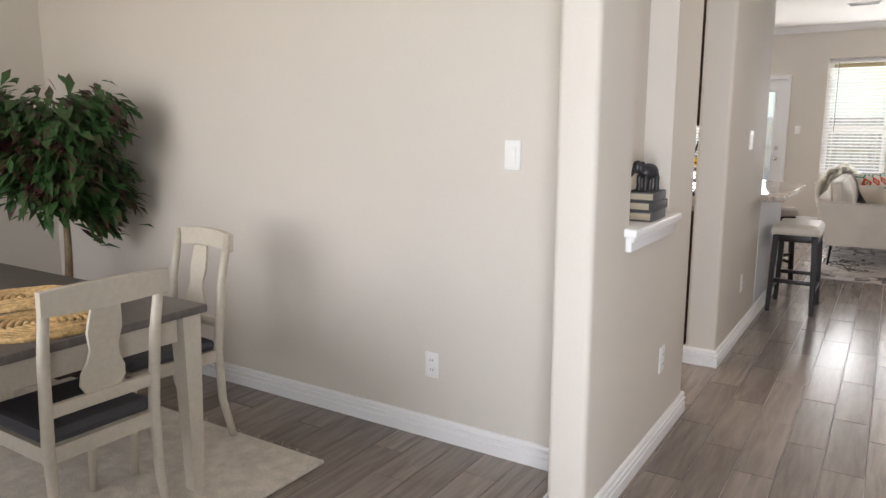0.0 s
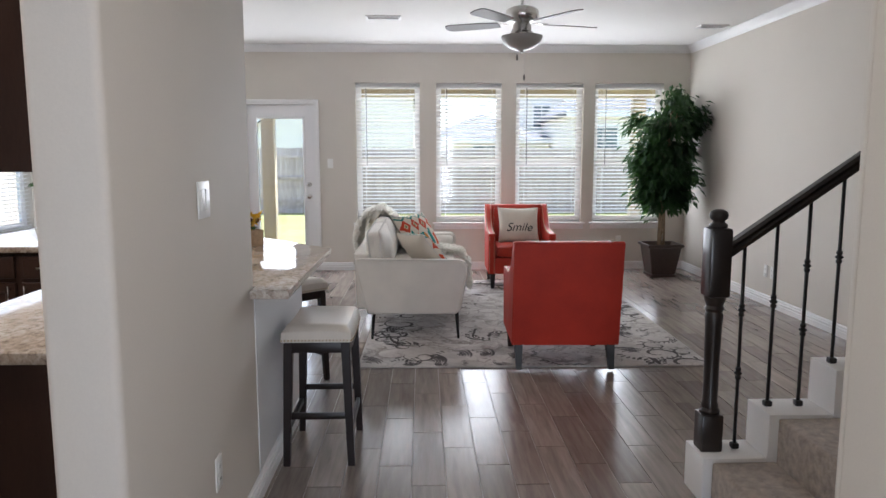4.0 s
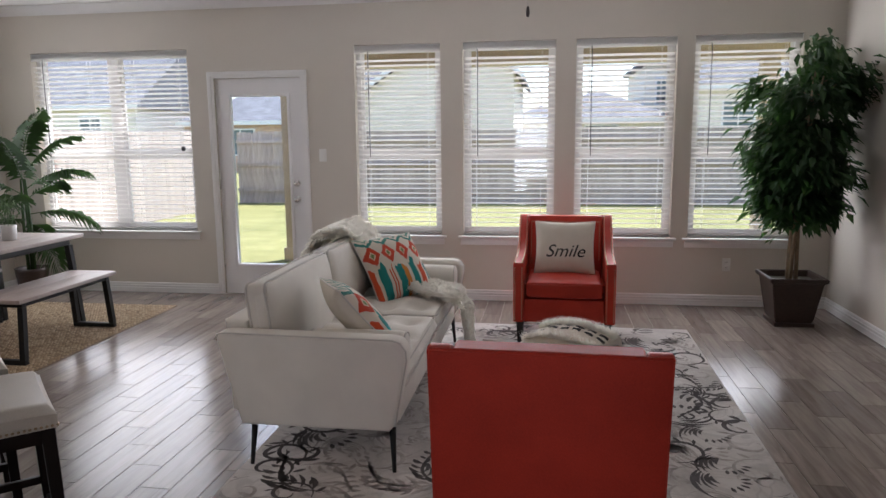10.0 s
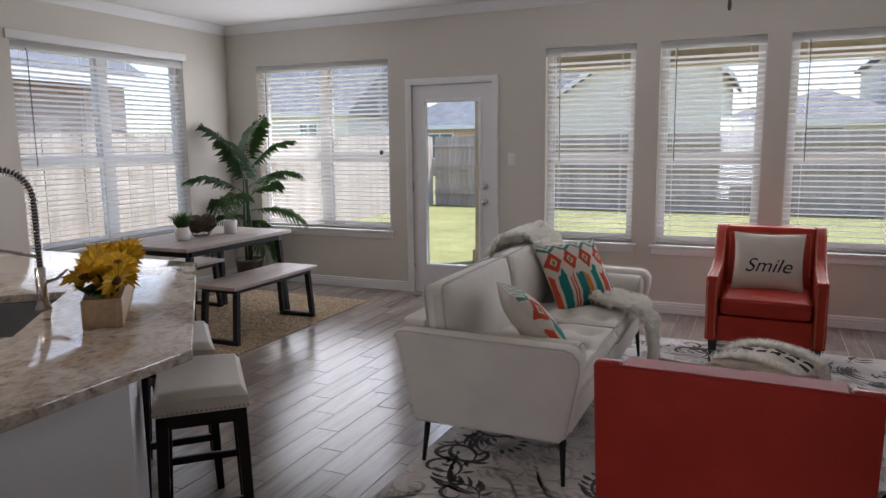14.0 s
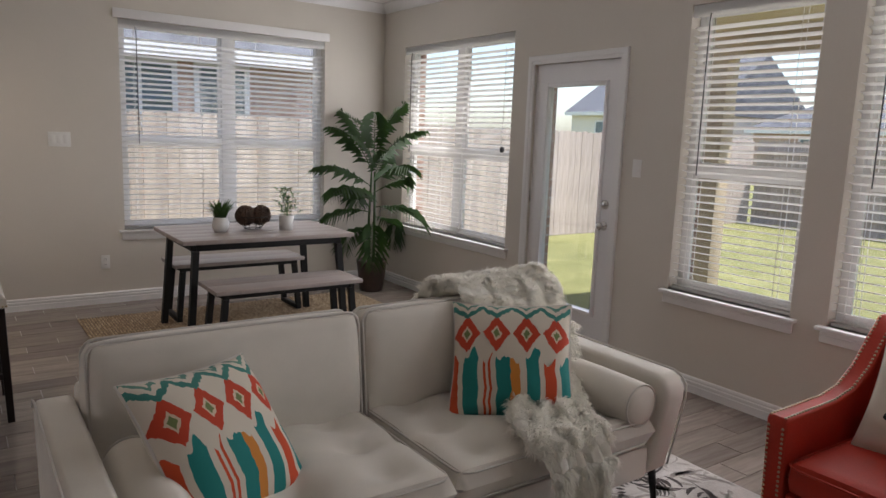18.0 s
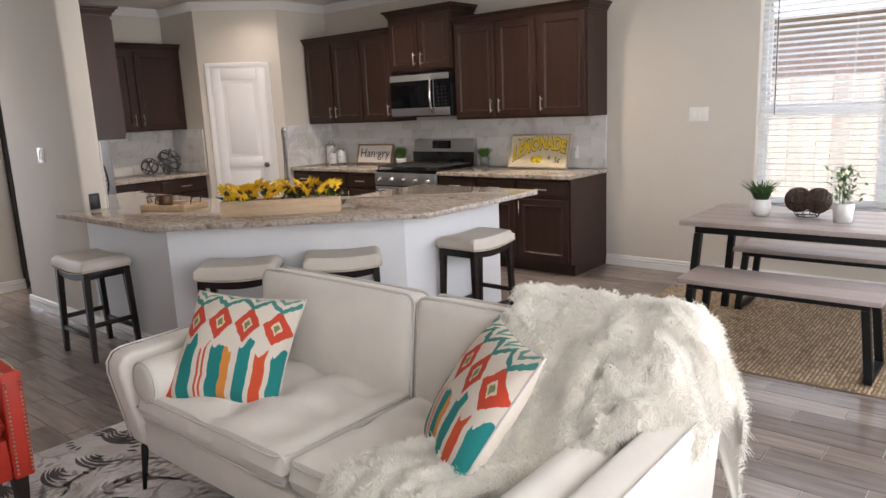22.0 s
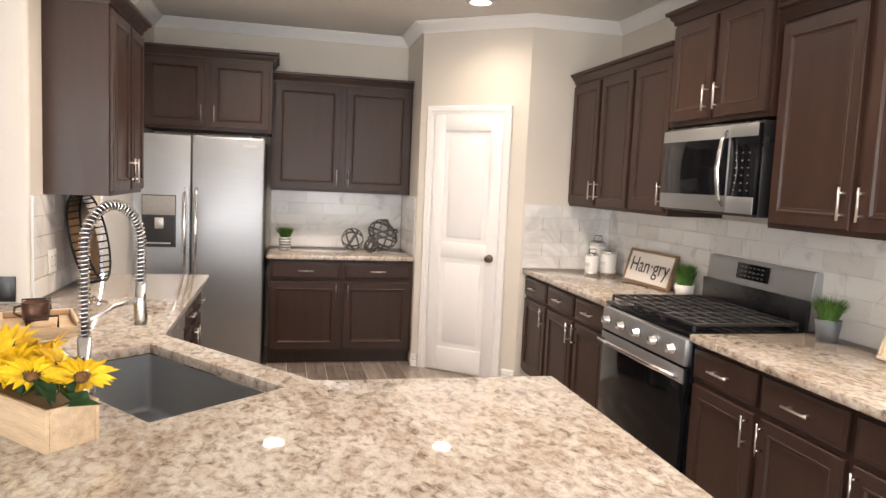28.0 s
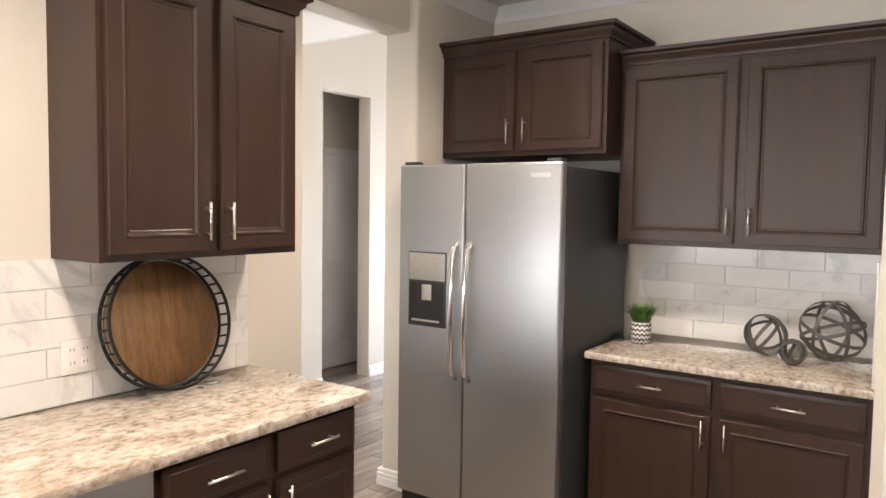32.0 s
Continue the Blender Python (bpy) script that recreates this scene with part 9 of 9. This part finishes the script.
def house(m, w, d, wall_h, ridge, wallmat, roofmat, label, hip=True, windows=()):
    """Long side along x; windows are (x, z, width, height) on the side that faces -y."""
    root = thing("house", m, label, "house", "neighbouring houses")
    part("wall", solid(-w / 2, 0, 0, w / 2, d, wall_h), wallmat, root, smooth=False)
    bm = bmesh.new()
    o = 0.3
    inset = min(w, d) / 2 if hip else -0.0
    e = [bm.verts.new(q) for q in ((-w / 2 - o, -o, wall_h), (w / 2 + o, -o, wall_h), (w / 2 + o, d + o, wall_h), (-w / 2 - o, d + o, wall_h))]
    f_ = [bm.verts.new((v.co.x, v.co.y, wall_h + 0.15)) for v in e]
    r = [bm.verts.new((-w / 2 - (0 if hip else o) + inset, d / 2, ridge)), bm.verts.new((w / 2 + (0 if hip else o) - inset, d / 2, ridge))]
    for i in range(4):
        bm.faces.new((e[i], e[(i + 1) % 4], f_[(i + 1) % 4], f_[i]))
    bm.faces.new(e[::-1])
    bm.faces.new((f_[0], f_[1], r[1], r[0]))
    bm.faces.new((f_[2], f_[3], r[0], r[1]))
    bm.faces.new((f_[1], f_[2], r[1]))
    bm.faces.new((f_[3], f_[0], r[0]))
    bmesh.ops.remove_doubles(bm, verts=bm.verts[:], dist=1e-4)
    bmesh.ops.recalc_face_normals(bm, faces=bm.faces[:])
    rf_ = part("roof", bm, roofmat, root, smooth=False)
    part("fascia", solid(-w / 2 - o, -o - 0.03, wall_h - 0.05, w / 2 + o, -o - 0.002, wall_h + 0.15), TRIM, rf_, smooth=False)
    for x, z, ww, hh in windows:
        wn = part("window", solid(x - ww / 2, -0.02, z, x + ww / 2, -0.002, z + hh), HOUSEPANE, root, smooth=False)
        for q in ((x - ww / 2 - 0.08, z - 0.08, x + ww / 2 + 0.08, z), (x - ww / 2 - 0.08, z + hh, x + ww / 2 + 0.08, z + hh + 0.08), (x - ww / 2 - 0.08, z, x - ww / 2, z + hh), (x + ww / 2, z, x + ww / 2 + 0.08, z + hh), (x - 0.025, z, x + 0.025, z + hh), (x - ww / 2, z + hh / 2 - 0.03, x + ww / 2, z + hh / 2)):
            part("frame", solid(q[0], -0.05, q[1], q[2], -0.021, q[3]), TRIM, wn, smooth=False)
    return root


def gable_house(m, prof, depth, wallmat, roofmat, label):
    """Gable end that faces -y: prof runs from the low left corner over left eave, ridge and right eave to the low right corner."""
    root = thing("house", m, label, "house", "neighbouring houses")
    bm = bmesh.new()
    a, b = ([bm.verts.new((x, y, z)) for x, z in prof] for y in (0.0, depth))
    bm.faces.new(a)
    bm.faces.new(b[::-1])
    for k in range(len(prof)):
        bm.faces.new((a[k], b[k], b[(k + 1) % len(prof)], a[(k + 1) % len(prof)]))
    bmesh.ops.recalc_face_normals(bm, faces=bm.faces[:])
    part("wall", bm, wallmat, root, smooth=False)
    for (x0, z0), (x1, z1) in ((prof[1], prof[2]), (prof[3], prof[2])):
        k = 0.35 / abs(x1 - x0)
        xa, za = x0 - (x1 - x0) * k, z0 - (z1 - z0) * k
        bm = bmesh.new()
        lo = [bm.verts.new(q) for q in ((xa, -0.3, za + 0.01), (x1, -0.3, z1 + 0.01), (x1, depth + 0.3, z1 + 0.01), (xa, depth + 0.3, za + 0.01))]
        hi = [bm.verts.new((v.co.x, v.co.y, v.co.z + 0.16)) for v in lo]
        bm.faces.new(lo)
        bm.faces.new(hi[::-1])
        for j in range(4):
            bm.faces.new((lo[j], hi[j], hi[(j + 1) % 4], lo[(j + 1) % 4]))
        bmesh.ops.recalc_face_normals(bm, faces=bm.faces[:])
        rf_ = part("roof", bm, roofmat, root, smooth=False)
        bm = bmesh.new()
        v4 = [bm.verts.new((x, y, z + d)) for y in (-0.335, -0.302) for x, z, d in ((xa, za, 0.0), (x1, z1, 0.0), (x1, z1, 0.19), (xa, za, 0.19))]
        for f in ((0, 1, 2, 3), (7, 6, 5, 4), (0, 4, 5, 1), (1, 5, 6, 2), (2, 6, 7, 3), (3, 7, 4, 0)):
            bm.faces.new([v4[j] for j in f])
        bmesh.ops.recalc_face_normals(bm, faces=bm.faces[:])
        part("bargeboard", bm, TRIM, rf_, smooth=False)
    return root


gable_house(pose(0, 31.0, GZ), ((-7.1, 0), (-7.1, 2.55), (-2.6, 5.5), (-0.45, 3.95), (-0.45, 0)), 9.0, SIDING, SHINGLE, "cream gable-ended house behind the fence")
house(pose(-8.2, 43.0, GZ), 7.0, 9.0, 3.6, 8.2, SIDING, SHINGLE, "tall house with a steep grey roof", False)
house(pose(0.3, 46.0, GZ), 3.6, 6.0, 2.4, 3.5, SIDING, SHINGLE, "small far house with a grey hip roof", True)
house(pose(3.2, 39.0, GZ), 6.4, 8.0, 2.3, 4.0, SIDING, SHINGLE, "low house with a grey-blue hip roof", True, ((0, 0.9, 1.4, 1.2),))
house(pose(7.4, 42.0, GZ), 3.8, 8.0, 5.1, 6.3, SIDING, SHINGLE, "two-storey cream house with a grey roof", True, ((-0.9, 3.2, 0.9, 1.2), (0.9, 3.2, 0.9, 1.2)))
house(pose(10.6, 34.0, GZ), 8.2, 8.0, 3.4, 6.9, SIDING, SHINGLE, "cream house with a broad blue-grey hip roof", True, ((-2.6, 1.6, 1.1, 1.3), (0.2, 1.6, 1.1, 1.3)))
house(pose(-14.5, 39.0, GZ), 6.0, 8.0, 2.4, 4.6, TANBRICK, SHINGLE, "tan brick house with a grey-blue hip roof", True, ((0, 0.9, 1.4, 1.2),))
house(pose(-24.0, 38.0, GZ), 9.0, 9.0, 3.2, 6.4, SIDING, SHINGLE, "cream house with a dark shingle roof", False, ((2.0, 1.6, 1.1, 1.2), (-2.0, 1.6, 1.1, 1.2)))
house(pose(-9.3, 9.2, GZ, 0, 0, 90), 10.2, 9.0, 2.7, 8.0, TANBRICK, SHINGLE, "tan brick neighbour house close behind the fence", True, ((0.9, 1.55, 0.9, 1.0), (2.1, 1.55, 0.7, 1.0)))
house(pose(1.5, -27.0, GZ, 0, 0, 180), 12.0, 9.0, 2.9, 6.0, REDBRICK, SHINGLE, "brick house across the street", True, ((-3, 0.9, 1.5, 1.4), (2, 0.9, 1.5, 1.4)))
tagged(part("brick_pier", solid(0, -2.3, GZ, 0.55, 0, 2.75), REDBRICK, at=pose(0.62, -0.76, 0), smooth=False), "mixed red brick porch wall", "wall", kind="structure")
ROCK = surface("river_rock", (0.30, 0.27, 0.24), 0.9, vary=0.3, scale=6, fine=40, bump=0.4)
bed = thing("rock_bed", pose(0.5, -3.6, GZ), "low bed of river rocks beside the porch", "rocks", kind="stuff")
bm = bmesh.new()
for k in range(60):
    blob(bm, (rf.uniform(-0.5, 0.5), rf.uniform(-0.6, 0.5), 0.03), (rf.uniform(0.04, 0.1), rf.uniform(0.04, 0.09), rf.uniform(0.03, 0.06)), 7)
tagged(part("rocks", bm, ROCK, bed), kind="stuff")
shrub = thing("shrub", pose(0.75, -4.0, GZ), "low green shrub beside the front path", "shrub")
leaf_cloud("foliage", [((rf.gauss(0, 0.22), rf.gauss(0, 0.22), abs(rf.gauss(0.2, 0.12))), (rf.uniform(-1, 1), rf.uniform(-1, 1), 0.6)) for _ in range(700)], LIGHTLEAF, shrub, 0.09, rf, 0.0, 0.4)
for i in range(4):
    part("stem", tube(bmesh.new(), [(0, 0, 0), (rf.uniform(-0.15, 0.15), rf.uniform(-0.15, 0.15), 0.3)], 0.006, 5), BARK, shrub)


def car(m, label):
    root = thing("parked_car", m, label, "car")
    CAR = surface("white_car_paint", (0.75, 0.75, 0.74), 0.25, vary=0.01, bump=0, coat=0.6)
    body = [(-2.2, 0.35), (2.2, 0.35), (2.25, 0.75), (1.9, 0.92), (1.1, 0.98), (0.55, 1.42), (-1.2, 1.45), (-2.0, 1.0), (-2.25, 0.8)]
    part("body", side_panel(body, -0.88, 0.88, 0.08), CAR, root)
    part("side_glass", side_panel([(0.95, 1.0), (0.5, 1.36), (-1.1, 1.38), (-1.7, 1.02)], -0.886, 0.886, 0.01), BLACKGLASS, root)
    for x in (-1.4, 1.4):
        for y in (-0.8, 0.8):
            wh = part("wheel", lathe(bmesh.new(), [(0.2, -0.1), (0.33, -0.1), (0.34, 0), (0.33, 0.1), (0.2, 0.1)], 24, pose(0, 0, 0, 90, 0, 0)), BLACK, root, at=pose(x, y, 0.34))
            part("rim", lathe(bmesh.new(), [(0, -0.09), (0.2, -0.1), (0.2, 0.1), (0, 0.09)], 16, pose(0, 0, 0, 90, 0, 0)), NICKEL, wh)
    return root


car(pose(1.3, -11.6, GZ + 0.012, 0, 0, 0), "white car parked on the street")


# ---- backsplash tiles ----
def tiles(m, w, z0, z1, name, label):
    root = thing(name, m, label, "backsplash", kind="structure")
    part("grout", solid(0, -0.006, z0, w, -0.0008, z1), TILEGROUT, root, smooth=False)
    tw, th, g = 0.30, 0.0975, 0.0025
    made = {}
    row, z = 0, z0
    while z < z1 - 0.02:
        h = min(th, z1 - z)
        x = -tw / 2 if row % 2 else 0.0
        while x < w - 0.01:
            a, b = max(x, 0), min(x + tw, w)
            if b - a > 0.02:
                key = (round(b - a, 3), round(h, 3))
                at = pose((a + b) / 2, -0.006 - random.uniform(0, 0.0008), z + h / 2)
                if key in made:
                    again(made[key], root, at)
                else:
                    made[key] = part("tile", solid(-(b - a) / 2 + g / 2, -0.006, -h / 2 + g / 2, (b - a) / 2 - g / 2, -0.0002, h / 2 - g / 2, 0.0012, 1), MARBLE, root, smooth=False, at=at)
            x += tw
        z += th
        row += 1
    return root


TLAB = "white marble subway tile backsplash"
tiles(pose(WEST, 3.897, 0, 0, 0, 90), 3.76, COUNTER + 0.002, 1.388, "backsplash_west", TLAB)
tiles(pose(-3.85, 3.895, 0, 0, 0, 180), 0.70, COUNTER + 0.002, 1.388, "backsplash_pantry", TLAB)
tiles(pose(-1.967, 2.62, 0, 0, 0, 180), 1.15, COUNTER + 0.002, 1.398, "backsplash_south", TLAB)
tiles(pose(-3.13, 2.635, 0, 0, 0, 90), 0.655, COUNTER + 0.002, 1.398, "backsplash_corner", TLAB)
tiles(pose(-0.95, 5.45, 0, 0, 0, -90), 0.965, COUNTER + 0.002, 1.388, "backsplash_east", TLAB)

# ---- floor planks ----
PW, PL, PG = 0.1525, 0.603, 0.004
NEARX0, NEARX1, NEARY0, NEARY1 = -0.80, 0.95, 3.2, 7.3


def plank_bm(w, l):
    b_ = solid(-w / 2, -l / 2, -0.003, w / 2, l / 2, 0.0)
    bmesh.ops.delete(b_, geom=[f for f in b_.faces if f.normal.z < -0.9], context="FACES_ONLY")
    return b_


rest_v, rest_f = [], []
near_mesh = None
floor_near = 0
ci = 0
x = WEST
while x < EAST:
    y = -0.60 - (-0.60 - 7.514 + (ci - 25) * PL / 3) % PL
    x1 = min(x + PW, EAST)
    while y < NORTH:
        ya, yb = max(y, -0.60), min(y + PL, NORTH)
        if yb - ya > 0.03 and x1 - x > 0.02:
            full = abs(yb - ya - PL) < 1e-6 and abs(x1 - x - PW) < 1e-6
            cx, cy = (x + x1) / 2, (ya + yb) / 2
            if full and NEARX0 < cx < NEARX1 and NEARY0 < cy < NEARY1 and floor_near < 300:
                at = pose(cx, cy, random.uniform(-0.0004, 0.0004))
                if near_mesh is None:
                    near_mesh = part("floor_plank", plank_bm(PW - PG, PL - PG), PLANK, floor_bed, smooth=False, at=at)
                else:
                    again(near_mesh, floor_bed, at)
                floor_near += 1
            else:
                g = PG / 2
                o = len(rest_v)
                zz = random.uniform(-0.0004, 0.0004)
                rest_v += [(x + g, ya + g, zz), (x1 - g, ya + g, zz), (x1 - g, yb - g, zz), (x + g, yb - g, zz), (x + g, ya + g, -0.0035), (x1 - g, ya + g, -0.0035), (x1 - g, yb - g, -0.0035), (x + g, yb - g, -0.0035)]
                rest_f += [(o, o + 1, o + 2, o + 3), (o, o + 4, o + 5, o + 1), (o + 1, o + 5, o + 6, o + 2), (o + 2, o + 6, o + 7, o + 3), (o + 3, o + 7, o + 4, o)]
        y += PL
    x += PW
    ci += 1
me = bpy.data.meshes.new("floor_planks")
me.from_pydata(rest_v, [], rest_f)
me.materials.append(PLANK)
fp = new("floor_planks", me)
fp.parent = floor_bed
tagged(fp, "grey wood-look plank tiles", kind="stuff")
